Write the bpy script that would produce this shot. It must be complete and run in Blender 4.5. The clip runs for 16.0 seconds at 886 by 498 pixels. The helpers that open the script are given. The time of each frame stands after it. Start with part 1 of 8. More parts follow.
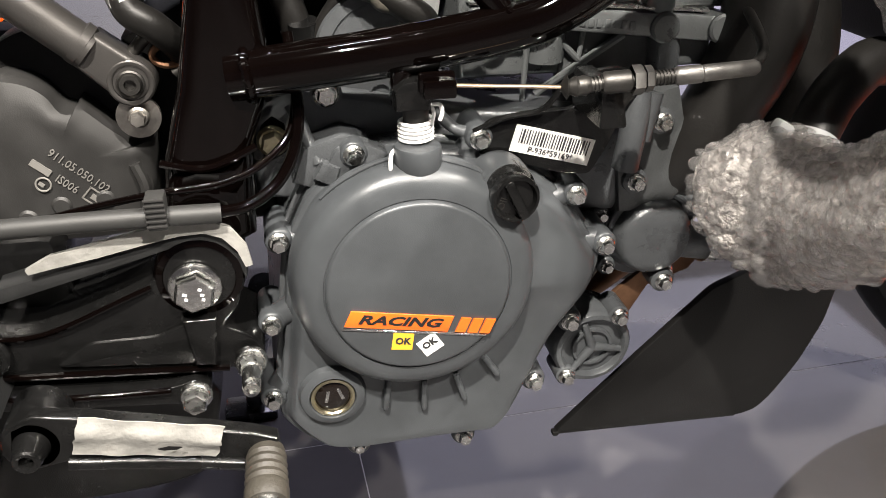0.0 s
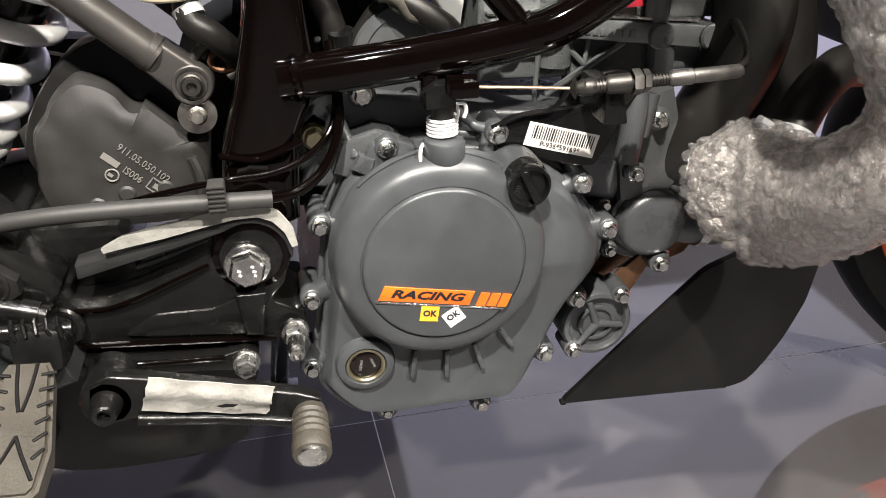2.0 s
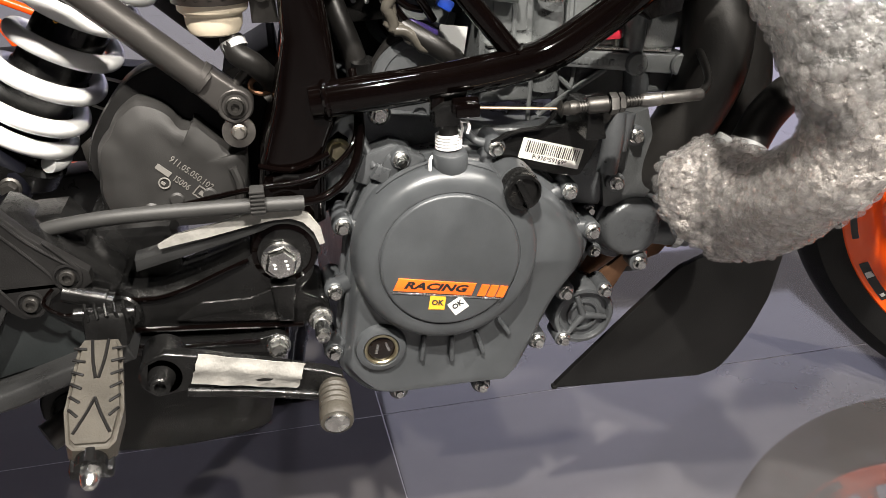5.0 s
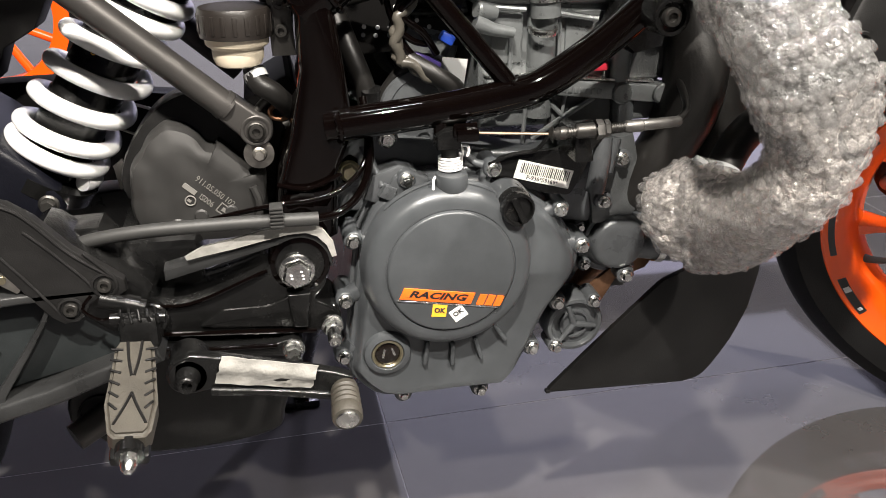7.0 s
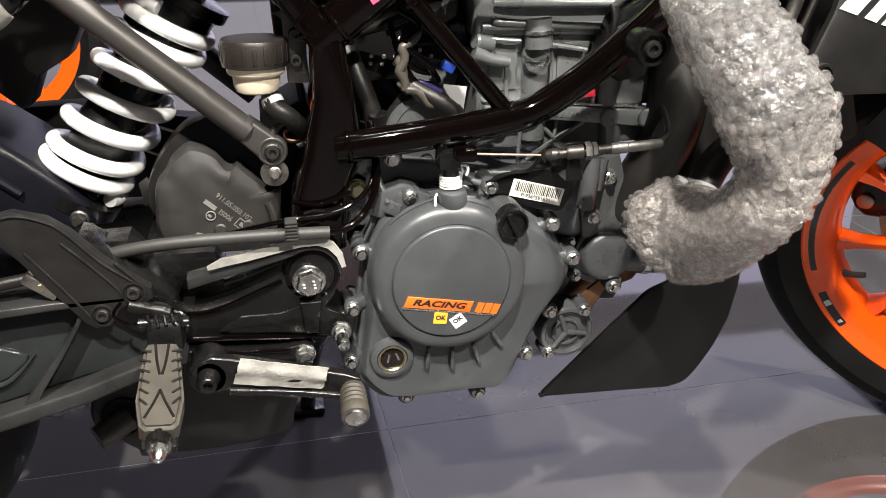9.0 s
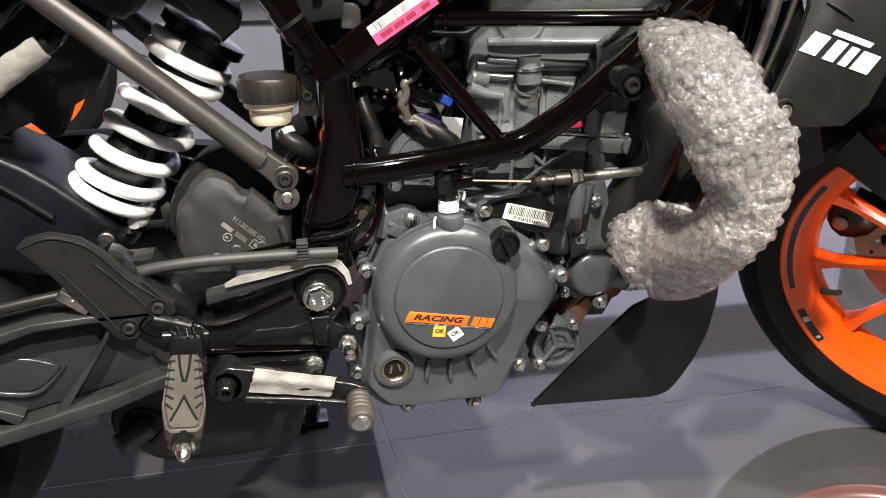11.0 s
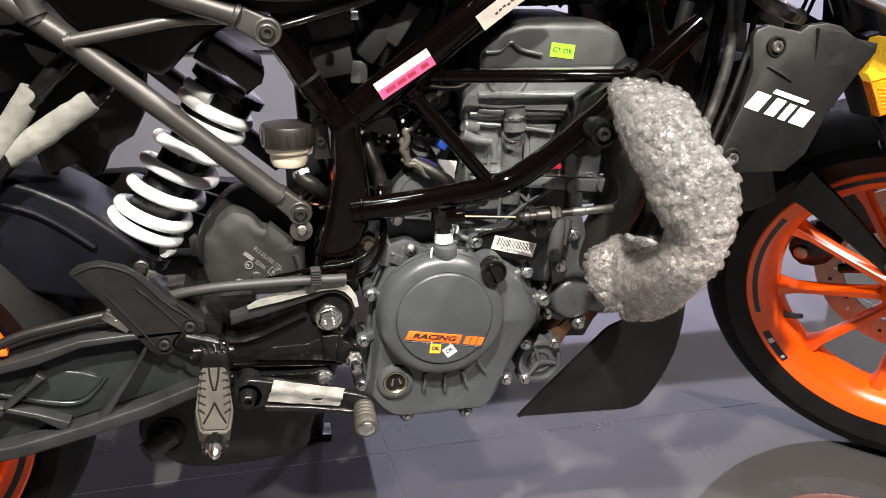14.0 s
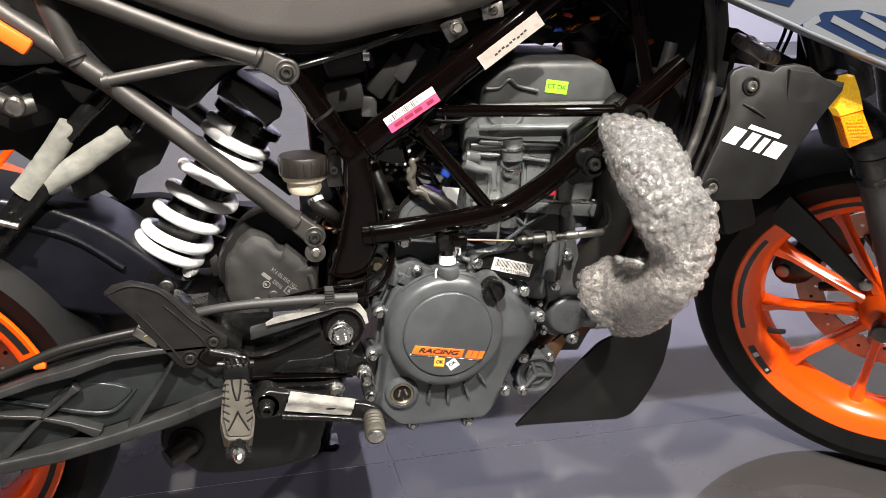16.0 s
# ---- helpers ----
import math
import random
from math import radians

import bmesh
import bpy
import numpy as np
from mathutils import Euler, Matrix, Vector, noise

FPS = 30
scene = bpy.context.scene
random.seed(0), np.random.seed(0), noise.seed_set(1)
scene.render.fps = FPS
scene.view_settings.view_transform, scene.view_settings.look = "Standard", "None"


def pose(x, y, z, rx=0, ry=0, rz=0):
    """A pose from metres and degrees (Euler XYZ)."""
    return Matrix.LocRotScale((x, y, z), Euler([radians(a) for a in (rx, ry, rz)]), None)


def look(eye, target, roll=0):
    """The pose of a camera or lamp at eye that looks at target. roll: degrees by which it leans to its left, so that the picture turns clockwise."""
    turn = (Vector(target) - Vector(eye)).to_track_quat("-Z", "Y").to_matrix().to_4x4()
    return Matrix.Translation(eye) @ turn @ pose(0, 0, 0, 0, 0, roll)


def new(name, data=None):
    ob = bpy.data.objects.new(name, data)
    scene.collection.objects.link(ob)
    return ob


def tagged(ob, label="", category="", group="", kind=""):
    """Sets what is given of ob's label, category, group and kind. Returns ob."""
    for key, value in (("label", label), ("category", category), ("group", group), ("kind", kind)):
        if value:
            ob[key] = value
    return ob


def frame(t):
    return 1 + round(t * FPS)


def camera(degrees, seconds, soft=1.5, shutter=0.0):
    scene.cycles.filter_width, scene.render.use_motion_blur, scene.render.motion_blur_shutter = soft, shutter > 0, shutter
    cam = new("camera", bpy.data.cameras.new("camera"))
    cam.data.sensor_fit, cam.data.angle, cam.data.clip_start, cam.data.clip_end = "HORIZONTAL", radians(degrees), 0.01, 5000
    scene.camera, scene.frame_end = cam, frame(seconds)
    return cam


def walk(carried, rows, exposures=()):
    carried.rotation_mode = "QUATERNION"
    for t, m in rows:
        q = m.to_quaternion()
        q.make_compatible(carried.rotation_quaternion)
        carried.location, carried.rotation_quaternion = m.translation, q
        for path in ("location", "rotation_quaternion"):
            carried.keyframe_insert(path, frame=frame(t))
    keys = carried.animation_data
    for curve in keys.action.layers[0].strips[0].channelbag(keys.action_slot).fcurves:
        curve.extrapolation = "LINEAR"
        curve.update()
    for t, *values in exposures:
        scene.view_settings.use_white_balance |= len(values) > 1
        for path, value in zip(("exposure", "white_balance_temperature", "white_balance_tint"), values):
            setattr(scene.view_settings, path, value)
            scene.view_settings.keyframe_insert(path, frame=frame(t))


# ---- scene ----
# ---------------------------------------------------------------- camera and walk
cam = camera(54.0, 16.0, soft=0.7)
PATH = [
    (0, -0.0964, -0.5945, 0.6445, 62.78, -11.38, -0.25),
    (0.5, -0.1051, -0.6127, 0.6458, 63.1, -11.66, -0.15),
    (1, -0.1112, -0.6287, 0.6505, 63.08, -11.67, -0.2),
    (1.5, -0.1185, -0.6447, 0.6564, 63.1, -11.58, -0.29),
    (2, -0.124, -0.6562, 0.6621, 63.09, -11.39, -0.33),
    (2.5, -0.129, -0.6693, 0.6657, 63.31, -11.28, -0.37),
    (3, -0.1336, -0.685, 0.6692, 63.46, -11.41, -0.29),
    (5.5, -0.1506, -0.7591, 0.6941, 64.8, -11.48, -0.27),
    (6, -0.1543, -0.774, 0.7004, 65.1, -11.5, -0.17),
    (6.5, -0.1574, -0.7874, 0.7045, 65.48, -11.52, -0.12),
    (7, -0.1613, -0.8018, 0.7081, 65.88, -11.54, -0.12),
    (7.5, -0.1647, -0.8135, 0.7111, 66.17, -11.52, -0.17),
    (8, -0.1667, -0.8261, 0.7164, 66.4, -11.41, -0.13),
    (8.5, -0.1713, -0.8427, 0.722, 66.82, -11.47, -0.06),
    (9, -0.1749, -0.858, 0.7267, 67.14, -11.64, 0.02),
    (11.5, -0.1917, -0.936, 0.7571, 68.89, -11.89, 0.08),
    (12, -0.1951, -0.9525, 0.7636, 69.19, -12.05, 0.15),
    (12.5, -0.1973, -0.9689, 0.7695, 69.48, -11.91, 0.12),
    (13, -0.202, -0.9878, 0.7772, 69.78, -12.08, 0.22),
    (13.5, -0.2056, -1.0036, 0.7865, 69.88, -12.0, 0.19),
    (14, -0.2114, -1.0249, 0.7956, 70.16, -12.15, 0.3),
    (14.5, -0.2156, -1.0394, 0.8012, 70.38, -12.27, 0.29),
    (15, -0.2204, -1.0586, 0.812, 70.49, -12.32, 0.33),
    (15.5, -0.2258, -1.0746, 0.8207, 70.72, -12.38, 0.37),
    (16, -0.2335, -1.0929, 0.8293, 71.11, -12.32, 0.37),
]
walk(cam, [(t, pose(x, y, z, rx, 0, rz) @ pose(0, 0, 0, 0, 0, roll)) for t, x, y, z, rx, rz, roll in PATH],
     [(0, 0.15), (3, 0.14), (6, 0.05), (9, 0.04), (12.5, 0.07), (16, 0.13)])

# ---------------------------------------------------------------- world, lights, exposure
world = bpy.data.worlds.new("hall_air")
scene.world = world
world.use_nodes = True
world.node_tree.nodes["Background"].inputs[0].default_value = (0.36, 0.34, 0.34, 1)
world.node_tree.nodes["Background"].inputs[1].default_value = 0.28


def area(name, eye, target, size, size_y, watts, colour):
    data = bpy.data.lights.new(name, "AREA")
    data.shape, data.size, data.size_y, data.energy, data.color = "RECTANGLE", size, size_y, watts, colour
    ob = new(name, data)
    ob.matrix_world = look(eye, target)
    return ob


WARM, COOL, VIOLET = (1.0, 0.93, 0.84), (0.98, 0.97, 1.0), (0.80, 0.77, 1.0)
area("ceiling_lamp_a", (-0.65, -2.0, 3.3), (-0.1, -0.1, 0.4), 0.10, 0.10, 320, WARM)
area("ceiling_lamp_b", (2.1, -1.15, 3.4), (0.3, -0.1, 0.4), 0.10, 0.10, 200, WARM)
# Added front fill, softens the shadows left by lamps a and b.
area("fill_lamp_g", (0.95, -2.75, 3.2), (0.2, -0.1, 0.4), 0.10, 0.10, 190, WARM)
area("ceiling_lamp_c", (0.6, 2.5, 3.6), (0.4, 0.9, 0.0), 0.15, 0.15, 48, VIOLET)
area("ceiling_lamp_d", (2.5, 1.4, 3.6), (0.9, 0.5, 0.0), 0.15, 0.15, 90, VIOLET)
area("ceiling_lamp_e", (-2.2, 1.2, 3.6), (-0.4, 0.2, 0.2), 0.3, 0.3, 10, COOL)
area("ceiling_lamp_f", (0.1, -0.55, 3.6), (0.1, -0.1, 0.0), 1.6, 0.05, 34, COOL)


# ---------------------------------------------------------------- materials
def material(name, colour, rough=0.5, metal=0.0, grain=0.0, grain_scale=400.0, vary=0.0, vary_scale=12.0, coat=0.0,
             spots=None, spot_scale=60.0, spec=0.5, rough_vary=0.0):
    m = bpy.data.materials.new(name)
    m.use_nodes = True
    nt = m.node_tree
    bsdf = nt.nodes["Principled BSDF"]
    bsdf.inputs["Base Color"].default_value = (*colour, 1)
    bsdf.inputs["Roughness"].default_value = rough
    bsdf.inputs["Metallic"].default_value = metal
    bsdf.inputs["Coat Weight"].default_value = coat
    bsdf.inputs["Coat Roughness"].default_value = 0.05
    bsdf.inputs["Specular IOR Level"].default_value = spec
    coords = nt.nodes.new("ShaderNodeTexCoord")
    if vary or rough_vary:
        n = nt.nodes.new("ShaderNodeTexNoise")
        n.inputs["Scale"].default_value = vary_scale
        n.inputs["Detail"].default_value = 6
        n.inputs["Roughness"].default_value = 0.65
        nt.links.new(coords.outputs["Object"], n.inputs["Vector"])
        if vary:
            ramp = nt.nodes.new("ShaderNodeMapRange")
            ramp.inputs["From Min"].default_value, ramp.inputs["From Max"].default_value = 0.3, 0.7
            ramp.inputs["To Min"].default_value, ramp.inputs["To Max"].default_value = 1 - vary, 1 + vary
            nt.links.new(n.outputs["Fac"], ramp.inputs["Value"])
            mix = nt.nodes.new("ShaderNodeVectorMath")
            mix.operation = "SCALE"
            mix.inputs[0].default_value = colour
            nt.links.new(ramp.outputs["Result"], mix.inputs["Scale"])
            out = mix.outputs["Vector"]
            if spots:
                v = nt.nodes.new("ShaderNodeTexNoise")
                v.inputs["Scale"].default_value, v.inputs["Detail"].default_value = spot_scale, 3
                nt.links.new(coords.outputs["Object"], v.inputs["Vector"])
                cut = nt.nodes.new("ShaderNodeMapRange")
                cut.inputs["From Min"].default_value, cut.inputs["From Max"].default_value = 0.62, 0.72
                nt.links.new(v.outputs["Fac"], cut.inputs["Value"])
                mc = nt.nodes.new("ShaderNodeMix")
                mc.data_type = "RGBA"
                mc.inputs["B"].default_value = (*spots, 1)
                nt.links.new(cut.outputs["Result"], mc.inputs["Factor"])
                nt.links.new(out, mc.inputs["A"])
                out = mc.outputs["Result"]
            nt.links.new(out, bsdf.inputs["Base Color"])
        if rough_vary:
            rr = nt.nodes.new("ShaderNodeMapRange")
            rr.inputs["From Min"].default_value, rr.inputs["From Max"].default_value = 0.3, 0.7
            rr.inputs["To Min"].default_value, rr.inputs["To Max"].default_value = max(0.02, rough - rough_vary), rough + rough_vary
            nt.links.new(n.outputs["Fac"], rr.inputs["Value"])
            nt.links.new(rr.outputs["Result"], bsdf.inputs["Roughness"])
    if grain:
        g = nt.nodes.new("ShaderNodeTexNoise")
        g.inputs["Scale"].default_value, g.inputs["Detail"].default_value = grain_scale, 3
        nt.links.new(coords.outputs["Object"], g.inputs["Vector"])
        b = nt.nodes.new("ShaderNodeBump")
        b.inputs["Strength"].default_value, b.inputs["Distance"].default_value = grain, 0.001
        nt.links.new(g.outputs["Fac"], b.inputs["Height"])
        nt.links.new(b.outputs["Normal"], bsdf.inputs["Normal"])
    return m


COVER = material("cover_paint", (0.060, 0.065, 0.070), 0.35, 0.2, 0.11, 1500, 0.14, 25, spec=0.5, rough_vary=0.08)
CASE = material("engine_paint", (0.092, 0.098, 0.104), 0.32, 0.4, 0.25, 700, 0.2, 30, rough_vary=0.1)
# CASE darkened: shade on recessed and set-back faces is in the colour.
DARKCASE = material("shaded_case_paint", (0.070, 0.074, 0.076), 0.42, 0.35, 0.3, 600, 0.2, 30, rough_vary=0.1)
# HEAD darkened for its cover; the shade from the tank is in the colour.
HEADSHADE = material("shaded_head_paint", (0.078, 0.081, 0.081), 0.42, 0.3, 0.2, 700, 0.15, 30, rough_vary=0.08)
HEAD = material("head_paint", (0.165, 0.176, 0.179), 0.33, 0.45, 0.22, 700, 0.18, 30, rough_vary=0.1)
GLOSS = material("gloss_black_paint", (0.0014, 0.0008, 0.0007), 0.04, 0.0, 0.02, 40, 0.2, 20, spec=0.42)
BLACK = material("satin_black_paint", (0.0045, 0.0045, 0.0045), 0.22, 0.0, 0.14, 600, 0.25, 40, spec=0.45, rough_vary=0.1)
PLASTIC = material("matt_black_plastic", (0.0090, 0.0088, 0.0088), 0.42, 0.0, 0.25, 1100, 0.2, 30, spec=0.32, rough_vary=0.08)
DEEP = material("dark_plastic", (0.0058, 0.0055, 0.0054), 0.45, 0.0, 0.2, 700, 0.2, 30, spec=0.2)
GUARD = material("guard_plastic", (0.0032, 0.0031, 0.0031), 0.50, 0.0, 0.2, 900, 0.2, 14, spec=0.28, rough_vary=0.06)
SHROUD = material("shroud_plastic", (0.0065, 0.0064, 0.0063), 0.40, 0.0, 0.2, 1100, 0.15, 25, spec=0.4, rough_vary=0.06)
GREYPL = material("grey_plastic", (0.020, 0.0195, 0.019), 0.52, 0.0, 0.10, 1300, 0.15, 25, rough_vary=0.08)
SUBF = material("grey_metallic_paint", (0.074, 0.070, 0.067), 0.43, 0.65, 0.07, 900, 0.12, 18, rough_vary=0.06)
ARM = material("swingarm_paint", (0.026, 0.0265, 0.027), 0.34, 0.3, 0.25, 700, 0.22, 25, rough_vary=0.1)
HANGER = material("hanger_paint", (0.0105, 0.0102, 0.0102), 0.36, 0.1, 0.25, 900, 0.22, 25, spec=0.4, rough_vary=0.1)
ZINC = material("zinc_plate", (0.74, 0.74, 0.72), 0.24, 1.0, 0.10, 500, 0.15, 80, rough_vary=0.12)
STEEL = material("dull_steel", (0.42, 0.40, 0.37), 0.36, 1.0, 0.15, 500, 0.25, 60, rough_vary=0.12)
DARKSTEEL = material("dark_steel", (0.075, 0.072, 0.068), 0.46, 0.9, 0.12, 500, 0.2, 60)
LOOM = material("loom_sleeve", (0.060, 0.055, 0.046), 0.34, 0.0, 0.4, 300, 0.25, 60)
STEELGREY = material("grey_steel", (0.16, 0.155, 0.148), 0.48, 0.9, 0.15, 500, 0.3, 60, rough_vary=0.1)
RADCAP = material("dull_cap_metal", (0.50, 0.46, 0.42), 0.36, 0.9, 0.15, 500, 0.2, 60)
BRASS = material("yellow_zinc", (0.58, 0.52, 0.36), 0.32, 1.0, 0.1, 500, 0.2, 60)
COPPER = material("bare_cable", (0.55, 0.42, 0.30), 0.38, 1.0)
RUST = material("heat_tinted_steel", (0.22, 0.12, 0.07), 0.42, 0.85, 0.2, 300, 0.35, 40)
ARMWEB = material("swingarm_web_paint", (0.026, 0.030, 0.031), 0.20, 0.3, 0.10, 700, 0.2, 25, rough_vary=0.06)
RUBBER = material("rubber", (0.022, 0.021, 0.020), 0.66, 0.0, 0.2, 600, 0.2, 30)
HOSE = material("hose_rubber", (0.008, 0.0075, 0.007), 0.42, 0.0, 0.15, 500, 0.2, 30, spec=0.4)
SLEEVE = material("grey_sleeve", (0.022, 0.022, 0.0215), 0.55, 0.0, 0.1, 500, 0.15, 30)
TYRE = material("tyre_rubber", (0.0036, 0.0036, 0.0038), 0.6, 0.0, 0.3, 500, 0.25, 20, spec=0.16, rough_vary=0.08)
HUGG = material("blue_black_plastic", (0.0045, 0.0048, 0.0078), 0.36, 0.0, 0.2, 500, 0.2, 20, spec=0.30, rough_vary=0.06)
PEGRUB = material("grey_rubber", (0.037, 0.033, 0.026), 0.55, 0.0, 0.4, 500, 0.25, 35, rough_vary=0.08)
ORANGE = material("orange_paint", (0.82, 0.088, 0.003), 0.26, 0.0, 0.03, 300, 0.05, 10, coat=0.3)
DECALO = material("orange_decal", (0.85, 0.13, 0.01), 0.4)
DECALB = material("black_decal", (0.012, 0.012, 0.012), 0.4)
WHITE = material("white_decal", (0.62, 0.62, 0.62), 0.45)
SPRING = material("white_spring_paint", (0.80, 0.80, 0.80), 0.25, 0.0, 0.03, 200, 0.04, 20, coat=0.4)
PAPER = material("label_paper", (0.82, 0.80, 0.77), 0.6, 0.0, 0.1, 300, 0.05, 60)
INK = material("black_ink", (0.02, 0.02, 0.022), 0.6)
YELLOW = material("yellow_sticker", (0.85, 0.42, 0.03), 0.5, 0, 0, 400, 0.05, 80)
PINK = material("pink_label", (0.85, 0.06, 0.16), 0.5)
GREEN = material("green_sticker", (0.28, 0.72, 0.03), 0.5)
RED = material("red_plastic", (0.45, 0.02, 0.04), 0.4)
CONN = material("connector_plastic", (0.055, 0.054, 0.054), 0.4, 0.0, 0.2, 500, 0.2, 60)
BLUE = material("blue_plastic", (0.012, 0.045, 0.30), 0.4)
TAPE = material("masking_tape", (0.25, 0.245, 0.228), 0.75, 0.0, 1.0, 160, 0.22, 60, spots=(0.28, 0.27, 0.25))
CLOTH = material("grey_cloth_tape", (0.165, 0.165, 0.148), 0.85, 0.0, 1.0, 110, 0.22, 45, spots=(0.15, 0.15, 0.135))
CREAM = material("reservoir_plastic", (0.66, 0.58, 0.45), 0.38, 0.0, 0.05, 200, 0.08, 50)
CAP = material("reservoir_cap", (0.014, 0.0115, 0.010), 0.40, 0.0, 0.12, 900, 0.2, 40)
# Lens sparkle is in the colour noise; the yellow copy's glow imitates reflected light.
AMBER = material("amber_lens", (0.95, 0.24, 0.006), 0.18, 0.0, 1.0, 420, 0.55, 380, coat=1.0)
AMBERGLOW = material("bright_amber_lens", (0.95, 0.46, 0.02), 0.18, 0.0, 1.0, 420, 0.45, 380, coat=1.0)
AMBERGLOW.node_tree.nodes["Principled BSDF"].inputs["Emission Color"].default_value = (1.0, 0.56, 0.03, 1)
AMBERGLOW.node_tree.nodes["Principled BSDF"].inputs["Emission Strength"].default_value = 0.35
TANKG = material("tank_paint", (0.155, 0.168, 0.188), 0.3, 0.3, 0.03, 300, 0.04, 10, coat=0.4)
NAVY = material("navy_decal", (0.006, 0.014, 0.040), 0.32)
SEAT = material("seat_vinyl", (0.052, 0.047, 0.044), 0.60, 0.0, 0.22, 900, 0.10, 8, rough_vary=0.05)
WORN = material("worn_label_paper", (0.30, 0.265, 0.24), 0.7, 0.0, 0.4, 200, 0.2, 80, spots=(0.21, 0.18, 0.16))
GREYCLIP = material("grey_clip", (0.42, 0.43, 0.43), 0.4)
BRAKE = material("brake_disc", (0.33, 0.24, 0.19), 0.38, 0.9, 0.15, 300, 0.2, 30)
WALL = material("hall_wall_paint", (0.035, 0.033, 0.045), 0.8, 0, 0.2, 40, 0.15, 2)
CEIL = material("hall_ceiling_paint", (0.02, 0.02, 0.022), 0.8, 0, 0.2, 40, 0.15, 2)
GROUT = material("grout", (0.125, 0.12, 0.122), 0.35, 0, 0.1, 200, 0.15, 20)


def film_material(name, body, milky, clear_part, rough, shine, relief):
    """Clear crumpled film: mostly see-through, a little milky, glossy towards its edges."""
    m = bpy.data.materials.new(name)
    m.use_nodes = True
    nt = m.node_tree
    nt.nodes.clear()
    out = nt.nodes.new("ShaderNodeOutputMaterial")
    clear, gloss, milk = nt.nodes.new("ShaderNodeBsdfTransparent"), nt.nodes.new("ShaderNodeBsdfGlossy"), nt.nodes.new("ShaderNodeBsdfDiffuse")
    thin = nt.nodes.new("ShaderNodeBsdfTranslucent")
    gloss.inputs["Roughness"].default_value = rough
    clear.inputs["Color"].default_value = (0.95, 0.945, 0.94, 1)
    milk.inputs["Color"].default_value = (*body, 1)
    thin.inputs["Color"].default_value = (*body, 1)
    co = nt.nodes.new("ShaderNodeTexCoord")
    n1, n2 = nt.nodes.new("ShaderNodeTexNoise"), nt.nodes.new("ShaderNodeTexNoise")
    n1.inputs["Scale"].default_value, n1.inputs["Detail"].default_value = 280, 2
    n2.inputs["Scale"].default_value, n2.inputs["Detail"].default_value = 90, 2
    n1.inputs["Distortion"].default_value, n2.inputs["Distortion"].default_value = 1.6, 0.8
    add = nt.nodes.new("ShaderNodeMath")
    add.operation = "ADD"
    bump = nt.nodes.new("ShaderNodeBump")
    bump.inputs["Strength"].default_value, bump.inputs["Distance"].default_value = relief, 0.0022
    for t in (n1, n2):
        nt.links.new(co.outputs["Object"], t.inputs["Vector"])
    nt.links.new(n1.outputs["Fac"], add.inputs[0])
    nt.links.new(n2.outputs["Fac"], add.inputs[1])
    nt.links.new(add.outputs[0], bump.inputs["Height"])
    for b in (gloss, milk, thin):
        nt.links.new(bump.outputs["Normal"], b.inputs["Normal"])
    m0, m1, m2 = (nt.nodes.new("ShaderNodeMixShader") for _ in range(3))
    m0.inputs[0].default_value = milky
    nt.links.new(milk.outputs[0], m0.inputs[1])
    nt.links.new(thin.outputs[0], m0.inputs[2])
    m1.inputs[0].default_value = clear_part
    nt.links.new(m0.outputs[0], m1.inputs[1])
    nt.links.new(clear.outputs[0], m1.inputs[2])
    edge = nt.nodes.new("ShaderNodeLayerWeight")
    edge.inputs["Blend"].default_value = 0.5
    nt.links.new(bump.outputs["Normal"], edge.inputs["Normal"])
    steep = nt.nodes.new("ShaderNodeMath")
    steep.operation = "POWER"
    steep.inputs[1].default_value = 3.0
    nt.links.new(edge.outputs["Facing"], steep.inputs[0])
    more = nt.nodes.new("ShaderNodeMath")
    more.operation = "MULTIPLY_ADD"
    more.inputs[1].default_value, more.inputs[2].default_value = 0.55, shine
    nt.links.new(steep.outputs[0], more.inputs[0])
    nt.links.new(more.outputs[0], m2.inputs[0])
    nt.links.new(m1.outputs[0], m2.inputs[1])
    nt.links.new(gloss.outputs[0], m2.inputs[2])
    nt.links.new(m2.outputs[0], out.inputs[0])
    return m


SIGHT = material("oil_glass", (0.006, 0.004, 0.003), 0.03, 0.0, coat=1.0)
BUBBLE = film_material("cushion_film", (0.94, 0.93, 0.92), 0.2, 0.93, 0.045, 0.20, 0.35)
BUBBLELOW = film_material("lower_cushion_film", (0.95, 0.92, 0.90), 0.2, 0.90, 0.045, 0.20, 0.35)
FOLDS = material("film_layers", (0.13, 0.13, 0.128), 0.14, 0.0, 1.0, 260, 0.9, 170, spec=1.0, rough_vary=0.08, coat=1.0)
FOLDSLOW = material("milky_film_layers", (0.54, 0.505, 0.48), 0.13, 0.0, 1.0, 210, 0.95, 150, spec=1.0, rough_vary=0.08, coat=1.0)
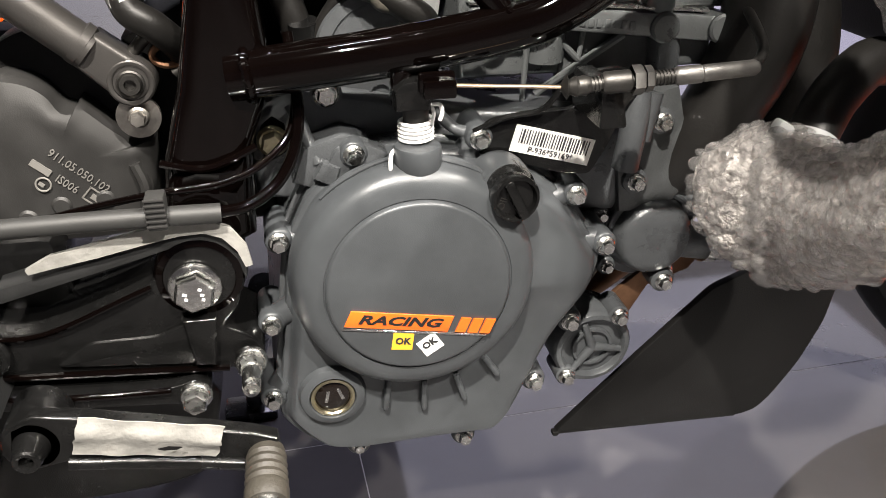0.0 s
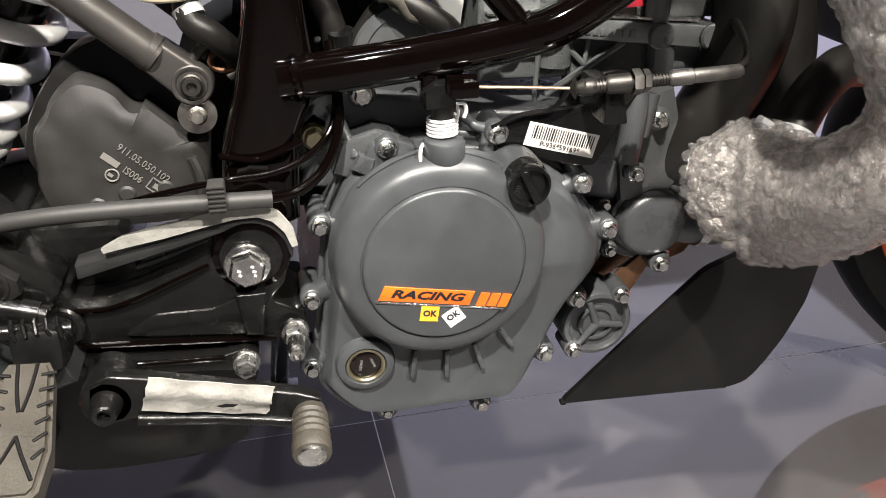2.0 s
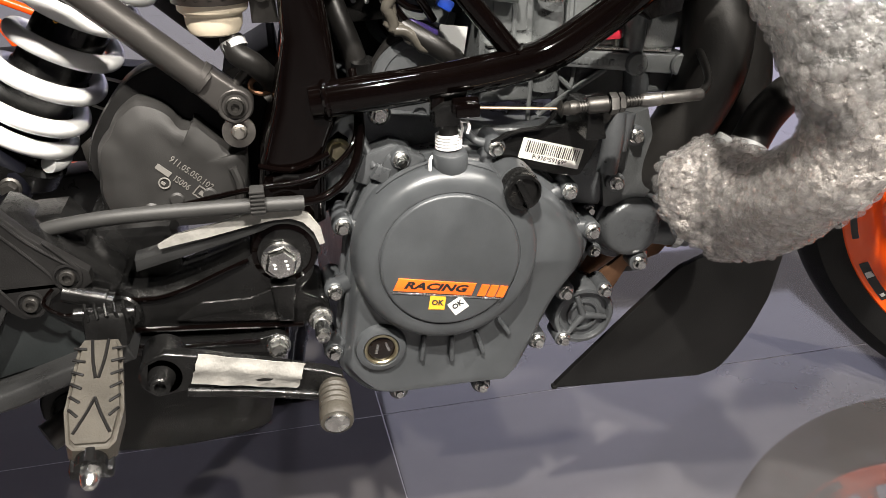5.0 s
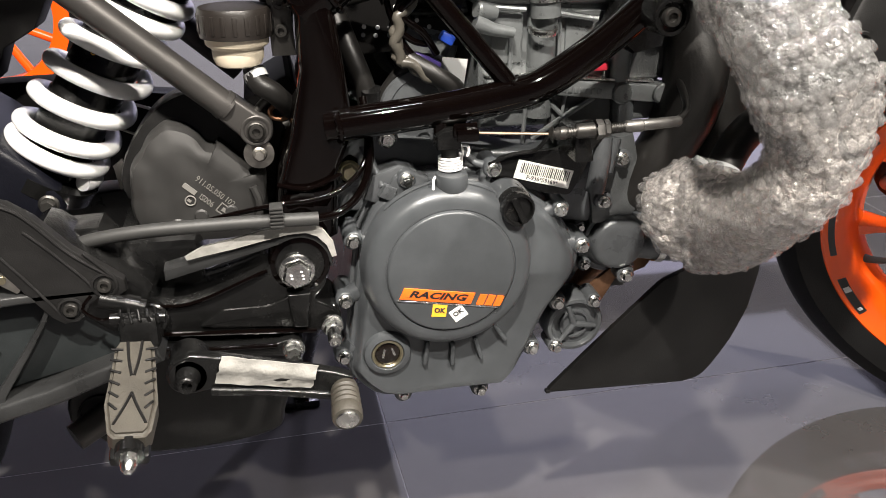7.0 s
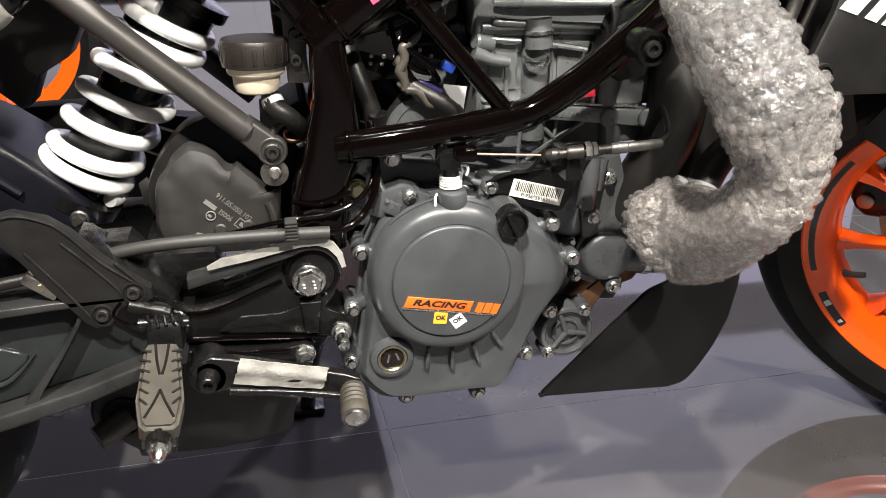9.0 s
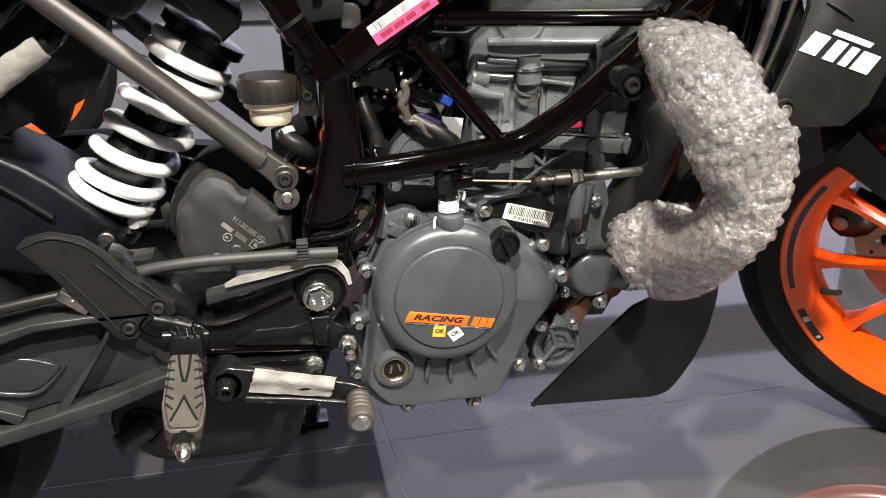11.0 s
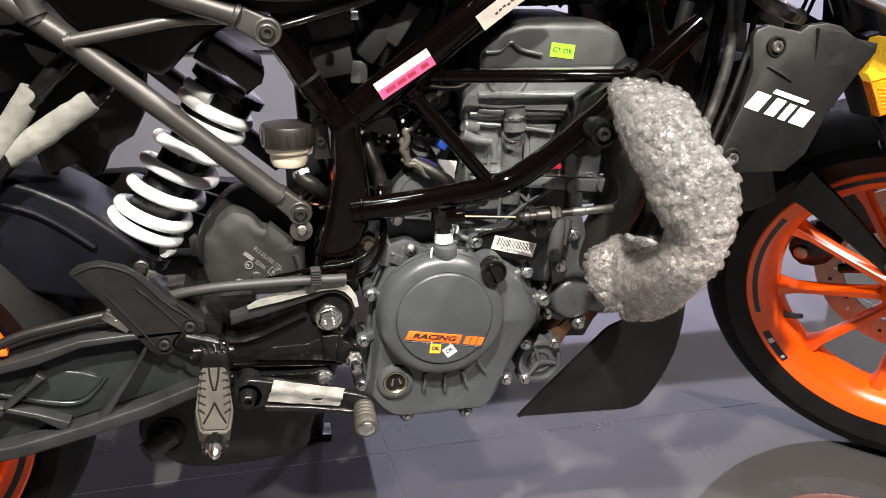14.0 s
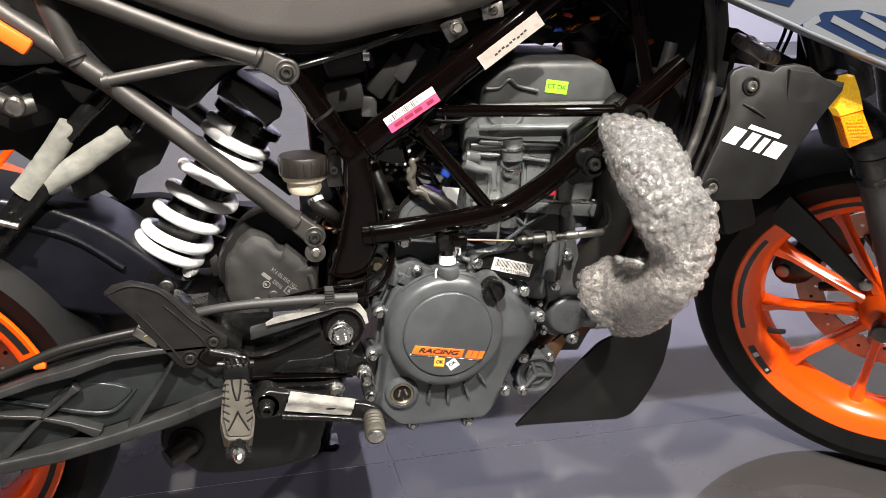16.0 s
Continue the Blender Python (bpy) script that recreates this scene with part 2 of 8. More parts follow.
for layers, share, open_part, depth in ((FOLDS, 0.20, 0.12, 0.005), (FOLDSLOW, 0.36, 0.10, 0.008)):
    nt = layers.node_tree
    nt.nodes["Bump"].inputs["Distance"].default_value = depth
    thin, clear = nt.nodes.new("ShaderNodeBsdfTranslucent"), nt.nodes.new("ShaderNodeBsdfTransparent")
    thin.inputs["Color"].default_value = (0.95, 0.93, 0.91, 1)
    milky, both = nt.nodes.new("ShaderNodeMixShader"), nt.nodes.new("ShaderNodeMixShader")
    milky.inputs[0].default_value, both.inputs[0].default_value = share, open_part
    nt.links.new(nt.nodes["Bump"].outputs["Normal"], thin.inputs["Normal"])
    nt.links.new(nt.nodes["Principled BSDF"].outputs[0], milky.inputs[1])
    nt.links.new(thin.outputs[0], milky.inputs[2])
    nt.links.new(milky.outputs[0], both.inputs[1])
    nt.links.new(clear.outputs[0], both.inputs[2])
    nt.links.new(both.outputs[0], nt.nodes["Material Output"].inputs["Surface"])
PANEL = material("glowing_panel", (0.7, 0.7, 0.8), 0.5)
PANEL.node_tree.nodes["Principled BSDF"].inputs["Emission Color"].default_value = (0.70, 0.66, 1.0, 1)
PANEL.node_tree.nodes["Principled BSDF"].inputs["Emission Strength"].default_value = 0.85
PANELDIM = material("dim_glowing_panel", (0.5, 0.5, 0.56), 0.5)
PANELDIM.node_tree.nodes["Principled BSDF"].inputs["Emission Color"].default_value = (0.80, 0.80, 1.0, 1)
PANELDIM.node_tree.nodes["Principled BSDF"].inputs["Emission Strength"].default_value = 0.14
# Emission replaces lamp light on pale violet paint.
PANELLOW = material("glowing_base_panel", (0.6, 0.6, 0.68), 0.5)
PANELLOW.node_tree.nodes["Principled BSDF"].inputs["Emission Color"].default_value = (0.72, 0.70, 1.0, 1)
PANELLOW.node_tree.nodes["Principled BSDF"].inputs["Emission Strength"].default_value = 0.32
PANELTOP = material("glowing_ceiling_panel", (0.7, 0.7, 0.75), 0.5)
PANELTOP.node_tree.nodes["Principled BSDF"].inputs["Emission Color"].default_value = (0.80, 0.80, 1.0, 1)
PANELTOP.node_tree.nodes["Principled BSDF"].inputs["Emission Strength"].default_value = 0.68
LENSW = material("lamp_diffuser", (0.9, 0.9, 0.9), 0.4)


def tile_material():
    m = material("polished_floor_tile", (0.050, 0.048, 0.049), 0.035, 0.0, 0.01, 30, 0.14, 3.0, spec=1.0, rough_vary=0.012)
    return m


FLOOR = tile_material()


# ---------------------------------------------------------------- shape helpers
def part(name, bm, mat, parent=None, label="", smooth=True):
    me = bpy.data.meshes.new(name)
    bmesh.ops.recalc_face_normals(bm, faces=bm.faces)
    bm.to_mesh(me)
    bm.free()
    me.materials.append(mat)
    if smooth:
        for p in me.polygons:
            p.use_smooth = True
        me.set_sharp_from_angle(angle=radians(38))
    ob = new(name, me)
    if parent is not None:
        ob.parent = parent
    if label:
        ob["label"] = label
    return ob


def thing(name, base, label, category, group=""):
    ob = new(name)
    ob.location = base
    ob.empty_display_size = 0.02
    return tagged(ob, label, category, group)


def bm_plate(pts, y0, y1, bevel=0.002, seg=2):
    """A sheet with the outline pts (x, z) from depth y0 (near) to y1."""
    bm = bmesh.new()
    vs = [bm.verts.new((x, y0, z)) for x, z in pts]
    f = bm.faces.new(vs)
    r = bmesh.ops.extrude_face_region(bm, geom=[f])
    bmesh.ops.translate(bm, vec=(0, y1 - y0, 0), verts=[v for v in r["geom"] if isinstance(v, bmesh.types.BMVert)])
    if bevel:
        near = [e for e in bm.edges if all(abs(v.co.y - y0) < 1e-6 for v in e.verts)]
        bmesh.ops.bevel(bm, geom=near, offset=bevel, segments=seg, affect="EDGES", profile=0.5, clamp_overlap=True)
    return bm


def bm_box(c, s, bevel=0.001, m=None):
    bm = bmesh.new()
    bmesh.ops.create_cube(bm, size=1)
    bmesh.ops.scale(bm, vec=s, verts=bm.verts)
    if bevel:
        bmesh.ops.bevel(bm, geom=bm.edges[:], offset=bevel, segments=2, affect="EDGES", profile=0.5, clamp_overlap=True)
    bmesh.ops.transform(bm, matrix=Matrix.Translation(c) @ (m if m else Matrix()), verts=bm.verts)
    return bm


def spline(pts, n=8):
    """Points on a smooth curve through pts."""
    ps = [Vector(p) for p in pts]
    if len(ps) < 3:
        return ps
    out = []
    for i in range(len(ps) - 1):
        a, b, c, d = ps[max(i - 1, 0)], ps[i], ps[i + 1], ps[min(i + 2, len(ps) - 1)]
        for k in range(n):
            t = k / n
            out.append(0.5 * (2 * b + (c - a) * t + (2 * a - 5 * b + 4 * c - d) * t * t + (3 * b - a - 3 * c + d) * t ** 3))
    out.append(ps[-1])
    return out


def bm_tube(pts, r, seg=14, n=8, bm=None, straight=False, flat=1.0):
    """A round tube along pts; r: one radius or one for each point."""
    line = [Vector(p) for p in pts] if straight else spline(pts, n)
    if isinstance(r, (int, float)):
        rs = [r] * len(line)
    else:
        k = np.linspace(0, len(r) - 1, len(line))
        rs = list(np.interp(k, range(len(r)), r))
    bm = bm or bmesh.new()
    prev, side = None, None
    for i, p in enumerate(line):
        d = (line[min(i + 1, len(line) - 1)] - line[max(i - 1, 0)]).normalized()
        if side is None:
            side = d.cross(Vector((0, 1, 0)) if abs(d.y) < 0.9 else Vector((0, 0, 1))).normalized()
        side = (side - d * side.dot(d)).normalized()
        up = d.cross(side)
        ring = [bm.verts.new(p + (side * math.cos(a) + up * flat * math.sin(a)) * rs[i]) for a in np.linspace(0, 2 * math.pi, seg, endpoint=False)]
        if prev:
            for j in range(seg):
                bm.faces.new((prev[j], prev[(j + 1) % seg], ring[(j + 1) % seg], ring[j]))
        else:
            bm.faces.new(ring[::-1])
        prev = ring
    bm.faces.new(prev)
    return bm


def bm_lathe(profile, centre, axis=(0, -1, 0), seg=32, bm=None):
    """Turned shape: profile rows (radius, height along axis)."""
    m = Matrix.Translation(centre) @ Vector(axis).to_track_quat("Z", "Y").to_matrix().to_4x4()
    bm = bm or bmesh.new()
    prev = None
    for r, h in profile:
        if r < 1e-6:
            ring = [bm.verts.new(m @ Vector((0, 0, h)))]
        else:
            ring = [bm.verts.new(m @ Vector((r * math.cos(a), r * math.sin(a), h))) for a in np.linspace(0, 2 * math.pi, seg, endpoint=False)]
        if prev:
            for j in range(seg):
                k = (j + 1) % seg
                if len(prev) == 1 and len(ring) > 1:
                    bm.faces.new((prev[0], ring[k], ring[j]))
                elif len(ring) == 1 and len(prev) > 1:
                    bm.faces.new((prev[j], prev[k], ring[0]))
                elif len(ring) > 1:
                    bm.faces.new((prev[j], prev[k], ring[k], ring[j]))
        prev = ring
    return bm


def bm_hex(bm, centre, axis, r, h, m_in=0.0):
    """A hexagon head with chamfered top, into bm."""
    m = Matrix.Translation(centre) @ Vector(axis).to_track_quat("Z", "Y").to_matrix().to_4x4()
    rows = [(r, 0), (r, h * 0.78), (r * 0.86, h)]
    prev = None
    for rr, hh in rows:
        ring = [bm.verts.new(m @ Vector((rr * math.cos(a + 0.3), rr * math.sin(a + 0.3), hh))) for a in np.linspace(0, 2 * math.pi, 6, endpoint=False)]
        if prev:
            for j in range(6):
                bm.faces.new((prev[j], prev[(j + 1) % 6], ring[(j + 1) % 6], ring[j]))
        prev = ring
    if m_in:
        inner = [bm.verts.new(m @ Vector((m_in * math.cos(a), m_in * math.sin(a), h * 0.98))) for a in np.linspace(0, 2 * math.pi, 6, endpoint=False)]
        deep = [bm.verts.new(m @ Vector((m_in * 0.95 * math.cos(a), m_in * 0.95 * math.sin(a), h * 0.4))) for a in np.linspace(0, 2 * math.pi, 6, endpoint=False)]
        for j in range(6):
            k = (j + 1) % 6
            bm.faces.new((prev[j], prev[k], inner[k], inner[j]))
            bm.faces.new((inner[j], inner[k], deep[k], deep[j]))
        bm.faces.new(deep)
    else:
        bm.faces.new(prev)
    return bm


def hex_bolt(parent, x, y, z, r=0.0052, mat=None, axis=(0, -1, 0), name="bolt", flange=1.35, h=None, label=""):
    """Flange bolt whose seat is at (x, y, z)."""
    h = h or r * 1.1
    bm = bm_lathe([(0, 0), (r * flange, 0), (r * flange, h * 0.22), (r * 1.1, h * 0.42), (0, h * 0.42)], (x, y, z), axis, 20)
    ax = Vector(axis).normalized()
    bm_hex(bm, Vector((x, y, z)) + ax * h * 0.35, axis, r, h, r * 0.0)
    bm_lathe([(r * 0.55, h * 1.30), (r * 0.5, h * 1.36), (r * 0.28, h * 1.32), (0, h * 1.32)], (x, y, z), axis, 12, bm)
    return part(name, bm, mat or ZINC, parent, label)


def socket_bolt(parent, x, y, z, r=0.008, mat=None, axis=(0, -1, 0), name="bolt", label=""):
    """Round-headed bolt with a hexagon socket."""
    rows = [(r, 0), (r, r * 0.55), (r * 0.88, r * 0.75), (r * 0.52, r * 0.75), (r * 0.48, r * 0.3), (0, r * 0.3)]
    return part(name, bm_lathe(rows, (x, y, z), axis, 24), mat or DARKSTEEL, parent, label)


def letters(name, body, size, m, mat, parent=None, label="", depth=0.0002, shear=0.0, width=1.0, bold=0.0):
    """Raised lettering on a surface: m puts its x along the line and its z out of the surface."""
    cu = bpy.data.curves.new(name, "FONT")
    cu.body, cu.size, cu.extrude, cu.shear = body, size, depth, shear
    cu.offset = bold
    cu.align_x, cu.align_y = "CENTER", "CENTER"
    cu.resolution_u = 2
    tmp = bpy.data.objects.new(name, cu)
    me = bpy.data.meshes.new_from_object(tmp)
    bpy.data.objects.remove(tmp)
    me.transform(m @ Matrix.Diagonal((width, 1, 1, 1)))
    me.materials.clear()
    me.materials.append(mat)
    ob = new(name, me)
    if parent is not None:
        ob.parent = parent
    if label:
        ob["label"] = label
    return ob


def facing(x, y, z, turn=0.0, lean=0.0, yaw=0.0):
    """A pose on a surface that faces the right side of the machine; turn: degrees counter-clockwise."""
    return pose(x, y, z, 90 + lean, 0, yaw) @ pose(0, 0, 0, 0, 0, turn)


def quad_sheet(corners, thick, cols=6, rows=3, wave=0.0, seed=0, fold=0.0):
    """A thin flexible sheet between four corners, in order round it, with slight waves."""
    a, b, c, d = (Vector(v) for v in corners)
    nrm = (b - a).cross(d - a).normalized()
    if nrm.y > 0:
        nrm.negate()
    bm = bmesh.new()
    sides = []
    for off in (0.0, thick):
        g = []
        for i in range(cols + 1):
            col = []
            for j in range(rows + 1):
                u, v = i / cols, j / rows
                p = a.lerp(b, u).lerp(d.lerp(c, u), v) + (b - a).normalized() * 0.0016 * noise.noise(Vector((v * 9, seed, u * 0.5))) * (u in (0, 1))
                w = wave * noise.noise(Vector((u * 5 + seed, v * 3, seed))) + fold * max(0.0, 1 - abs(v - 0.42) * 3.2)
                col.append(bm.verts.new(p + nrm * (off + w)))
            g.append(col)
        sides.append(g)
    for g in sides:
        for i in range(cols):
            for j in range(rows):
                bm.faces.new((g[i][j], g[i + 1][j], g[i + 1][j + 1], g[i][j + 1]))
    lo, hi = sides
    rim = [(i, 0) for i in range(cols)] + [(cols, j) for j in range(rows)] + [(i, rows) for i in range(cols, 0, -1)] + [(0, j) for j in range(rows, 0, -1)]
    for k in range(len(rim)):
        (i, j), (p, q) = rim[k], rim[(k + 1) % len(rim)]
        bm.faces.new((lo[i][j], lo[p][q], hi[p][q], hi[i][j]))
    return bm


# ---------------------------------------------------------------- the hall
def hall():
    x0, x1, y0, y1, h = -6.0, 6.5, -5.5, 7.0, 3.9
    for name, c, s in (("wall_north", (0.25, y1 + 0.1, h / 2), (12.9, 0.2, h)), ("wall_south", (0.25, y0 - 0.1, h / 2), (12.9, 0.2, h)),
                       ("wall_west", (x0 - 0.1, 0.75, h / 2), (0.2, 12.5, h)), ("wall_east", (x1 + 0.1, 0.75, h / 2), (0.2, 12.5, h))):
        tagged(part(name, bm_box(c, s, 0), WALL, smooth=False), "dark violet-grey painted hall wall", "wall", kind="structure")
    tagged(part("ceiling", bm_box((0.25, 0.75, h + 0.1), (12.9, 12.9, 0.2), 0), CEIL, smooth=False), "dark hall ceiling with lamps", "ceiling", kind="structure")
    bed = tagged(part("floor", bm_box((0.25, 0.75, -0.0503), (12.9, 12.9, 0.1), 0), GROUT, smooth=False), "polished grey stone tiles with thin joints", "floor", kind="structure")
    tagged(part("light_wall", bm_box((3.15, y1 - 0.06, 1.925), (5.6, 0.10, 2.75), 0.01), PANEL), "glowing pale violet display wall behind the stand", "display wall")
    # Added base panel, gives a softer violet below the glowing wall.
    tagged(part("wall_base", bm_box((3.15, y1 - 0.09, 0.272), (5.6, 0.16, 0.544), 0.01), PANELLOW), "added pale violet base panel, glowing in place of lamp light", "wall base")
    # Added glow panel, gives the left floor a weak grey reflection.
    tagged(part("light_wall", bm_box((-2.2, y1 - 0.06, 1.75), (5.0, 0.10, 3.1), 0.01), PANELDIM), "added dim grey glowing panel left of the display wall", "display wall")
    tagged(part("light_ceiling", bm_box((2.9, 4.6, h - 0.05), (4.6, 4.2, 0.08), 0.01), PANELTOP), "glowing pale violet ceiling panel over the stand", "ceiling panel")
    return bed


FLOOR_BED = hall()

# ---------------------------------------------------------------- the motorcycle
bike = thing("motorcycle", (0, 0, 0), "unfinished black and orange naked motorcycle with grey engine, parked steered", "motorcycle")


def sub(name, bm, mat, parent=None, label="", smooth=True):
    return part(name, bm, mat, parent or bike, label, smooth)


# trellis frame: the near side, and its mirror image behind
def frame_side(s, full=True):
    def p(*rows):
        return [(x, s * y, z) for x, y, z in rows]
    low = sub("frame_tube", bm_tube(p((-0.118, -0.125, 0.514), (-0.06, -0.132, 0.5215), (-0.013, -0.135, 0.5275), (0.030, -0.137, 0.535), (0.055, -0.138, 0.5425), (0.085, -0.139, 0.560),
                                      (0.124, -0.140, 0.589), (0.191, -0.140, 0.646), (0.262, -0.140, 0.708)), 0.0135, 20), GLOSS, None, "gloss black bent lower frame tube")
    up = sub("frame_tube", bm_tube(p((-0.132, -0.112, 0.602), (-0.037, -0.115, 0.676), (0.101, -0.110, 0.778), (0.19, -0.10, 0.842)), 0.0185, 20, straight=True), GLOSS, None, "gloss black upper frame tube")
    sub("frame_tube", bm_tube(p((-0.052, -0.118, 0.640), (0.034, -0.136, 0.538)), 0.0078, 16, straight=True), GLOSS, None, "gloss black diagonal frame tube")
    sub("frame_tube", bm_tube(p((-0.030, -0.116, 0.655), (0.195, -0.136, 0.653)), 0.0072, 16, straight=True), GLOSS, None, "gloss black cross frame tube")
    sub("frame_tube", bm_tube(p((0.222, -0.136, 0.675), (0.205, -0.115, 0.778), (0.196, -0.11, 0.84)), 0.0088, 16, straight=True), GLOSS, None, "gloss black upright frame tube")
    sub("frame_tube", bm_tube(p((-0.190, -0.108, 0.700), (-0.120, -0.114, 0.598)), 0.0125, 16, straight=True), GLOSS, None, "gloss black rear frame tube")
    if full:
        # weld beads where tubes meet
        for c, ax, r in (((-0.108, -0.127, 0.5155), (0.97, -0.05, 0.12), 0.0138), ((0.030, -0.136, 0.5425), (-0.64, 0.1, 0.76), 0.0082),
                         ((-0.048, -0.119, 0.635), (0.64, -0.1, -0.76), 0.0082), ((-0.112, -0.1125, 0.617), (0.79, 0, 0.61), 0.0187),
                         ((-0.132, -0.113, 0.615), (-0.56, 0, 0.83), 0.0128), ((-0.020, -0.117, 0.655), (1, -0.1, 0), 0.0076),
                         ((0.183, -0.1355, 0.653), (1, -0.1, 0), 0.0076), ((0.220, -0.134, 0.682), (-0.14, 0.2, 0.97), 0.0092)):
            bm = bmesh.new()
            ax = Vector(ax).normalized()
            u = ax.orthogonal().normalized()
            v = ax.cross(u)
            ring = [Vector(c) + (u * math.cos(a) + v * math.sin(a)) * r + ax * 0.0012 * noise.noise(Vector((a * 5, r * 900, 0))) for a in np.linspace(0, 2 * math.pi, 26)]
            bm_tube(ring, [0.0022 + 0.0007 * (k % 2) for k in range(26)], 8, bm=bm, straight=True)
            sub("weld_bead", bm, GLOSS)
        # joining sleeve and clamp on the rear tube
        sub("tube_clamp", bm_tube([(-0.168, -0.110, 0.668), (-0.150, -0.112, 0.642)], 0.0142, 18, straight=True), GLOSS)
        sub("tube_tie", bm_tube([(-0.160, -0.111, 0.6565), (-0.158, -0.111, 0.6535)], 0.0152, 18, straight=True), PLASTIC)
        sub("frame_tube", bm_tube([(-0.190, -0.113, 0.7065), (-0.173, -0.115, 0.7107), (-0.1311, -0.115, 0.7222), (-0.1084, -0.115, 0.7285), (-0.0754, -0.115, 0.7409), (-0.045, -0.105, 0.754)], 0.0042, 14), BLACK, None, "thin black rail under the seat")
        sub("rail_clip", bm_box((-0.1093, -0.119, 0.7190), (0.008, 0.006, 0.009), 0.001), ZINC)
        sub("rail_clip", bm_box((-0.1110, -0.117, 0.7255), (0.004, 0.003, 0.010), 0.001), DARKSTEEL)
    return low


frame_side(1)
frame_side(-1, False)
post = sub("pivot_post", bm_plate([(-0.148, 0.622), (-0.134, 0.640), (-0.108, 0.612), (-0.101, 0.560), (-0.097, 0.525), (-0.099, 0.502), (-0.110, 0.475), (-0.113, 0.420),
                                   (-0.158, 0.400), (-0.163, 0.430), (-0.158, 0.470), (-0.146, 0.510), (-0.136, 0.560), (-0.136, 0.600)], -0.130, 0.13, 0.010, 4), GLOSS, None, "gloss black cast frame post")
sub("post_rim", bm_tube([(-0.160, -0.131, 0.470), (-0.135, -0.133, 0.466), (-0.108, -0.131, 0.476)], 0.0022, 8), GLOSS)

# bolted-on rear subframe
def eye_end(c, back, r):
    """Forged eye at a tube's end, turned to the side, with its collar, recess and bolt."""
    c = Vector(c)
    d = Vector(back).normalized()
    a0 = math.atan2(d.z, d.x)
    arc = [(c.x + r * math.cos(a), c.z + r * math.sin(a)) for a in np.linspace(a0 + radians(62), a0 + radians(298), 26)]
    side = Vector((-d.z, 0, d.x))
    neck = c + d * r * 2.15
    arc += [(q.x, q.z) for q in (neck - side * r * 0.80, neck + side * r * 0.80)]
    e = sub("forged_eye", bm_plate(arc, c.y - 0.0005, c.y + 0.019, 0.0035, 4), SUBF, None, "grey forged mounting eye")
    part("eye_face", bm_lathe([(r * 0.98, -0.004), (r * 0.95, 0.0002), (r * 0.88, 0.0010), (r * 0.76, 0.0010), (r * 0.70, 0.0004), (r * 0.66, -0.0012)], c, seg=40), SUBF, e)
    part("recess", bm_lathe([(r * 0.70, 0.0003), (r * 0.66, -0.0010), (0, -0.0012)], c + Vector((0, -0.0006, 0)), seg=30), DEEP, e)
    part("collar", bm_tube([neck + d * u + Vector((0, 0.008, 0)) for u in (-0.0015, 0.0, 0.0045, 0.0060)], [r * 0.82, r * 0.92, r * 0.92, r * 0.80], 24, straight=True), SUBF, e)
    part("bolt_ring", bm_lathe([(r * 0.56, -0.001), (r * 0.56, 0.0022), (r * 0.48, 0.0028)], c, seg=28), DARKSTEEL, e)
    socket_bolt(e, c.x, c.y - 0.0005, c.z, r * 0.46, DARKSTEEL)
    return e

eye_end((-0.1730, -0.097, 0.5060), (-0.74, 0.0, 0.67), 0.0138)
eye_end((-0.197, -0.122, 0.704), (-0.87, 0.0, 0.48), 0.0148)
sub("subframe_tube", bm_tube([(-0.193, -0.090, 0.5240), (-0.386, -0.095, 0.695), (-0.56, -0.09, 0.826)], 0.0116, 24, straight=True), SUBF, None, "grey metallic lower subframe tube")
sub("subframe_tube", bm_tube([(-0.2271, -0.1150, 0.7202), (-0.2876, -0.1150, 0.7395), (-0.3692, -0.1150, 0.7725), (-0.4700, -0.1150, 0.8131)], 0.0116, 24, straight=True), SUBF, None, "grey metallic upper subframe tube")
sub("subframe_tube", bm_tube([(-0.3904, -0.1050, 0.6960), (-0.3613, -0.1050, 0.7013), (-0.3200, -0.1050, 0.7088), (-0.2902, -0.1050, 0.7142), (-0.2603, -0.1050, 0.7161), (-0.2364, -0.1050, 0.7150)], [0.0066, 0.0066, 0.0064, 0.0062, 0.0055, 0.0048], 18), SUBF, None, "grey metallic subframe strut")
sub("subframe_tube", bm_tube([(-0.414, -0.096, 0.715), (-0.452, -0.100, 0.82)], 0.0118, 18, straight=True), SUBF, None, "grey metallic subframe strut")
for c, d, r in (((-0.3846, -0.1050, 0.6971), (0.95, 0, 0.2), 0.0072), ((-0.4165, -0.0965, 0.722), (-0.35, 0, 0.94), 0.0122)):
    d = Vector(d).normalized()
    sub("weld_bead", bm_tube([Vector(c) - d * 0.002, Vector(c) + d * 0.002], r * 1.12, 18, straight=True), SUBF)
for s in (1,):
    sub("subframe_tube", bm_tube([(-0.186, 0.098, 0.5155), (-0.386, 0.095, 0.695), (-0.56, 0.09, 0.826)], 0.0128, 14, straight=True), SUBF)
    sub("subframe_tube", bm_tube([(-0.215, 0.116, 0.714), (-0.313, 0.115, 0.770), (-0.47, 0.11, 0.852)], 0.0128, 14, straight=True), SUBF)

# round washer and bolt below the eye, and the yellow bolt beside the post
w = sub("washer", bm_lathe([(0, -0.004), (0.0122, -0.004), (0.0125, -0.003), (0.0125, 0), (0, 0)], (-0.1725, -0.093, 0.4850), seg=36), STEEL, None, "dull steel washer")
hex_bolt(w, -0.1720, -0.0965, 0.4860, 0.0046, STEEL)
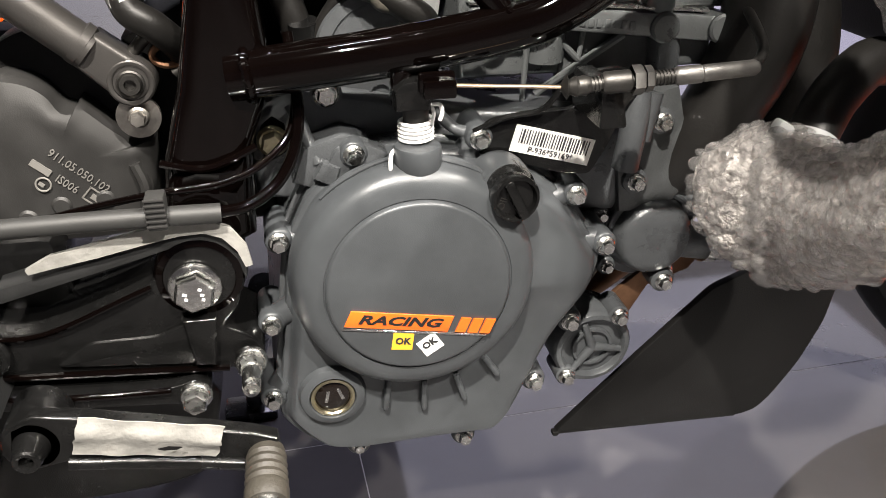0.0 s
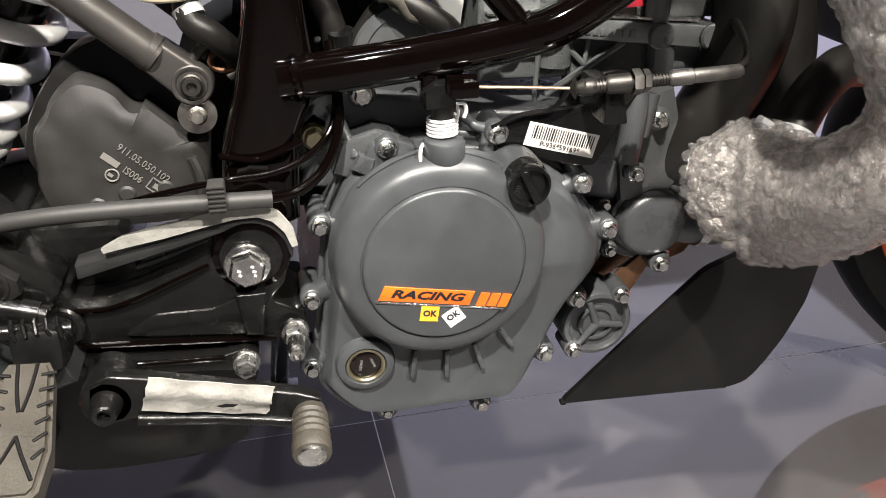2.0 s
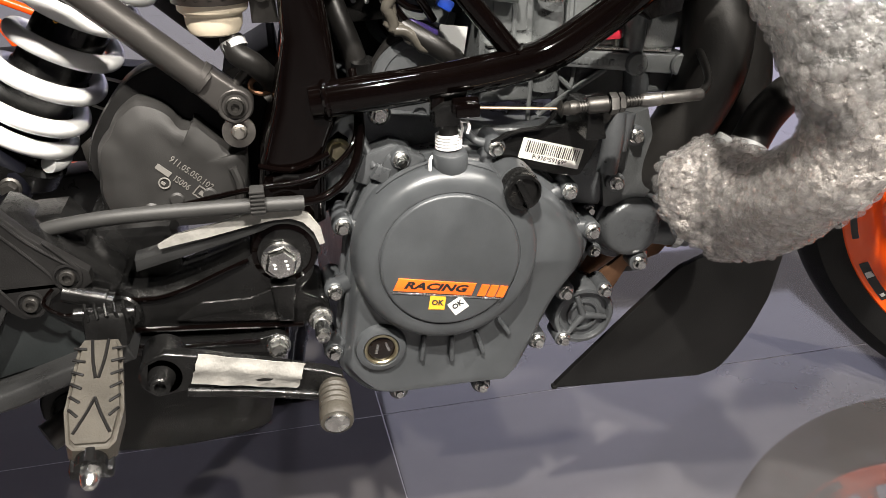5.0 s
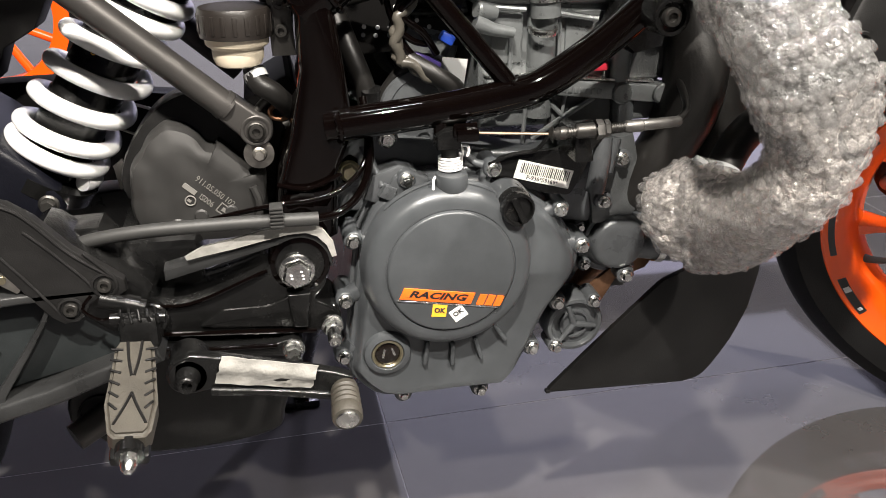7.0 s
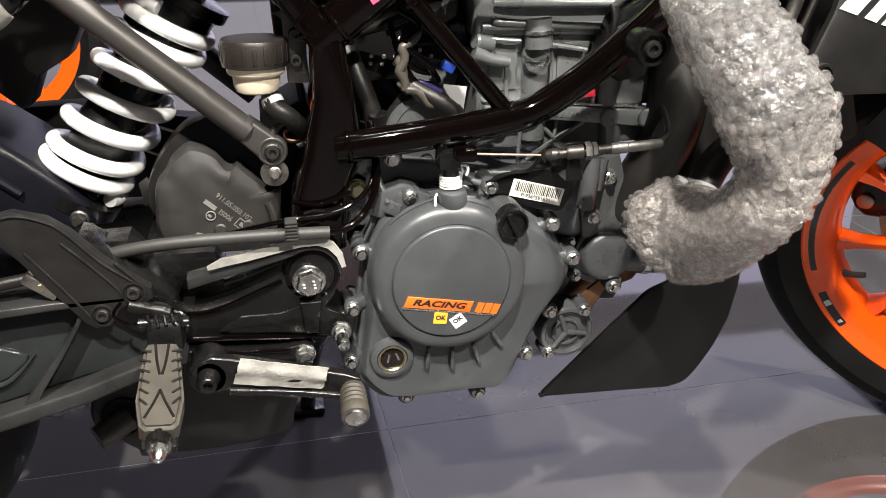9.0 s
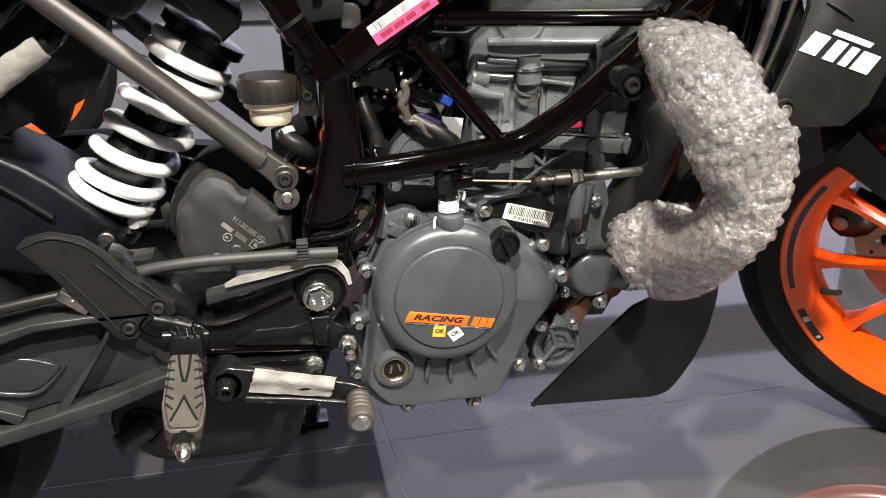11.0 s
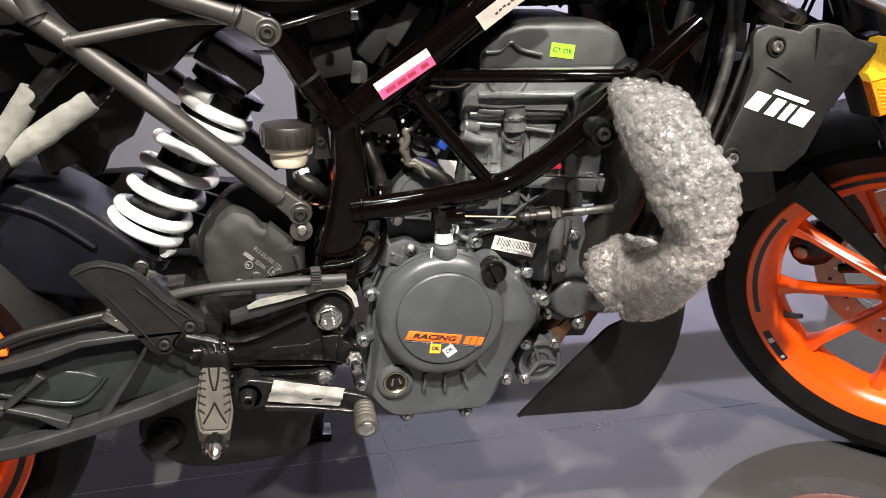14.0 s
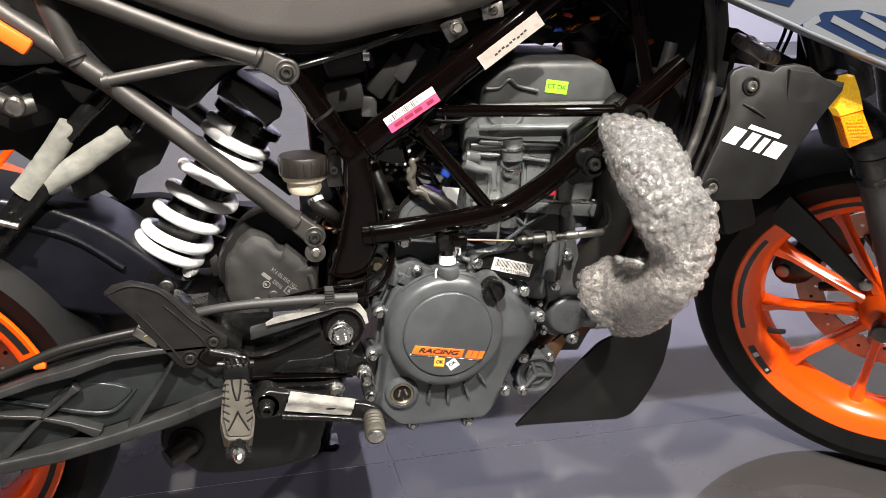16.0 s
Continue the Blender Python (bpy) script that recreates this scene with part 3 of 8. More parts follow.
lug = sub("bolt_lug", bm_plate([(-0.112, 0.455), (-0.108, 0.478), (-0.098, 0.486), (-0.088, 0.478), (-0.088, 0.458), (-0.098, 0.452)], -0.098, -0.06, 0.003), BLACK)
hex_bolt(lug, -0.099, -0.098, 0.467, 0.0070, BRASS)


# ---------------------------------------------------------------- engine
def offset_poly(pts, d):
    out = []
    n = len(pts)
    area2 = sum(pts[i][0] * pts[(i + 1) % n][1] - pts[(i + 1) % n][0] * pts[i][1] for i in range(n))
    s = 1 if area2 > 0 else -1
    for i in range(n):
        a, b, c = Vector(pts[i - 1]), Vector(pts[i]), Vector(pts[(i + 1) % n])
        t = (c - a).normalized()
        out.append((b.x - s * t.y * d, b.y + s * t.x * d))
    return out


def smooth_loop(pts, n=3):
    ps = [Vector((x, z)) for x, z in pts]
    out = []
    m = len(ps)
    for i in range(m):
        a, b, c, d = ps[i - 1], ps[i], ps[(i + 1) % m], ps[(i + 2) % m]
        for k in range(n):
            t = k / n
            q = 0.5 * (2 * b + (c - a) * t + (2 * a - 5 * b + 4 * c - d) * t * t + (3 * b - a - 3 * c + d) * t ** 3)
            out.append((q.x, q.y))
    return out


def bm_stack(layers):
    """Closed shape from loops of equal length: rows (points, y), far to near."""
    bm = bmesh.new()
    prev = None
    for pts, y in layers:
        ring = [bm.verts.new((x, y, z)) for x, z in pts]
        if prev:
            k = len(ring)
            for j in range(k):
                bm.faces.new((prev[j], prev[(j + 1) % k], ring[(j + 1) % k], ring[j]))
        else:
            bm.faces.new(ring[::-1])
        prev = ring
    bm.faces.new(prev)
    return bm


def round_poly(pts, radius, n=4):
    """The outline pts with each corner rounded."""
    out = []
    m = len(pts)
    for i in range(m):
        a, b, c = Vector(pts[i - 1]), Vector(pts[i]), Vector(pts[(i + 1) % m])
        r = radius[i] if isinstance(radius, (list, tuple)) else radius
        p = b + (a - b).normalized() * min(r, (a - b).length * 0.45)
        q = b + (c - b).normalized() * min(r, (c - b).length * 0.45)
        for k in range(n + 1):
            t = k / n
            v = p * (1 - t) ** 2 + b * 2 * t * (1 - t) + q * t * t
            out.append((v.x, v.y))
    return out


def even_loop(pts, step):
    """The closed outline pts cut into even pieces."""
    ps = [Vector(p) for p in pts]
    ln = [0.0]
    for i in range(len(ps)):
        ln.append(ln[-1] + (ps[(i + 1) % len(ps)] - ps[i]).length)
    n = int(ln[-1] / step)
    xs = np.interp(np.linspace(0, ln[-1], n, endpoint=False), ln, [p.x for p in ps] + [ps[0].x])
    zs = np.interp(np.linspace(0, ln[-1], n, endpoint=False), ln, [p.y for p in ps] + [ps[0].y])
    return list(zip(xs, zs))


COVER_LINE = [(-0.1115, 0.288), (-0.1050, 0.335), (-0.1000, 0.377), (-0.0950, 0.418), (-0.0800, 0.447), (-0.0520, 0.462), (-0.012, 0.4665), (0.030, 0.460), (0.0690, 0.4350),
              (0.0860, 0.4130), (0.1030, 0.3840), (0.0985, 0.3640), (0.0755, 0.3330), (0.0600, 0.2980), (0.0455, 0.2665), (0.0340, 0.2535), (0.0000, 0.2540), (-0.0640, 0.2530), (-0.0850, 0.2565), (-0.1010, 0.2720)]
LOOP = even_loop(round_poly(COVER_LINE, [0.006, 0.02, 0.02, 0.012, 0.014, 0.02, 0.02, 0.02, 0.012, 0.012, 0.010, 0.012, 0.02, 0.02, 0.006, 0.006, 0.01, 0.008, 0.008, 0.008]), 0.0035)
engine = sub("crankcase", bm_stack([(offset_poly(LOOP, -0.003), 0.11), (offset_poly(LOOP, -0.003), -0.1095), (offset_poly(LOOP, -0.001), -0.111)]), CASE, None, "dark grey cast crankcase")
CX, CZ = -0.0235, 0.3945


def cover_body():
    """The flange, a sloped wall, a low face below and a high shoulder that runs up to the dome."""
    bm = bmesh.new()
    rings = [[bm.verts.new((x, y, z)) for x, z in lp] for lp, y in ((LOOP, -0.111), (LOOP, -0.1225), (offset_poly(LOOP, 0.0008), -0.1238), (offset_poly(LOOP, 0.0030), -0.1243))]
    base = offset_poly(LOOP, 0.0040)
    ends = []
    for x, z in base:
        a = math.atan2(z - CZ, x - CX)
        ends.append((CX + 0.0698 * math.cos(a), CZ + 0.0698 * math.sin(a), a))
    for f in (0.0, 0.05, 0.10, 0.15, 0.20, 0.26, 0.32, 0.40, 0.50, 0.62, 0.75, 0.88, 0.97, 1.0):
        ring = []
        for (x, z), (cx, cz, a) in zip(base, ends):
            d = math.hypot(cx - x, cz - z)
            deg = math.degrees(a)
            ramp = np.interp(deg, (-180, -75, -38, -10, 60, 95, 130, 180), (0.15, 0.0, 0.25, 1.0, 1.0, 0.5, 0.4, 0.15))
            q = min(1.0, f * d / 0.0085)
            rise = 0.0145 * (1 - (1 - q) ** 1.7)
            y = -0.1252 - rise - ramp * 0.0160 * f ** 0.85
            ring.append(bm.verts.new((x + (cx - x) * f, y, z + (cz - z) * f)))
        rings.append(ring)
    for lo, hi in zip(rings, rings[1:]):
        for j in range(len(lo)):
            k = (j + 1) % len(lo)
            bm.faces.new((lo[j], lo[k], hi[k], hi[j]))
    return bm


cover = sub("clutch_cover", cover_body(), COVER, None, "satin dark grey clutch cover")
part("dome", bm_lathe([(0.0745, 0.000), (0.0732, 0.006), (0.0718, 0.0125), (0.0703, 0.0160), (0.0680, 0.0188), (0.0645, 0.0208), (0.0600, 0.0217), (0.0556, 0.0220), (0.0552, 0.0214),
                       (0.0546, 0.0216), (0.0541, 0.0232), (0.0533, 0.0242), (0.0520, 0.0246), (0.0, 0.0250)], (CX, -0.1405, CZ), seg=120), COVER, cover)
# polished casting ridge over the dome's shoulder, and cast webs under the release boss
part("cast_ridge", bm_tube([(CX + 0.0735 * math.cos(a), -0.1460, CZ + 0.0735 * math.sin(a)) for a in np.linspace(0.95, 1.42, 14)], [0.0008, 0.0026, 0.0030, 0.0012], 8, straight=True), COVER, cover)
part("cast_ridge", bm_tube([(CX + 0.0745 * math.cos(a), -0.1445, CZ + 0.0745 * math.sin(a)) for a in np.linspace(1.75, 2.35, 16)], [0.0010, 0.0024, 0.0010], 8, straight=True), COVER, cover)
BOSS = [(-0.114, 0.302), (-0.110, 0.358), (-0.101, 0.414), (-0.054, 0.465), (0.020, 0.469), (0.082, 0.428), (0.104, 0.391), (0.084, 0.336), (0.061, 0.291), (0.012, 0.252), (-0.061, 0.2555)]
for k, (x, z) in enumerate(BOSS):
    part("boss", bm_lathe([(0.0084, -0.034), (0.0084, -0.0010), (0.0078, 0.0008), (0.0066, 0.0016), (0, 0.0016)], (x, -0.1255, z), seg=24), COVER if k < 8 else CASE, cover)
    inward = Vector((CX - x, 0, CZ - z)).normalized()
    part("boss_web", bm_tube([Vector((x, -0.1185, z)), Vector((x, -0.1185, z)) + inward * 0.014], [0.0074, 0.0090], 14, straight=True), COVER, cover)
    hex_bolt(cover, x, -0.127, z, 0.0047 if k < 10 else 0.0038, ZINC)
for (x, z), ang, ln in (((-0.0425, 0.3075), 8, 0.024), ((-0.0185, 0.3040), 1, 0.024), ((0.0052, 0.3065), -17, 0.022), ((0.0255, 0.3200), -33, 0.019)):
    part("rib", bm_box((x, -0.1420, z), (0.0040, 0.0080, ln), 0.0018, pose(0, 0, 0, 0, ang, 0)), COVER, cover)
# boss beside the sight glass, sight glass
part("sight_boss", bm_lathe([(0.0215, 0), (0.0200, 0.004), (0.0170, 0.0056), (0.0150, 0.0060), (0.0142, 0.0045), (0.0142, -0.002), (0, -0.002)], (-0.077, -0.1405, 0.311), seg=40), COVER, cover)
sg = part("sight_glass", bm_lathe([(0.0138, 0.0), (0.0138, 0.0052), (0.0122, 0.0056), (0.0112, 0.0044), (0.0112, 0.003)], (-0.077, -0.1405, 0.311), seg=40), BRASS, cover, "oil sight glass in a brass ring")
part("pane", bm_lathe([(0.0113, 0.003), (0.009, 0.0040), (0.005, 0.0047), (0, 0.005)], (-0.077, -0.1405, 0.311), seg=32), SIGHT, sg)
# Bright slivers laid on the pane imitate its reflections.
for a, (dx, dz) in ((-20, (0.0050, 0.0020)), (12, (-0.0035, 0.0010))):
    part("glass_glint", bm_box((-0.077 + dx, -0.1452, 0.311 + dz), (0.0022, 0.0006, 0.0085), 0.0003, pose(0, 0, 0, 0, a, 0)), ZINC, sg)
# filler cap
cap = part("filler_cap", bm_lathe([(0.0150, -0.012), (0.0150, 0.000), (0.0138, 0.004), (0.0136, 0.0052), (0.0140, 0.0058), (0.0140, 0.0120), (0.0132, 0.0138), (0.0118, 0.0142), (0.0105, 0.0105), (0, 0.0105)], (0.0315, -0.1545, 0.4470), seg=40), BLACK, cover, "black plastic oil filler cap")
part("cap_grip", bm_box((0.0315, -0.1680, 0.4470), (0.0060, 0.0085, 0.0240), 0.0018, pose(0, 0, 0, 0, -26, 0)), BLACK, cap)
part("cap_boss", bm_lathe([(0.0205, -0.020), (0.0185, -0.006), (0.0170, 0.003), (0, 0.003)], (0.0305, -0.1515, 0.4450), (0.05, -0.96, 0.16), 32), COVER, cover)
letters("cap_mark", "OIL", 0.006, facing(0.0245, -0.1652, 0.4445, 68), DARKSTEEL, cap)
# release-lever boss with its spring, lever and cable
lev = sub("clutch_lever", bm_lathe([(0.0112, -0.006), (0.0116, 0.004), (0.0134, 0.0075), (0.0134, 0.0185), (0.0126, 0.0200), (0.0100, 0.0202), (0.0, 0.0202)], (-0.0205, -0.1470, 0.4560), (0, 0, 1), 32), COVER, None, "clutch release shaft in its boss")
part("boss_foot", bm_lathe([(0.0150, 0.0), (0.0132, 0.010), (0.0122, 0.018), (0.0124, 0.026)], (-0.020, -0.1490, 0.4300), (0, 0.05, 1), 28), COVER, lev)
coil = [(-0.020 + 0.0092 * math.cos(a), -0.140 + 0.0092 * math.sin(a), 0.4765 + 0.00235 * a / (2 * math.pi)) for a in np.linspace(0, 2 * math.pi * 5.2, 110)]
part("spring", bm_tube(coil, 0.00115, 8, straight=True), SPRING, lev, "white painted torsion spring")
part("spring_leg", bm_tube([(-0.0295, -0.142, 0.474), (-0.035, -0.149, 0.473), (-0.0365, -0.152, 0.468), (-0.0365, -0.1535, 0.458)], 0.0012, 8, 5), SPRING, lev)
part("spring_leg", bm_tube([(-0.0125, -0.146, 0.486), (-0.0115, -0.149, 0.494), (-0.0135, -0.149, 0.500)], 0.0011, 8, 5), SPRING, lev)
part("shaft_top", bm_lathe([(0.0072, 0), (0.0072, 0.010), (0.0080, 0.012), (0.0080, 0.016), (0.006, 0.0185), (0, 0.019)], (-0.020, -0.140, 0.483), (0, 0, 1), 24), HOSE, lev)
part("arm", bm_plate([(-0.0325, 0.4965), (-0.0330, 0.5085), (-0.0275, 0.5130), (-0.0060, 0.5140), (-0.0040, 0.5085), (-0.0130, 0.5050), (-0.0130, 0.4965)], -0.152, -0.132, 0.0022), BLACK, lev)
part("fork_pin", bm_lathe([(0.0058, -0.006), (0.0058, 0.003), (0.0045, 0.0045), (0, 0.005)], (-0.028, -0.140, 0.513), (0, 0, 1), 20), GLOSS, lev)
part("cable_fork", bm_box((-0.0105, -0.1525, 0.5125), (0.020, 0.0045, 0.0115), 0.0018), GLOSS, lev)
part("cable_fork", bm_box((-0.0105, -0.1620, 0.5110), (0.018, 0.0035, 0.0100), 0.0016), GLOSS, lev)
part("fork_hook", bm_tube([(-0.0125, -0.153, 0.5005), (-0.0095, -0.156, 0.5010), (-0.0085, -0.157, 0.4970), (-0.0095, -0.156, 0.4925)], 0.0012, 8), SPRING, lev)
cab = sub("clutch_cable", bm_tube([(-0.004, -0.158, 0.5118), (0.058, -0.170, 0.5105)], 0.0011, 8, straight=True), COPPER, None, "bare clutch cable with adjuster")
part("nipple", bm_tube([(-0.010, -0.157, 0.5120), (-0.003, -0.1585, 0.5118)], 0.0042, 14, straight=True), ZINC, cab)
part("bellows", bm_tube([(0.0530, -0.169, 0.5103), (0.0560, -0.1695, 0.5104), (0.0575, -0.1700, 0.5105), (0.0605, -0.1705, 0.5107), (0.0620, -0.1705, 0.5108), (0.0655, -0.1710, 0.5112), (0.0690, -0.1710, 0.5116)], [0.0022, 0.0068, 0.0040, 0.0056, 0.0050, 0.0056, 0.0040], 18, straight=True), DARKSTEEL, cab)
part("thread", bm_tube([(0.066, -0.1712, 0.5113), (0.1150, -0.1765, 0.5148)], 0.0034, 14, straight=True), DARKSTEEL, cab)
for x in [0.0685 + 0.0019 * k for k in range(4)] + [0.1030 + 0.0019 * k for k in range(6)]:
    f = (x - 0.066) / 0.049
    part("thread_turn", bm_tube([(x, -0.1712 - 0.0053 * f, 0.5113 + 0.0035 * f), (x + 0.0009, -0.1713 - 0.0053 * f, 0.5114 + 0.0035 * f)], 0.0043, 12, straight=True), DARKSTEEL, cab)
part("clamp_barrel", bm_tube([(0.0745, -0.1722, 0.5122), (0.0765, -0.1724, 0.5123), (0.0890, -0.1738, 0.5131), (0.0900, -0.1739, 0.5132)], [0.0050, 0.0060, 0.0060, 0.0052], 20, straight=True), DARKSTEEL, cab)
bmh = bmesh.new()
bm_hex(bmh, (0.0905, -0.1740, 0.5133), (1, -0.1, 0.06), 0.0080, 0.0062)
bm_hex(bmh, (0.0972, -0.1747, 0.5139), (1, -0.1, 0.06), 0.0070, 0.0045)
part("lock_nut", bmh, STEELGREY, cab)
part("adjuster_body", bm_tube([(0.1135, -0.1762, 0.5147), (0.1150, -0.1764, 0.5148), (0.1275, -0.1772, 0.5155), (0.1285, -0.1772, 0.5156), (0.1300, -0.1773, 0.5157), (0.1580, -0.178, 0.5172), (0.1605, -0.178, 0.5174)], [0.0040, 0.0050, 0.0050, 0.0042, 0.0046, 0.0044, 0.0030], 18, straight=True), STEELGREY, cab)
part("cable_sleeve", bm_tube([(0.158, -0.176, 0.5165), (0.178, -0.150, 0.522), (0.196, -0.08, 0.54), (0.20, 0.0, 0.58)], 0.0032, 10), HOSE, cab)
# cable bracket with its label
brk = sub("cable_bracket", bm_plate(round_poly([(0.0130, 0.4620), (0.0165, 0.4700), (0.0265, 0.4795), (0.0468, 0.4826), (0.0777, 0.4831), (0.0876, 0.4927), (0.0869, 0.5050), (0.1036, 0.5070), (0.1183, 0.5020), (0.1204, 0.4932), (0.1070, 0.4785), (0.1029, 0.4629), (0.0900, 0.4400), (0.070, 0.4430), (0.030, 0.456)], 0.005, 3), -0.1255, -0.121, 0.0012), BLACK, None, "black sheet-steel cable bracket")
part("bracket_lip", bm_tube([(0.016, -0.127, 0.474), (0.035, -0.129, 0.482), (0.056, -0.131, 0.486), (0.066, -0.137, 0.502)], 0.0018, 8), BLACK, brk)
part("adjuster_seat", bm_plate(round_poly([(0.0765, 0.4850), (0.0765, 0.5085), (0.0880, 0.5085), (0.0925, 0.4850)], 0.002, 2), -0.170, -0.124, 0.0015), BLACK, brk)
part("strut", bm_tube([(0.1213, -0.118, 0.4890), (0.1190, -0.120, 0.4700), (0.1152, -0.120, 0.4400)], [0.0070, 0.0085, 0.0085], 18), CASE, brk)
part("strut", bm_tube([(0.1330, -0.112, 0.4860), (0.1270, -0.114, 0.4560)], [0.0065, 0.0060], 16, straight=True), CASE, brk)

# crankcase top behind the cover
sub("case_top", bm_plate([(-0.110, 0.430), (-0.112, 0.480), (-0.085, 0.500), (-0.040, 0.492), (0.02, 0.478), (0.080, 0.474), (0.135, 0.466), (0.150, 0.450), (0.120, 0.400)], -0.098, 0.10, 0.006, 3), CASE, None, "dark grey cast case top")
sub("case_lug", bm_plate([(-0.090, 0.447), (-0.082, 0.468), (-0.060, 0.476), (-0.044, 0.470), (-0.040, 0.452), (-0.070, 0.440)], -0.120, -0.095, 0.003, 2), CASE)
sub("case_lug", bm_plate(round_poly([(-0.0725, 0.4520), (-0.0640, 0.4680), (-0.0500, 0.4715), (-0.0330, 0.4640), (-0.0420, 0.4560), (-0.0560, 0.4520), (-0.0660, 0.4480)], 0.003, 3), -0.1255, -0.110, 0.002, 2), CASE)
sub("case_pin", bm_lathe([(0.0034, -0.006), (0.0034, 0.002), (0.0026, 0.003), (0, 0.003)], (-0.0700, -0.1245, 0.4555), seg=14), CASE)
sub("case_web", bm_tube([(-0.0860, -0.104, 0.4900), (-0.0800, -0.112, 0.4740), (-0.0740, -0.118, 0.4580)], [0.0050, 0.0036, 0.0040], 10), CASE)
sub("case_web", bm_tube([(-0.0020, -0.104, 0.4800), (0.0080, -0.114, 0.4720), (0.0180, -0.120, 0.4700)], [0.0040, 0.0034, 0.0050], 10), CASE)
sub("case_rib", bm_plate([(-0.078, 0.452), (-0.072, 0.462), (-0.062, 0.458), (-0.066, 0.446)], -0.128, -0.112, 0.002, 2), CASE)
hexl = sub("case_boss", bm_lathe([(0.0095, -0.02), (0.0095, 0), (0.008, 0.001), (0, 0.001)], (-0.066, -0.099, 0.494), seg=24), CASE)
hex_bolt(hexl, -0.066, -0.100, 0.494, 0.0058, ZINC)
sub("case_plate", bm_lathe([(0.0385, -0.02), (0.0385, 0), (0.0375, 0.0022), (0.031, 0.0026), (0.030, 0.0014), (0, 0.0014)], (-0.032, -0.090, 0.512), seg=56), CASE, None, "round grey generator plate")
sub("plate_mark", bm_lathe([(0.0065, 0.0032), (0.0072, 0.0042), (0.0058, 0.0042), (0.0052, 0.0030)], (-0.033, -0.0895, 0.490), seg=24), CASE)
# starter motor above it
st = sub("starter_motor", bm_lathe([(0.032, -0.10), (0.032, -0.004), (0.030, 0.0), (0.024, 0.001), (0.023, 0.0025), (0, 0.0025)], (-0.020, -0.030, 0.560), (0.05, -0.96, 0.2), 48), HEAD, None, "grey starter motor")
part("band", bm_lathe([(0.0335, -0.02), (0.0335, -0.008), (0.032, -0.008)], (-0.020, -0.030, 0.560), (0.05, -0.96, 0.2), 48), BLACK, st)

# cylinder, head and head cover
cyl = sub("cylinder", bm_plate([(0.018, 0.490), (0.018, 0.588), (0.030, 0.600), (0.176, 0.600), (0.186, 0.585), (0.186, 0.490)], -0.078, 0.08, 0.005, 3), HEAD, None, "grey cast cylinder")
# Dark plate, proud of the wall, stands in for a shaded recess.
part("shaded_bay", bm_plate([(0.082, 0.440), (0.082, 0.520), (0.142, 0.516), (0.144, 0.440)], -0.0795, -0.070, 0.001), DARKCASE, cyl)
for (a, b, r) in (((0.1221, 0.5150), (0.0660, 0.4800), 0.0030), ((0.0740, 0.5198), (0.1040, 0.4900), 0.0024), ((0.0960, 0.5190), (0.0934, 0.4990), 0.0020), ((0.0600, 0.5150), (0.0580, 0.4760), 0.0022)):
    part("rib", bm_tube([(a[0], -0.0825, a[1]), (b[0], -0.0825, b[1])], [r, r * 0.8], 8, straight=True), HEAD, cyl)
part("flange", bm_plate(round_poly([(0.022, 0.5220), (0.022, 0.5370), (0.0757, 0.5345), (0.1752, 0.5260), (0.1900, 0.5250), (0.1920, 0.5100), (0.1765, 0.5095), (0.0762, 0.5215)], 0.003, 3), -0.092, -0.075, 0.0025, 2), HEAD, cyl)
part("gasket", bm_plate([(0.022, 0.5385), (0.022, 0.5400), (0.0757, 0.5375), (0.1752, 0.5290), (0.1752, 0.5275), (0.0757, 0.5360)], -0.0900, -0.075, 0), ZINC, cyl)
for k in range(8):
    part("cast_mark", bm_box((0.0860 + k * 0.0054, -0.0925, 0.5268 - k * 0.00066), (0.0038, 0.0012, 0.0052), 0.0005, pose(0, 0, 0, 0, 5, 0)), HEAD, cyl)
for x, z in ((0.0330, 0.5295), (0.0660, 0.5285), (0.1450, 0.5200), (0.1840, 0.5175)):
    part("flange_lug", bm_lathe([(0.0095, -0.014), (0.0095, 0.002), (0.0080, 0.0035), (0, 0.0035)], (x, -0.0920, z), seg=22), HEAD, cyl)
part("column", bm_tube([(0.073, -0.076, 0.500), (0.073, -0.079, 0.585)], 0.0125, 20, straight=True), HEAD, cyl)
part("column", bm_tube([(0.153, -0.074, 0.440), (0.151, -0.079, 0.520)], 0.0115, 20, straight=True), CASE, cyl)
part("column", bm_tube([(0.1440, -0.084, 0.520), (0.1460, -0.084, 0.5650)], 0.0085, 20, straight=True), HEAD, cyl)
hex_bolt(cyl, 0.1462, -0.084, 0.5650, 0.0052, ZINC, (0.05, -0.25, 1))
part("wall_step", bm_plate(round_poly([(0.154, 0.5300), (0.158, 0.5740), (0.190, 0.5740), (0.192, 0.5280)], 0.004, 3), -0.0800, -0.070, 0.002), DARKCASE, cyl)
part("tall_rib", bm_tube([(0.0880, -0.0810, 0.5360), (0.0880, -0.0810, 0.5900)], 0.0022, 8, straight=True), HEAD, cyl)
part("tall_rib", bm_tube([(0.0450, -0.0810, 0.5400), (0.0450, -0.0810, 0.5780)], 0.0022, 8, straight=True), HEAD, cyl)
part("tall_rib", bm_tube([(0.1320, -0.0810, 0.5330), (0.1290, -0.0810, 0.5900)], 0.0018, 8, straight=True), HEAD, cyl)
part("column_cap", bm_lathe([(0.0135, -0.01), (0.0135, 0.0), (0.0115, 0.003), (0, 0.003)], (0.073, -0.079, 0.587), (0, 0, 1), 24), HEAD, cyl)
hex_bolt(cyl, 0.149, -0.078, 0.586, 0.0058, STEEL, (0, -0.2, 1))
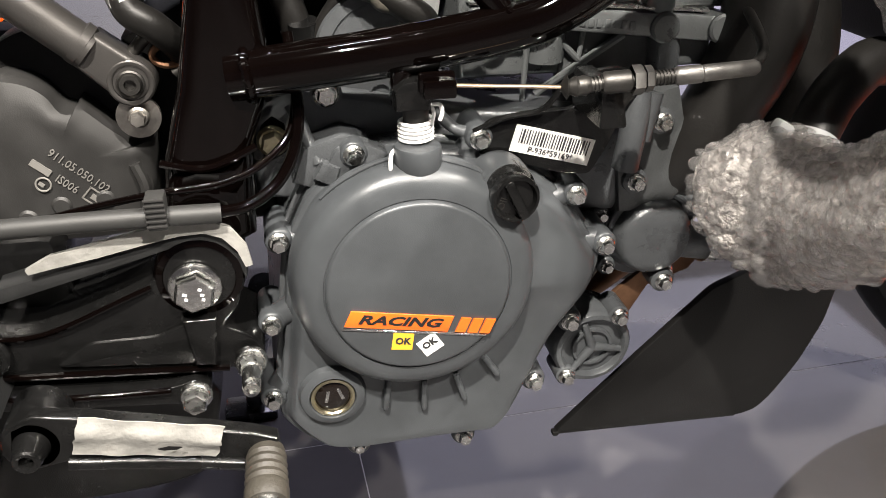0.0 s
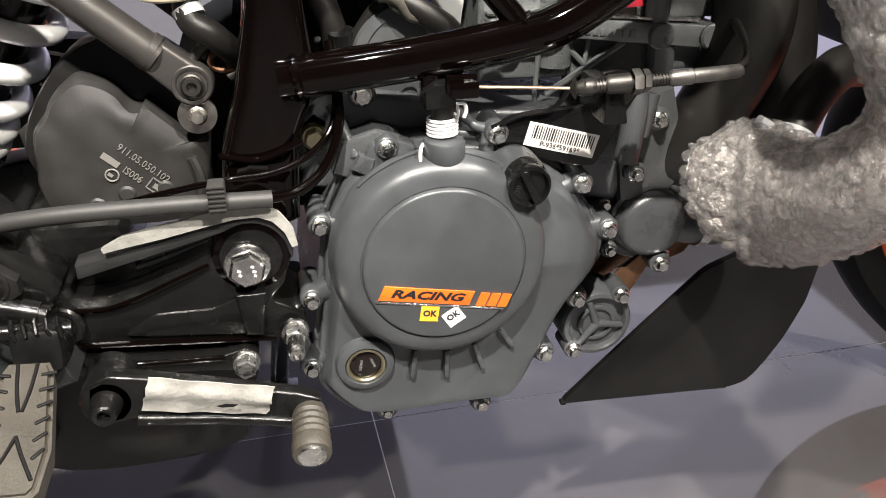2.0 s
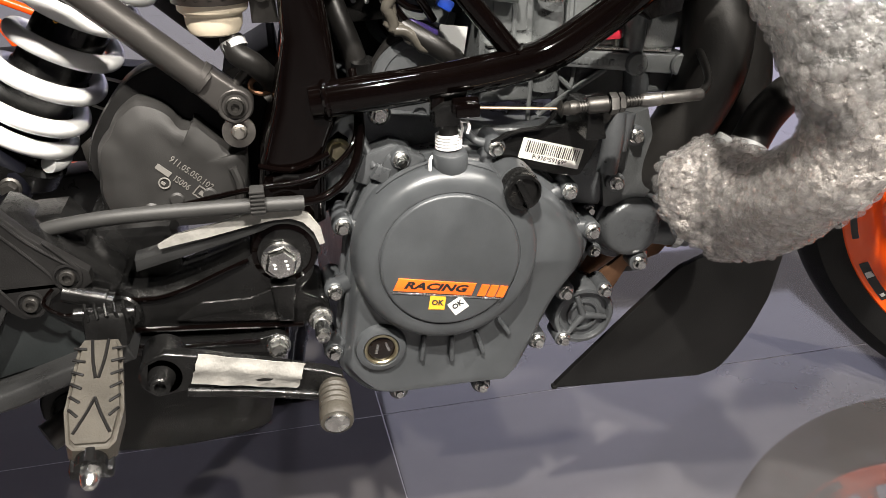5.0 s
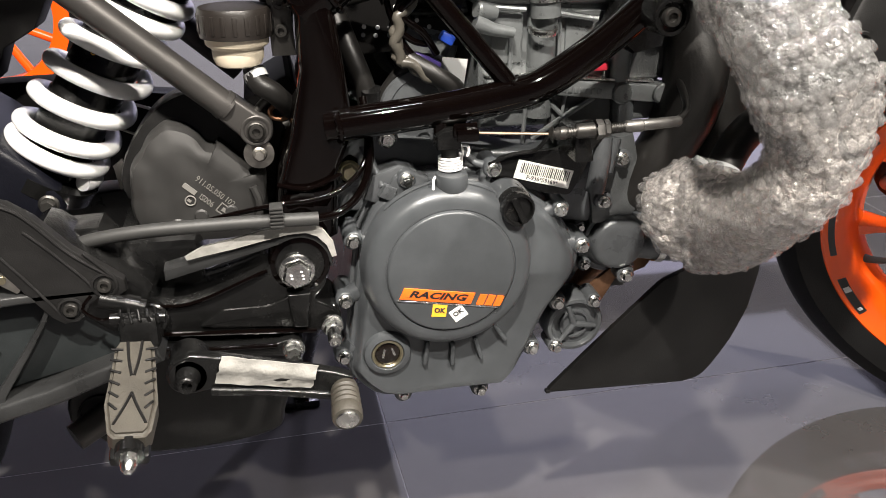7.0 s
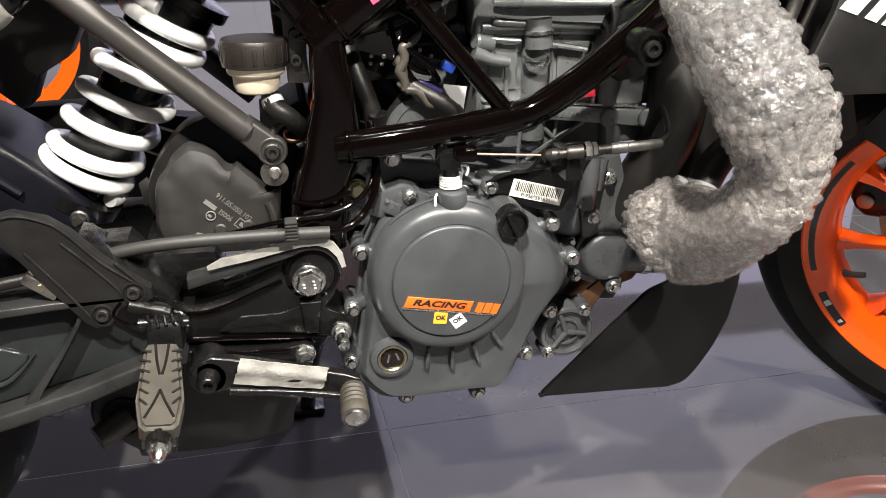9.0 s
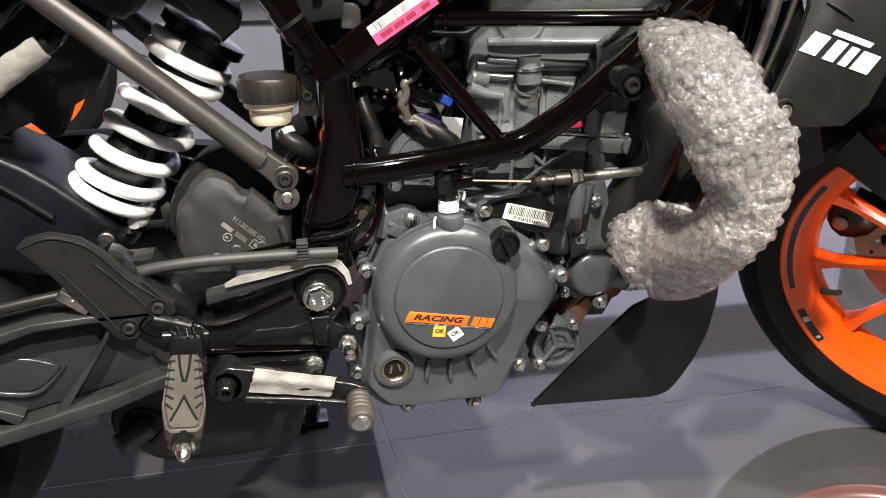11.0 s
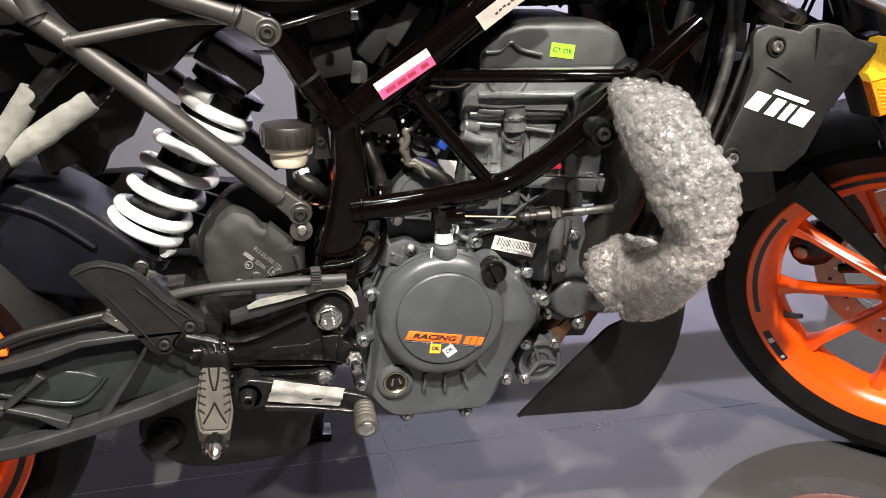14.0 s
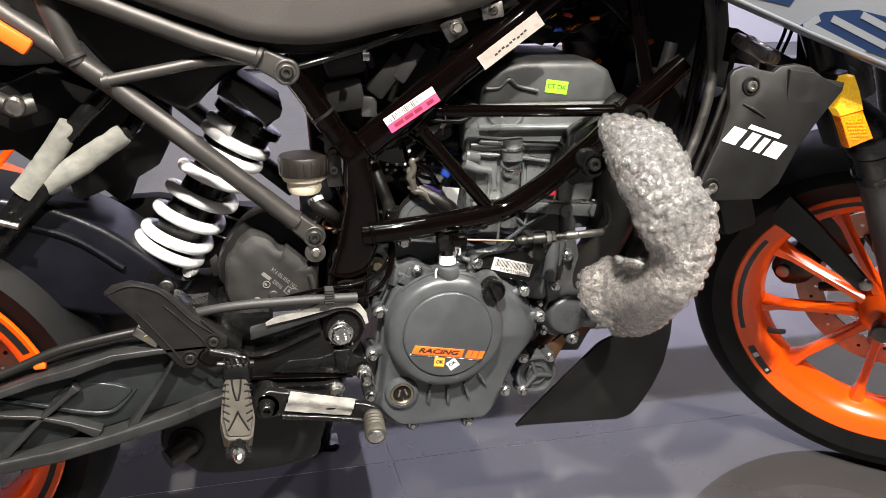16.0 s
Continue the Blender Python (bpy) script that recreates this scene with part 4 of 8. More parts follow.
part("small_boss", bm_lathe([(0.007, -0.02), (0.007, 0.0), (0.005, 0.002), (0, 0.002)], (0.120, -0.080, 0.555), seg=20), HEAD, cyl)
part("panel", bm_plate([(0.094, 0.548), (0.094, 0.590), (0.136, 0.590), (0.138, 0.548)], -0.0805, -0.07, 0.002), HEAD, cyl)
part("panel", bm_plate([(0.028, 0.548), (0.028, 0.590), (0.056, 0.590), (0.056, 0.548)], -0.0805, -0.07, 0.002), HEAD, cyl)
part("red_plug", bm_box((0.122, -0.086, 0.5435), (0.020, 0.008, 0.008), 0.002), RED, cyl)
head = sub("cylinder_head", bm_plate([(0.014, 0.598), (0.012, 0.640), (0.026, 0.655), (0.192, 0.655), (0.205, 0.640), (0.202, 0.600), (0.19, 0.594)], -0.084, 0.085, 0.006, 3), HEAD, None, "grey cast cylinder head")
part("fin", bm_tube([(0.030, -0.085, 0.6275), (0.060, -0.087, 0.627), (0.17, -0.087, 0.625)], 0.0045, 10), HEAD, head)
part("fin", bm_tube([(0.020, -0.084, 0.607), (0.185, -0.085, 0.604)], 0.0040, 10), HEAD, head)
part("spark_tube", bm_tube([(0.073, -0.088, 0.588), (0.071, -0.088, 0.614)], 0.0128, 22, straight=True), HEAD, head)
part("spark_rim", bm_tube([(0.0725, -0.089, 0.601), (0.0723, -0.089, 0.604)], 0.0140, 22, straight=True), ZINC, head)
part("machined_step", bm_tube([(0.0174, -0.0855, 0.5975), (0.0560, -0.0865, 0.5940)], 0.0024, 8, straight=True), HEAD, head)
part("machined_step", bm_tube([(0.0823, -0.0865, 0.5905), (0.1199, -0.0865, 0.5840)], 0.0028, 8, straight=True), HEAD, head)
part("slot_rib", bm_tube([(0.0330, -0.0865, 0.6140), (0.0400, -0.0880, 0.6110), (0.1390, -0.0880, 0.6045), (0.1420, -0.0865, 0.6090)], 0.0034, 10), HEAD, head)
part("pipe_stub", bm_tube([(0.0112, -0.090, 0.5855), (0.0270, -0.0905, 0.5790), (0.0448, -0.0900, 0.5755)], [0.0075, 0.0055, 0.0045], 16, straight=True), HEAD, head)
part("spark_seat", bm_lathe([(0.0120, -0.002), (0.0128, 0.0), (0.0128, 0.0025), (0.0105, 0.0035)], (0.0705, -0.0900, 0.5765), (0, -0.15, 1), 28), ZINC, head)
part("sensor", bm_lathe([(0.0078, -0.012), (0.0078, 0.004), (0.006, 0.006), (0, 0.006)], (0.018, -0.086, 0.594), (-0.9, -0.3, 0.2), 18), HEAD, head)
part("round_boss", bm_lathe([(0.0265, -0.02), (0.0265, 0.001), (0.0245, 0.003), (0.0225, 0.0032), (0.0215, 0.002), (0, 0.002)], (0.064, -0.083, 0.6505), seg=36), HEAD, head)
hc = sub("head_cover", bm_plate([(0.030, 0.653), (0.034, 0.680), (0.052, 0.701), (0.080, 0.708), (0.170, 0.706), (0.192, 0.694), (0.205, 0.668), (0.203, 0.652)], -0.090, 0.09, 0.010, 4), HEADSHADE, None, "grey cast head cover")
part("cover_rib", bm_tube([(0.036, -0.091, 0.676), (0.052, -0.092, 0.677), (0.064, -0.092, 0.686), (0.076, -0.092, 0.678), (0.10, -0.092, 0.672)], 0.0024, 8), HEADSHADE, hc)
part("cover_lip", bm_tube([(0.030, -0.090, 0.655), (0.203, -0.091, 0.654)], 0.0035, 8, straight=True), HEADSHADE, hc)

# water pump, oil filter cover, pipes in front of the engine
pump = sub("water_pump", bm_lathe([(0.032, -0.03), (0.0315, 0.0), (0.0285, 0.003), (0.0272, 0.013), (0.0258, 0.0180), (0.0225, 0.0212), (0.0160, 0.0222), (0.0060, 0.0222), (0.0030, 0.0226), (0, 0.0226)], (0.149, -0.088, 0.3805), seg=48), CASE, None, "dark grey domed water pump")
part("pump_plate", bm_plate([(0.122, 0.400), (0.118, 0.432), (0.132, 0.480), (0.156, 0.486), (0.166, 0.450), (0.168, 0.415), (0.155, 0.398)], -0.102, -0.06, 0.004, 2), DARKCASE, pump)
part("pump_flange", bm_lathe([(0.0375, -0.02), (0.0375, -0.003), (0.0362, -0.001), (0.030, -0.001)], (0.149, -0.088, 0.3805), seg=48), CASE, pump)
for k, a in enumerate((0.35, 1.7, 2.75, 3.9, 5.2)):
    q = (0.149 + 0.0375 * math.cos(a), -0.090, 0.3805 + 0.0375 * math.sin(a))
    part("pump_lug", bm_lathe([(0.0068, -0.015), (0.0068, 0.001), (0.0056, 0.002), (0, 0.002)], q, seg=16), CASE, pump)
    hex_bolt(pump, q[0], q[1] - 0.002, q[2], 0.0036, ZINC)
part("hose_collar", bm_tube([(0.190, -0.095, 0.3695), (0.197, -0.095, 0.368)], 0.0150, 22, straight=True), ZINC, pump)
part("pump_ring", bm_tube([(0.149 + 0.031 * math.cos(a), -0.097, 0.3805 + 0.031 * math.sin(a)) for a in np.linspace(0.5, 2.9, 14)], 0.0026, 8, straight=True), CASE, pump)
part("outlet", bm_tube([(0.162, -0.095, 0.376), (0.186, -0.095, 0.370), (0.206, -0.095, 0.366)], [0.014, 0.0128, 0.0128], 20), CASE, pump)
part("outlet", bm_tube([(0.168, -0.088, 0.398), (0.190, -0.086, 0.400), (0.205, -0.08, 0.40)], [0.012, 0.011, 0.011], 18), CASE, pump)
for x, z in ((0.130, 0.424), (0.144, 0.464), (0.158, 0.347)):
    part("boss", bm_lathe([(0.0085, -0.02), (0.0085, 0.003), (0.007, 0.004), (0, 0.004)], (x, -0.103, z), seg=20), CASE, pump)
    hex_bolt(pump, x, -0.107, z, 0.0046, ZINC)
oil = sub("oil_filter_cover", bm_lathe([(0.0285, -0.03), (0.0285, 0.0), (0.0265, 0.003), (0.0235, 0.0036), (0.0222, 0.0015), (0.0215, -0.001), (0, -0.001)], (0.107, -0.112, 0.3035), seg=48), CASE, None, "dark grey oil filter cover with tri-star relief")
for k in range(3):
    a = radians(90 + 120 * k + 20)
    part("star_arm", bm_tube([(0.107, -0.113, 0.3035), (0.107 + 0.021 * math.cos(a), -0.114, 0.3035 + 0.021 * math.sin(a))], [0.0034, 0.0022], 10, straight=True), CASE, oil)
part("star_ring", bm_lathe([(0.0150, 0.0), (0.0145, 0.0022), (0.0125, 0.0022), (0.0120, 0.0)], (0.107, -0.1115, 0.3035), seg=36), CASE, oil)
for x, z in ((0.124, 0.328), (0.0885, 0.283)):
    part("ear", bm_lathe([(0.0075, -0.02), (0.0075, 0.002), (0.006, 0.003), (0, 0.003)], (x, -0.113, z), seg=18), CASE, oil)
    hex_bolt(oil, x, -0.116, z, 0.0046, ZINC)
sub("sump", bm_plate([(-0.09, 0.262), (0.03, 0.256), (0.10, 0.31), (0.15, 0.40), (0.05, 0.44), (-0.09, 0.40)], -0.085, 0.09, 0.006, 2), CASE, None, "dark grey crankcase underside")
hx = [(0.190, -0.03, 0.655), (0.208, -0.070, 0.600), (0.214, -0.090, 0.545), (0.206, -0.095, 0.500), (0.182, -0.092, 0.452), (0.155, -0.07, 0.40), (0.145, -0.02, 0.33), (0.10, 0.0, 0.27), (-0.05, 0.03, 0.20)]
sub("exhaust_header", bm_tube(hx, [0.022, 0.027, 0.029, 0.028, 0.025, 0.020, 0.018, 0.018, 0.018], 28), HOSE, None, "matt black wrapped exhaust header")
sub("inner_pipe", bm_tube([(0.245, -0.03, 0.52), (0.238, -0.045, 0.46), (0.215, -0.05, 0.40), (0.17, -0.05, 0.352), (0.12, -0.05, 0.315)], 0.013, 18), RUST, None, "heat-tinted brown steel pipe")
sub("pipe_strap", bm_plate([(0.135, 0.300), (0.155, 0.335), (0.185, 0.345), (0.200, 0.365), (0.19, 0.375), (0.165, 0.36), (0.128, 0.33)], -0.09, -0.086, 0.001), RUST, None, "brown steel heat shield strip")
rh = sub("radiator_hose", bm_tube([(0.36, -0.09, 0.53), (0.291, -0.125, 0.503), (0.258, -0.138, 0.503), (0.232, -0.150, 0.490), (0.216, -0.160, 0.475), (0.208, -0.166, 0.464), (0.203, -0.170, 0.452)], 0.0148, 24), HOSE, None, "thick black radiator hose")
part("hose_band", bm_tube([(0.293, -0.124, 0.503), (0.288, -0.126, 0.503)], 0.0160, 24, straight=True), STEEL, rh, "steel band on the hose")
sub("lower_hose", bm_tube([(0.205, -0.06, 0.61), (0.222, -0.075, 0.577), (0.240, -0.085, 0.539), (0.246, -0.09, 0.492), (0.240, -0.09, 0.446), (0.222, -0.085, 0.407)], 0.021, 24), HOSE, None, "thick black coolant hose beside the cylinder")
part("hose_clip", bm_tube([(0.210, -0.164, 0.468), (0.206, -0.168, 0.462)], 0.0168, 24, straight=True), GREYCLIP, rh, "grey spring hose clip")
part("clip_ear", bm_box((0.181, -0.178, 0.481), (0.011, 0.008, 0.009), 0.002, pose(0, 0, 0, 0, 30, 0)), GREYCLIP, rh)
sub("engine_mount_plate", bm_plate([(0.120, 0.578), (0.138, 0.625), (0.165, 0.640), (0.200, 0.668), (0.215, 0.655), (0.200, 0.625), (0.172, 0.600), (0.165, 0.565), (0.140, 0.560)], -0.124, -0.09, 0.005, 2), BLACK, None, "black engine mount plate")
for x, y, z, r in ((0.1445, -0.170, 0.5985, 0.0155), (0.200, -0.160, 0.648, 0.0145)):
    e = sub("mount_eye", bm_lathe([(r, -0.05), (r, 0.004), (r * 0.9, 0.007), (r * 0.74, 0.0065), (r * 0.70, 0.003), (0, 0.003)], (x, y, z), seg=36), BLACK)
    socket_bolt(e, x, y - 0.003, z, r * 0.48, DARKSTEEL)

# black belly guard
GUARD_LINE = [(0.083, 0.2285), (0.116, 0.2620), (0.1500, 0.2960), (0.1950, 0.3400), (0.250, 0.362), (0.296, 0.368), (0.2955, 0.340), (0.2890, 0.300), (0.2760, 0.268), (0.2640, 0.2480), (0.2550, 0.2350), (0.2460, 0.2260), (0.2320, 0.2225), (0.160, 0.2255)]
gd = sub("belly_guard", bm_plate(round_poly(GUARD_LINE, 0.006, 3), -0.112, -0.106, 0.0016, 2), GUARD, None, "matt black plastic belly guard")
part("tip_tab", bm_box((0.0850, -0.110, 0.2290), (0.0050, 0.006, 0.0035), 0.001), GUARD, gd)
part("guard_back", bm_plate([(0.12, 0.235), (0.20, 0.34), (0.29, 0.36), (0.29, 0.30), (0.25, 0.225)], 0.10, 0.106, 0.002), PLASTIC, gd)
part("guard_lip", bm_tube([(0.085, -0.110, 0.2285), (0.160, -0.110, 0.2255), (0.230, -0.110, 0.2225)], 0.0012, 8, straight=True), PLASTIC, gd)

# ---------------------------------------------------------------- swingarm pivot, casting, footrest
CASTING = [(-0.3180, 0.4250), (-0.2986, 0.3954), (-0.2720, 0.3827), (-0.2615, 0.3779), (-0.2421, 0.3767), (-0.2215, 0.3820), (-0.1916, 0.3943), (-0.1721, 0.4040), (-0.1640, 0.4220), (-0.1470, 0.4300), (-0.1300, 0.4220), (-0.1230, 0.4000), (-0.1280, 0.3800),
           (-0.1380, 0.3700), (-0.1205, 0.3610), (-0.1143, 0.3510), (-0.1181, 0.3386), (-0.1371, 0.3395), (-0.2257, 0.3470), (-0.2796, 0.3505), (-0.2938, 0.3587), (-0.3010, 0.3740), (-0.3180, 0.3900), (-0.3350, 0.4130)]
cast = sub("frame_casting", bm_plate(round_poly(CASTING, 0.005, 3), -0.142, -0.085, 0.004, 3), BLACK, None, "black cast footrest carrier")
part("lower_bar", bm_plate(round_poly([(-0.2930, 0.3560), (-0.2700, 0.3440), (-0.2384, 0.3395), (-0.2000, 0.3365), (-0.1714, 0.3360), (-0.1560, 0.3400), (-0.1480, 0.3300), (-0.1520, 0.3210), (-0.1714, 0.3240), (-0.2384, 0.3300), (-0.2700, 0.3330), (-0.2900, 0.3400)], 0.004, 3), -0.150, -0.10, 0.004, 3), BLACK, cast)
part("upper_edge", bm_tube([(-0.2986, -0.143, 0.3954), (-0.2720, -0.1445, 0.3832), (-0.2615, -0.1445, 0.3784), (-0.2421, -0.1445, 0.3772), (-0.2215, -0.1445, 0.3825), (-0.1916, -0.1445, 0.3948), (-0.1740, -0.143, 0.4010)], 0.0017, 8), GLOSS, cast)
part("lower_edge", bm_tube([(-0.2796, -0.1425, 0.3520), (-0.2396, -0.1430, 0.3495), (-0.1964, -0.1430, 0.3462), (-0.1371, -0.1430, 0.3412)], 0.0022, 8), GLOSS, cast)
part("face_pad", bm_plate(round_poly([(-0.2330, 0.3560), (-0.2130, 0.3690), (-0.1750, 0.3690), (-0.1560, 0.3760), (-0.1460, 0.3660), (-0.1560, 0.3480)], 0.004, 3), -0.1450, -0.138, 0.0018, 2), BLACK, cast)
part("stub", bm_lathe([(0.0150, -0.004), (0.0150, 0.003), (0.0135, 0.0048), (0.0110, 0.0048), (0.0100, 0.0030), (0, 0.0030)], (-0.2700, -0.1435, 0.3680), seg=36), BLACK, cast)
hex_bolt(cast, -0.2690, -0.1455, 0.3675, 0.0062, BLACK)
part("pivot_leg", bm_plate([(-0.1600, 0.3800), (-0.1560, 0.3480), (-0.1440, 0.3470), (-0.1400, 0.3800)], -0.1490, -0.138, 0.003, 3), BLACK, cast)
part("web", bm_plate([(-0.150, 0.335), (-0.150, 0.385), (-0.138, 0.385), (-0.136, 0.335)], -0.136, -0.10, 0.003), BLACK, cast)
part("rod", bm_tube([(-0.262, -0.150, 0.3405), (-0.2384, -0.152, 0.3388), (-0.1714, -0.152, 0.3355)], 0.0022, 10), GLOSS, cast)
pv = sub("pivot_bush", bm_lathe([(0.0255, -0.06), (0.0255, -0.003), (0.0240, 0.0), (0.0205, 0.001), (0.0190, -0.002), (0, -0.002)], (-0.1470, -0.142, 0.4035), seg=48), GLOSS, None, "gloss black swingarm pivot bush")
bmh = bm_lathe([(0, 0), (0.0148, 0), (0.0152, 0.0015), (0.0148, 0.003), (0.0126, 0.0042), (0, 0.0042)], (-0.1500, -0.143, 0.3995), seg=40)
bm_hex(bmh, (-0.1500, -0.1465, 0.3995), (0, -1, 0), 0.0124, 0.0088)
bolt = part("pivot_bolt", bmh, ZINC, pv, "large zinc-plated pivot bolt")
for k, (dx, dz, w) in enumerate(((-0.005, 0.001, 0.0024), (-0.0045, -0.002, 0.002), (0.0035, 0.0035, 0.002), (0.0045, 0.0, 0.0022), (0.0048, -0.003, 0.0018))):
    part("bolt_mark", bm_box((-0.150 + dx, -0.1555, 0.3995 + dz), (w, 0.0006, 0.0013), 0, pose(0, 0, 0, 0, 20, 0)), WHITE, bolt)
# side bar over the pivot, and taped edge
bar = sub("side_bar", bm_plate([(-0.255, 0.408), (-0.20, 0.4215), (-0.160, 0.430), (-0.140, 0.433), (-0.126, 0.427), (-0.119, 0.410), (-0.121, 0.398), (-0.126, 0.412), (-0.136, 0.423), (-0.150, 0.4255), (-0.175, 0.4185), (-0.255, 0.398)], -0.142, -0.124, 0.0025, 2), ARM, None, "dark grey side bar beside the pivot")
for x, y, z, r in ((-0.124, -0.146, 0.347, 0.0080), (-0.158, -0.151, 0.330, 0.0078)):
    hex_bolt(cast, x, y, z, r, ZINC, flange=1.25)
part("stud", bm_lathe([(0.0055, 0), (0.0055, 0.020), (0.0046, 0.0225), (0.003, 0.022), (0.003, 0.020), (0, 0.020)], (-0.124, -0.155, 0.347), seg=20), ZINC, cast)

hang = sub("footrest_hanger", bm_plate([(-0.404, 0.480), (-0.396, 0.487), (-0.376, 0.491), (-0.352, 0.484), (-0.336, 0.472), (-0.314, 0.446), (-0.288, 0.424), (-0.280, 0.417), (-0.2795, 0.408), (-0.287, 0.403), (-0.300, 0.404), (-0.308, 0.398), (-0.312, 0.390), (-0.318, 0.385), (-0.328, 0.384), (-0.336, 0.390), (-0.352, 0.412), (-0.378, 0.450)], -0.172, -0.163, 0.0016, 2), HANGER, None, "dark grey cast footrest hanger plate")
part("hanger_lip", bm_tube([(-0.400, -0.1715, 0.480), (-0.376, -0.172, 0.4875), (-0.352, -0.172, 0.4805), (-0.338, -0.172, 0.469), (-0.316, -0.172, 0.443), (-0.290, -0.172, 0.4215)], 0.0014, 8), HANGER, hang)
for x, z in ((-0.2945, 0.4145), (-0.3215, 0.3965)):
    part("recess", bm_lathe([(0.0098, 0.000), (0.0098, 0.0022), (0.0082, 0.0026), (0.0075, 0.0005), (0, 0.0005)], (x, -0.171, z), seg=28), HANGER, hang)
    socket_bolt(hang, x, -0.1715, z, 0.0056, DARKSTEEL)
for pts in ([(-0.3440, 0.4620), (-0.3279, 0.4448), (-0.3075, 0.4200), (-0.3010, 0.4080), (-0.2935, 0.4055), (-0.2870, 0.4100), (-0.2860, 0.4180), (-0.2920, 0.4260), (-0.3060, 0.4420)], [(-0.3720, 0.4560), (-0.3500, 0.4250), (-0.3330, 0.3990), (-0.3270, 0.3890), (-0.3190, 0.3870), (-0.3130, 0.3920), (-0.3120, 0.4000)]):
    part("cast_rim", bm_tube([(x, -0.1722, z) for x, z in pts], 0.0012, 8), HANGER, hang)
part("spacer", bm_box((-0.315, -0.13, 0.41), (0.10, 0.06, 0.05), 0.01, pose(0, 0, 0, 0, 40, 0)), BLACK, hang)
# footpeg: mount, rubber tread with grooves, tip
peg = sub("footpeg", bm_box((-0.2715, -0.183, 0.3795), (0.030, 0.030, 0.028), 0.006, pose(0, 0, 0, -12, 0, 0)), BLACK, None, "folding footpeg with grey rubber tread")
PM = pose(-0.2715, -0.249, 0.3690, 15, 6, 3)


def peg_block():
    out = [(-0.0135, 0.034), (-0.0105, 0.041), (0.0105, 0.041), (0.0135, 0.034), (0.0175, -0.020), (0.0140, -0.045), (0.010, -0.050), (-0.010, -0.050), (-0.0140, -0.045), (-0.0175, -0.020)]
    bm = bmesh.new()
    f = bm.faces.new([bm.verts.new((x, y, 0.008)) for x, y in out])
    r = bmesh.ops.extrude_face_region(bm, geom=[f])
    bmesh.ops.translate(bm, vec=(0, 0, -0.016), verts=[v for v in r["geom"] if isinstance(v, bmesh.types.BMVert)])
    bmesh.ops.bevel(bm, geom=[e for e in bm.edges if all(v.co.z > 0.007 for v in e.verts)], offset=0.003, segments=3, affect="EDGES")
    bmesh.ops.transform(bm, matrix=PM, verts=bm.verts)
    return bm


tread = part("tread", peg_block(), PEGRUB, peg, "worn grey rubber tread with dark grooves")
# Dark bars on the tread stand in for the shade inside its grooves.
for k in range(6):
    for s in (-1, 1):
        y = 0.030 - k * 0.0108
        bm = bm_box((s * 0.0118, y, 0.0082), (0.0085, 0.0020, 0.0016), 0.0006, pose(0, 0, 0, 0, 0, s * (8 + 8 * k)))
        bmesh.ops.transform(bm, matrix=PM, verts=bm.verts)
        part("groove_shade", bm, DEEP, tread)
for pts in (((-0.0050, 0.038), (-0.0035, 0.020), (-0.0008, 0.004)), ((0.0050, 0.038), (0.0035, 0.020), (0.0008, 0.004)), ((-0.0105, -0.040), (-0.004, -0.024), (0.0, -0.012)), ((0.0105, -0.040), (0.004, -0.024), (0.0, -0.012))):
    bm = bm_tube([(x, y, 0.0080) for x, y in pts], 0.0011, 6, 4)
    bmesh.ops.transform(bm, matrix=PM, verts=bm.verts)
    part("groove_shade", bm, DEEP, tread)
core = bm_box((0, -0.010, -0.010), (0.026, 0.095, 0.010), 0.003)
bmesh.ops.transform(core, matrix=PM, verts=core.verts)
part("core", core, BLACK, peg)
tip = bm_tube([PM @ Vector((0, -0.048, -0.004)), PM @ Vector((0, -0.058, -0.004))], 0.0095, 18, straight=True)
part("tip_seat", tip, BLACK, peg)
bmh = bmesh.new()
bm_hex(bmh, PM @ Vector((0, -0.056, -0.004)), (PM.to_3x3() @ Vector((0, -1, 0))), 0.0066, 0.0080)
bm_lathe([(0.0055, 0.0075), (0.0050, 0.0115), (0.003, 0.0145), (0, 0.0150)], PM @ Vector((0, -0.056, -0.004)), (PM.to_3x3() @ Vector((0, -1, 0))), 20, bmh)
part("tip_nut", bmh, ZINC, peg, "zinc-plated domed nut")
part("spring_pin", bm_tube([(-0.292, -0.186, 0.392), (-0.252, -0.186, 0.390)], 0.0045, 12, straight=True), BLACK, peg)
part("spring_turns", bm_tube([(-0.285 + 0.0012 * k, -0.19 + 0.006 * math.cos(k * 1.2), 0.394 + 0.006 * math.sin(k * 1.2)) for k in range(26)], 0.0012, 6, straight=True), BLACK, peg)
sw = sub("brake_switch", bm_tube([(-0.300, -0.170, 0.402), (-0.268, -0.172, 0.392)], 0.007, 16, straight=True), BLACK, None, "brake light switch")
part("switch_ring", bm_tube([(-0.282, -0.171, 0.3965), (-0.272, -0.172, 0.3935)], 0.0082, 16, straight=True), BLACK, sw)
part("switch_loop", bm_tube([(-0.305, -0.176, 0.408), (-0.312, -0.178, 0.398), (-0.300, -0.18, 0.389), (-0.288, -0.18, 0.391)], 0.0014, 8), GLOSS, sw)

# brake pedal: pivot, arm, toe rubber
ped = sub("brake_pedal", bm_plate([(-0.255, 0.334), (-0.252, 0.350), (-0.238, 0.356), (-0.215, 0.351), (-0.17, 0.339), (-0.125, 0.326), (-0.112, 0.320), (-0.110, 0.306), (-0.118, 0.300), (-0.134, 0.308), (-0.18, 0.317), (-0.222, 0.323), (-0.240, 0.320)], -0.190, -0.180, 0.003, 3), BLACK, None, "black forged brake pedal")
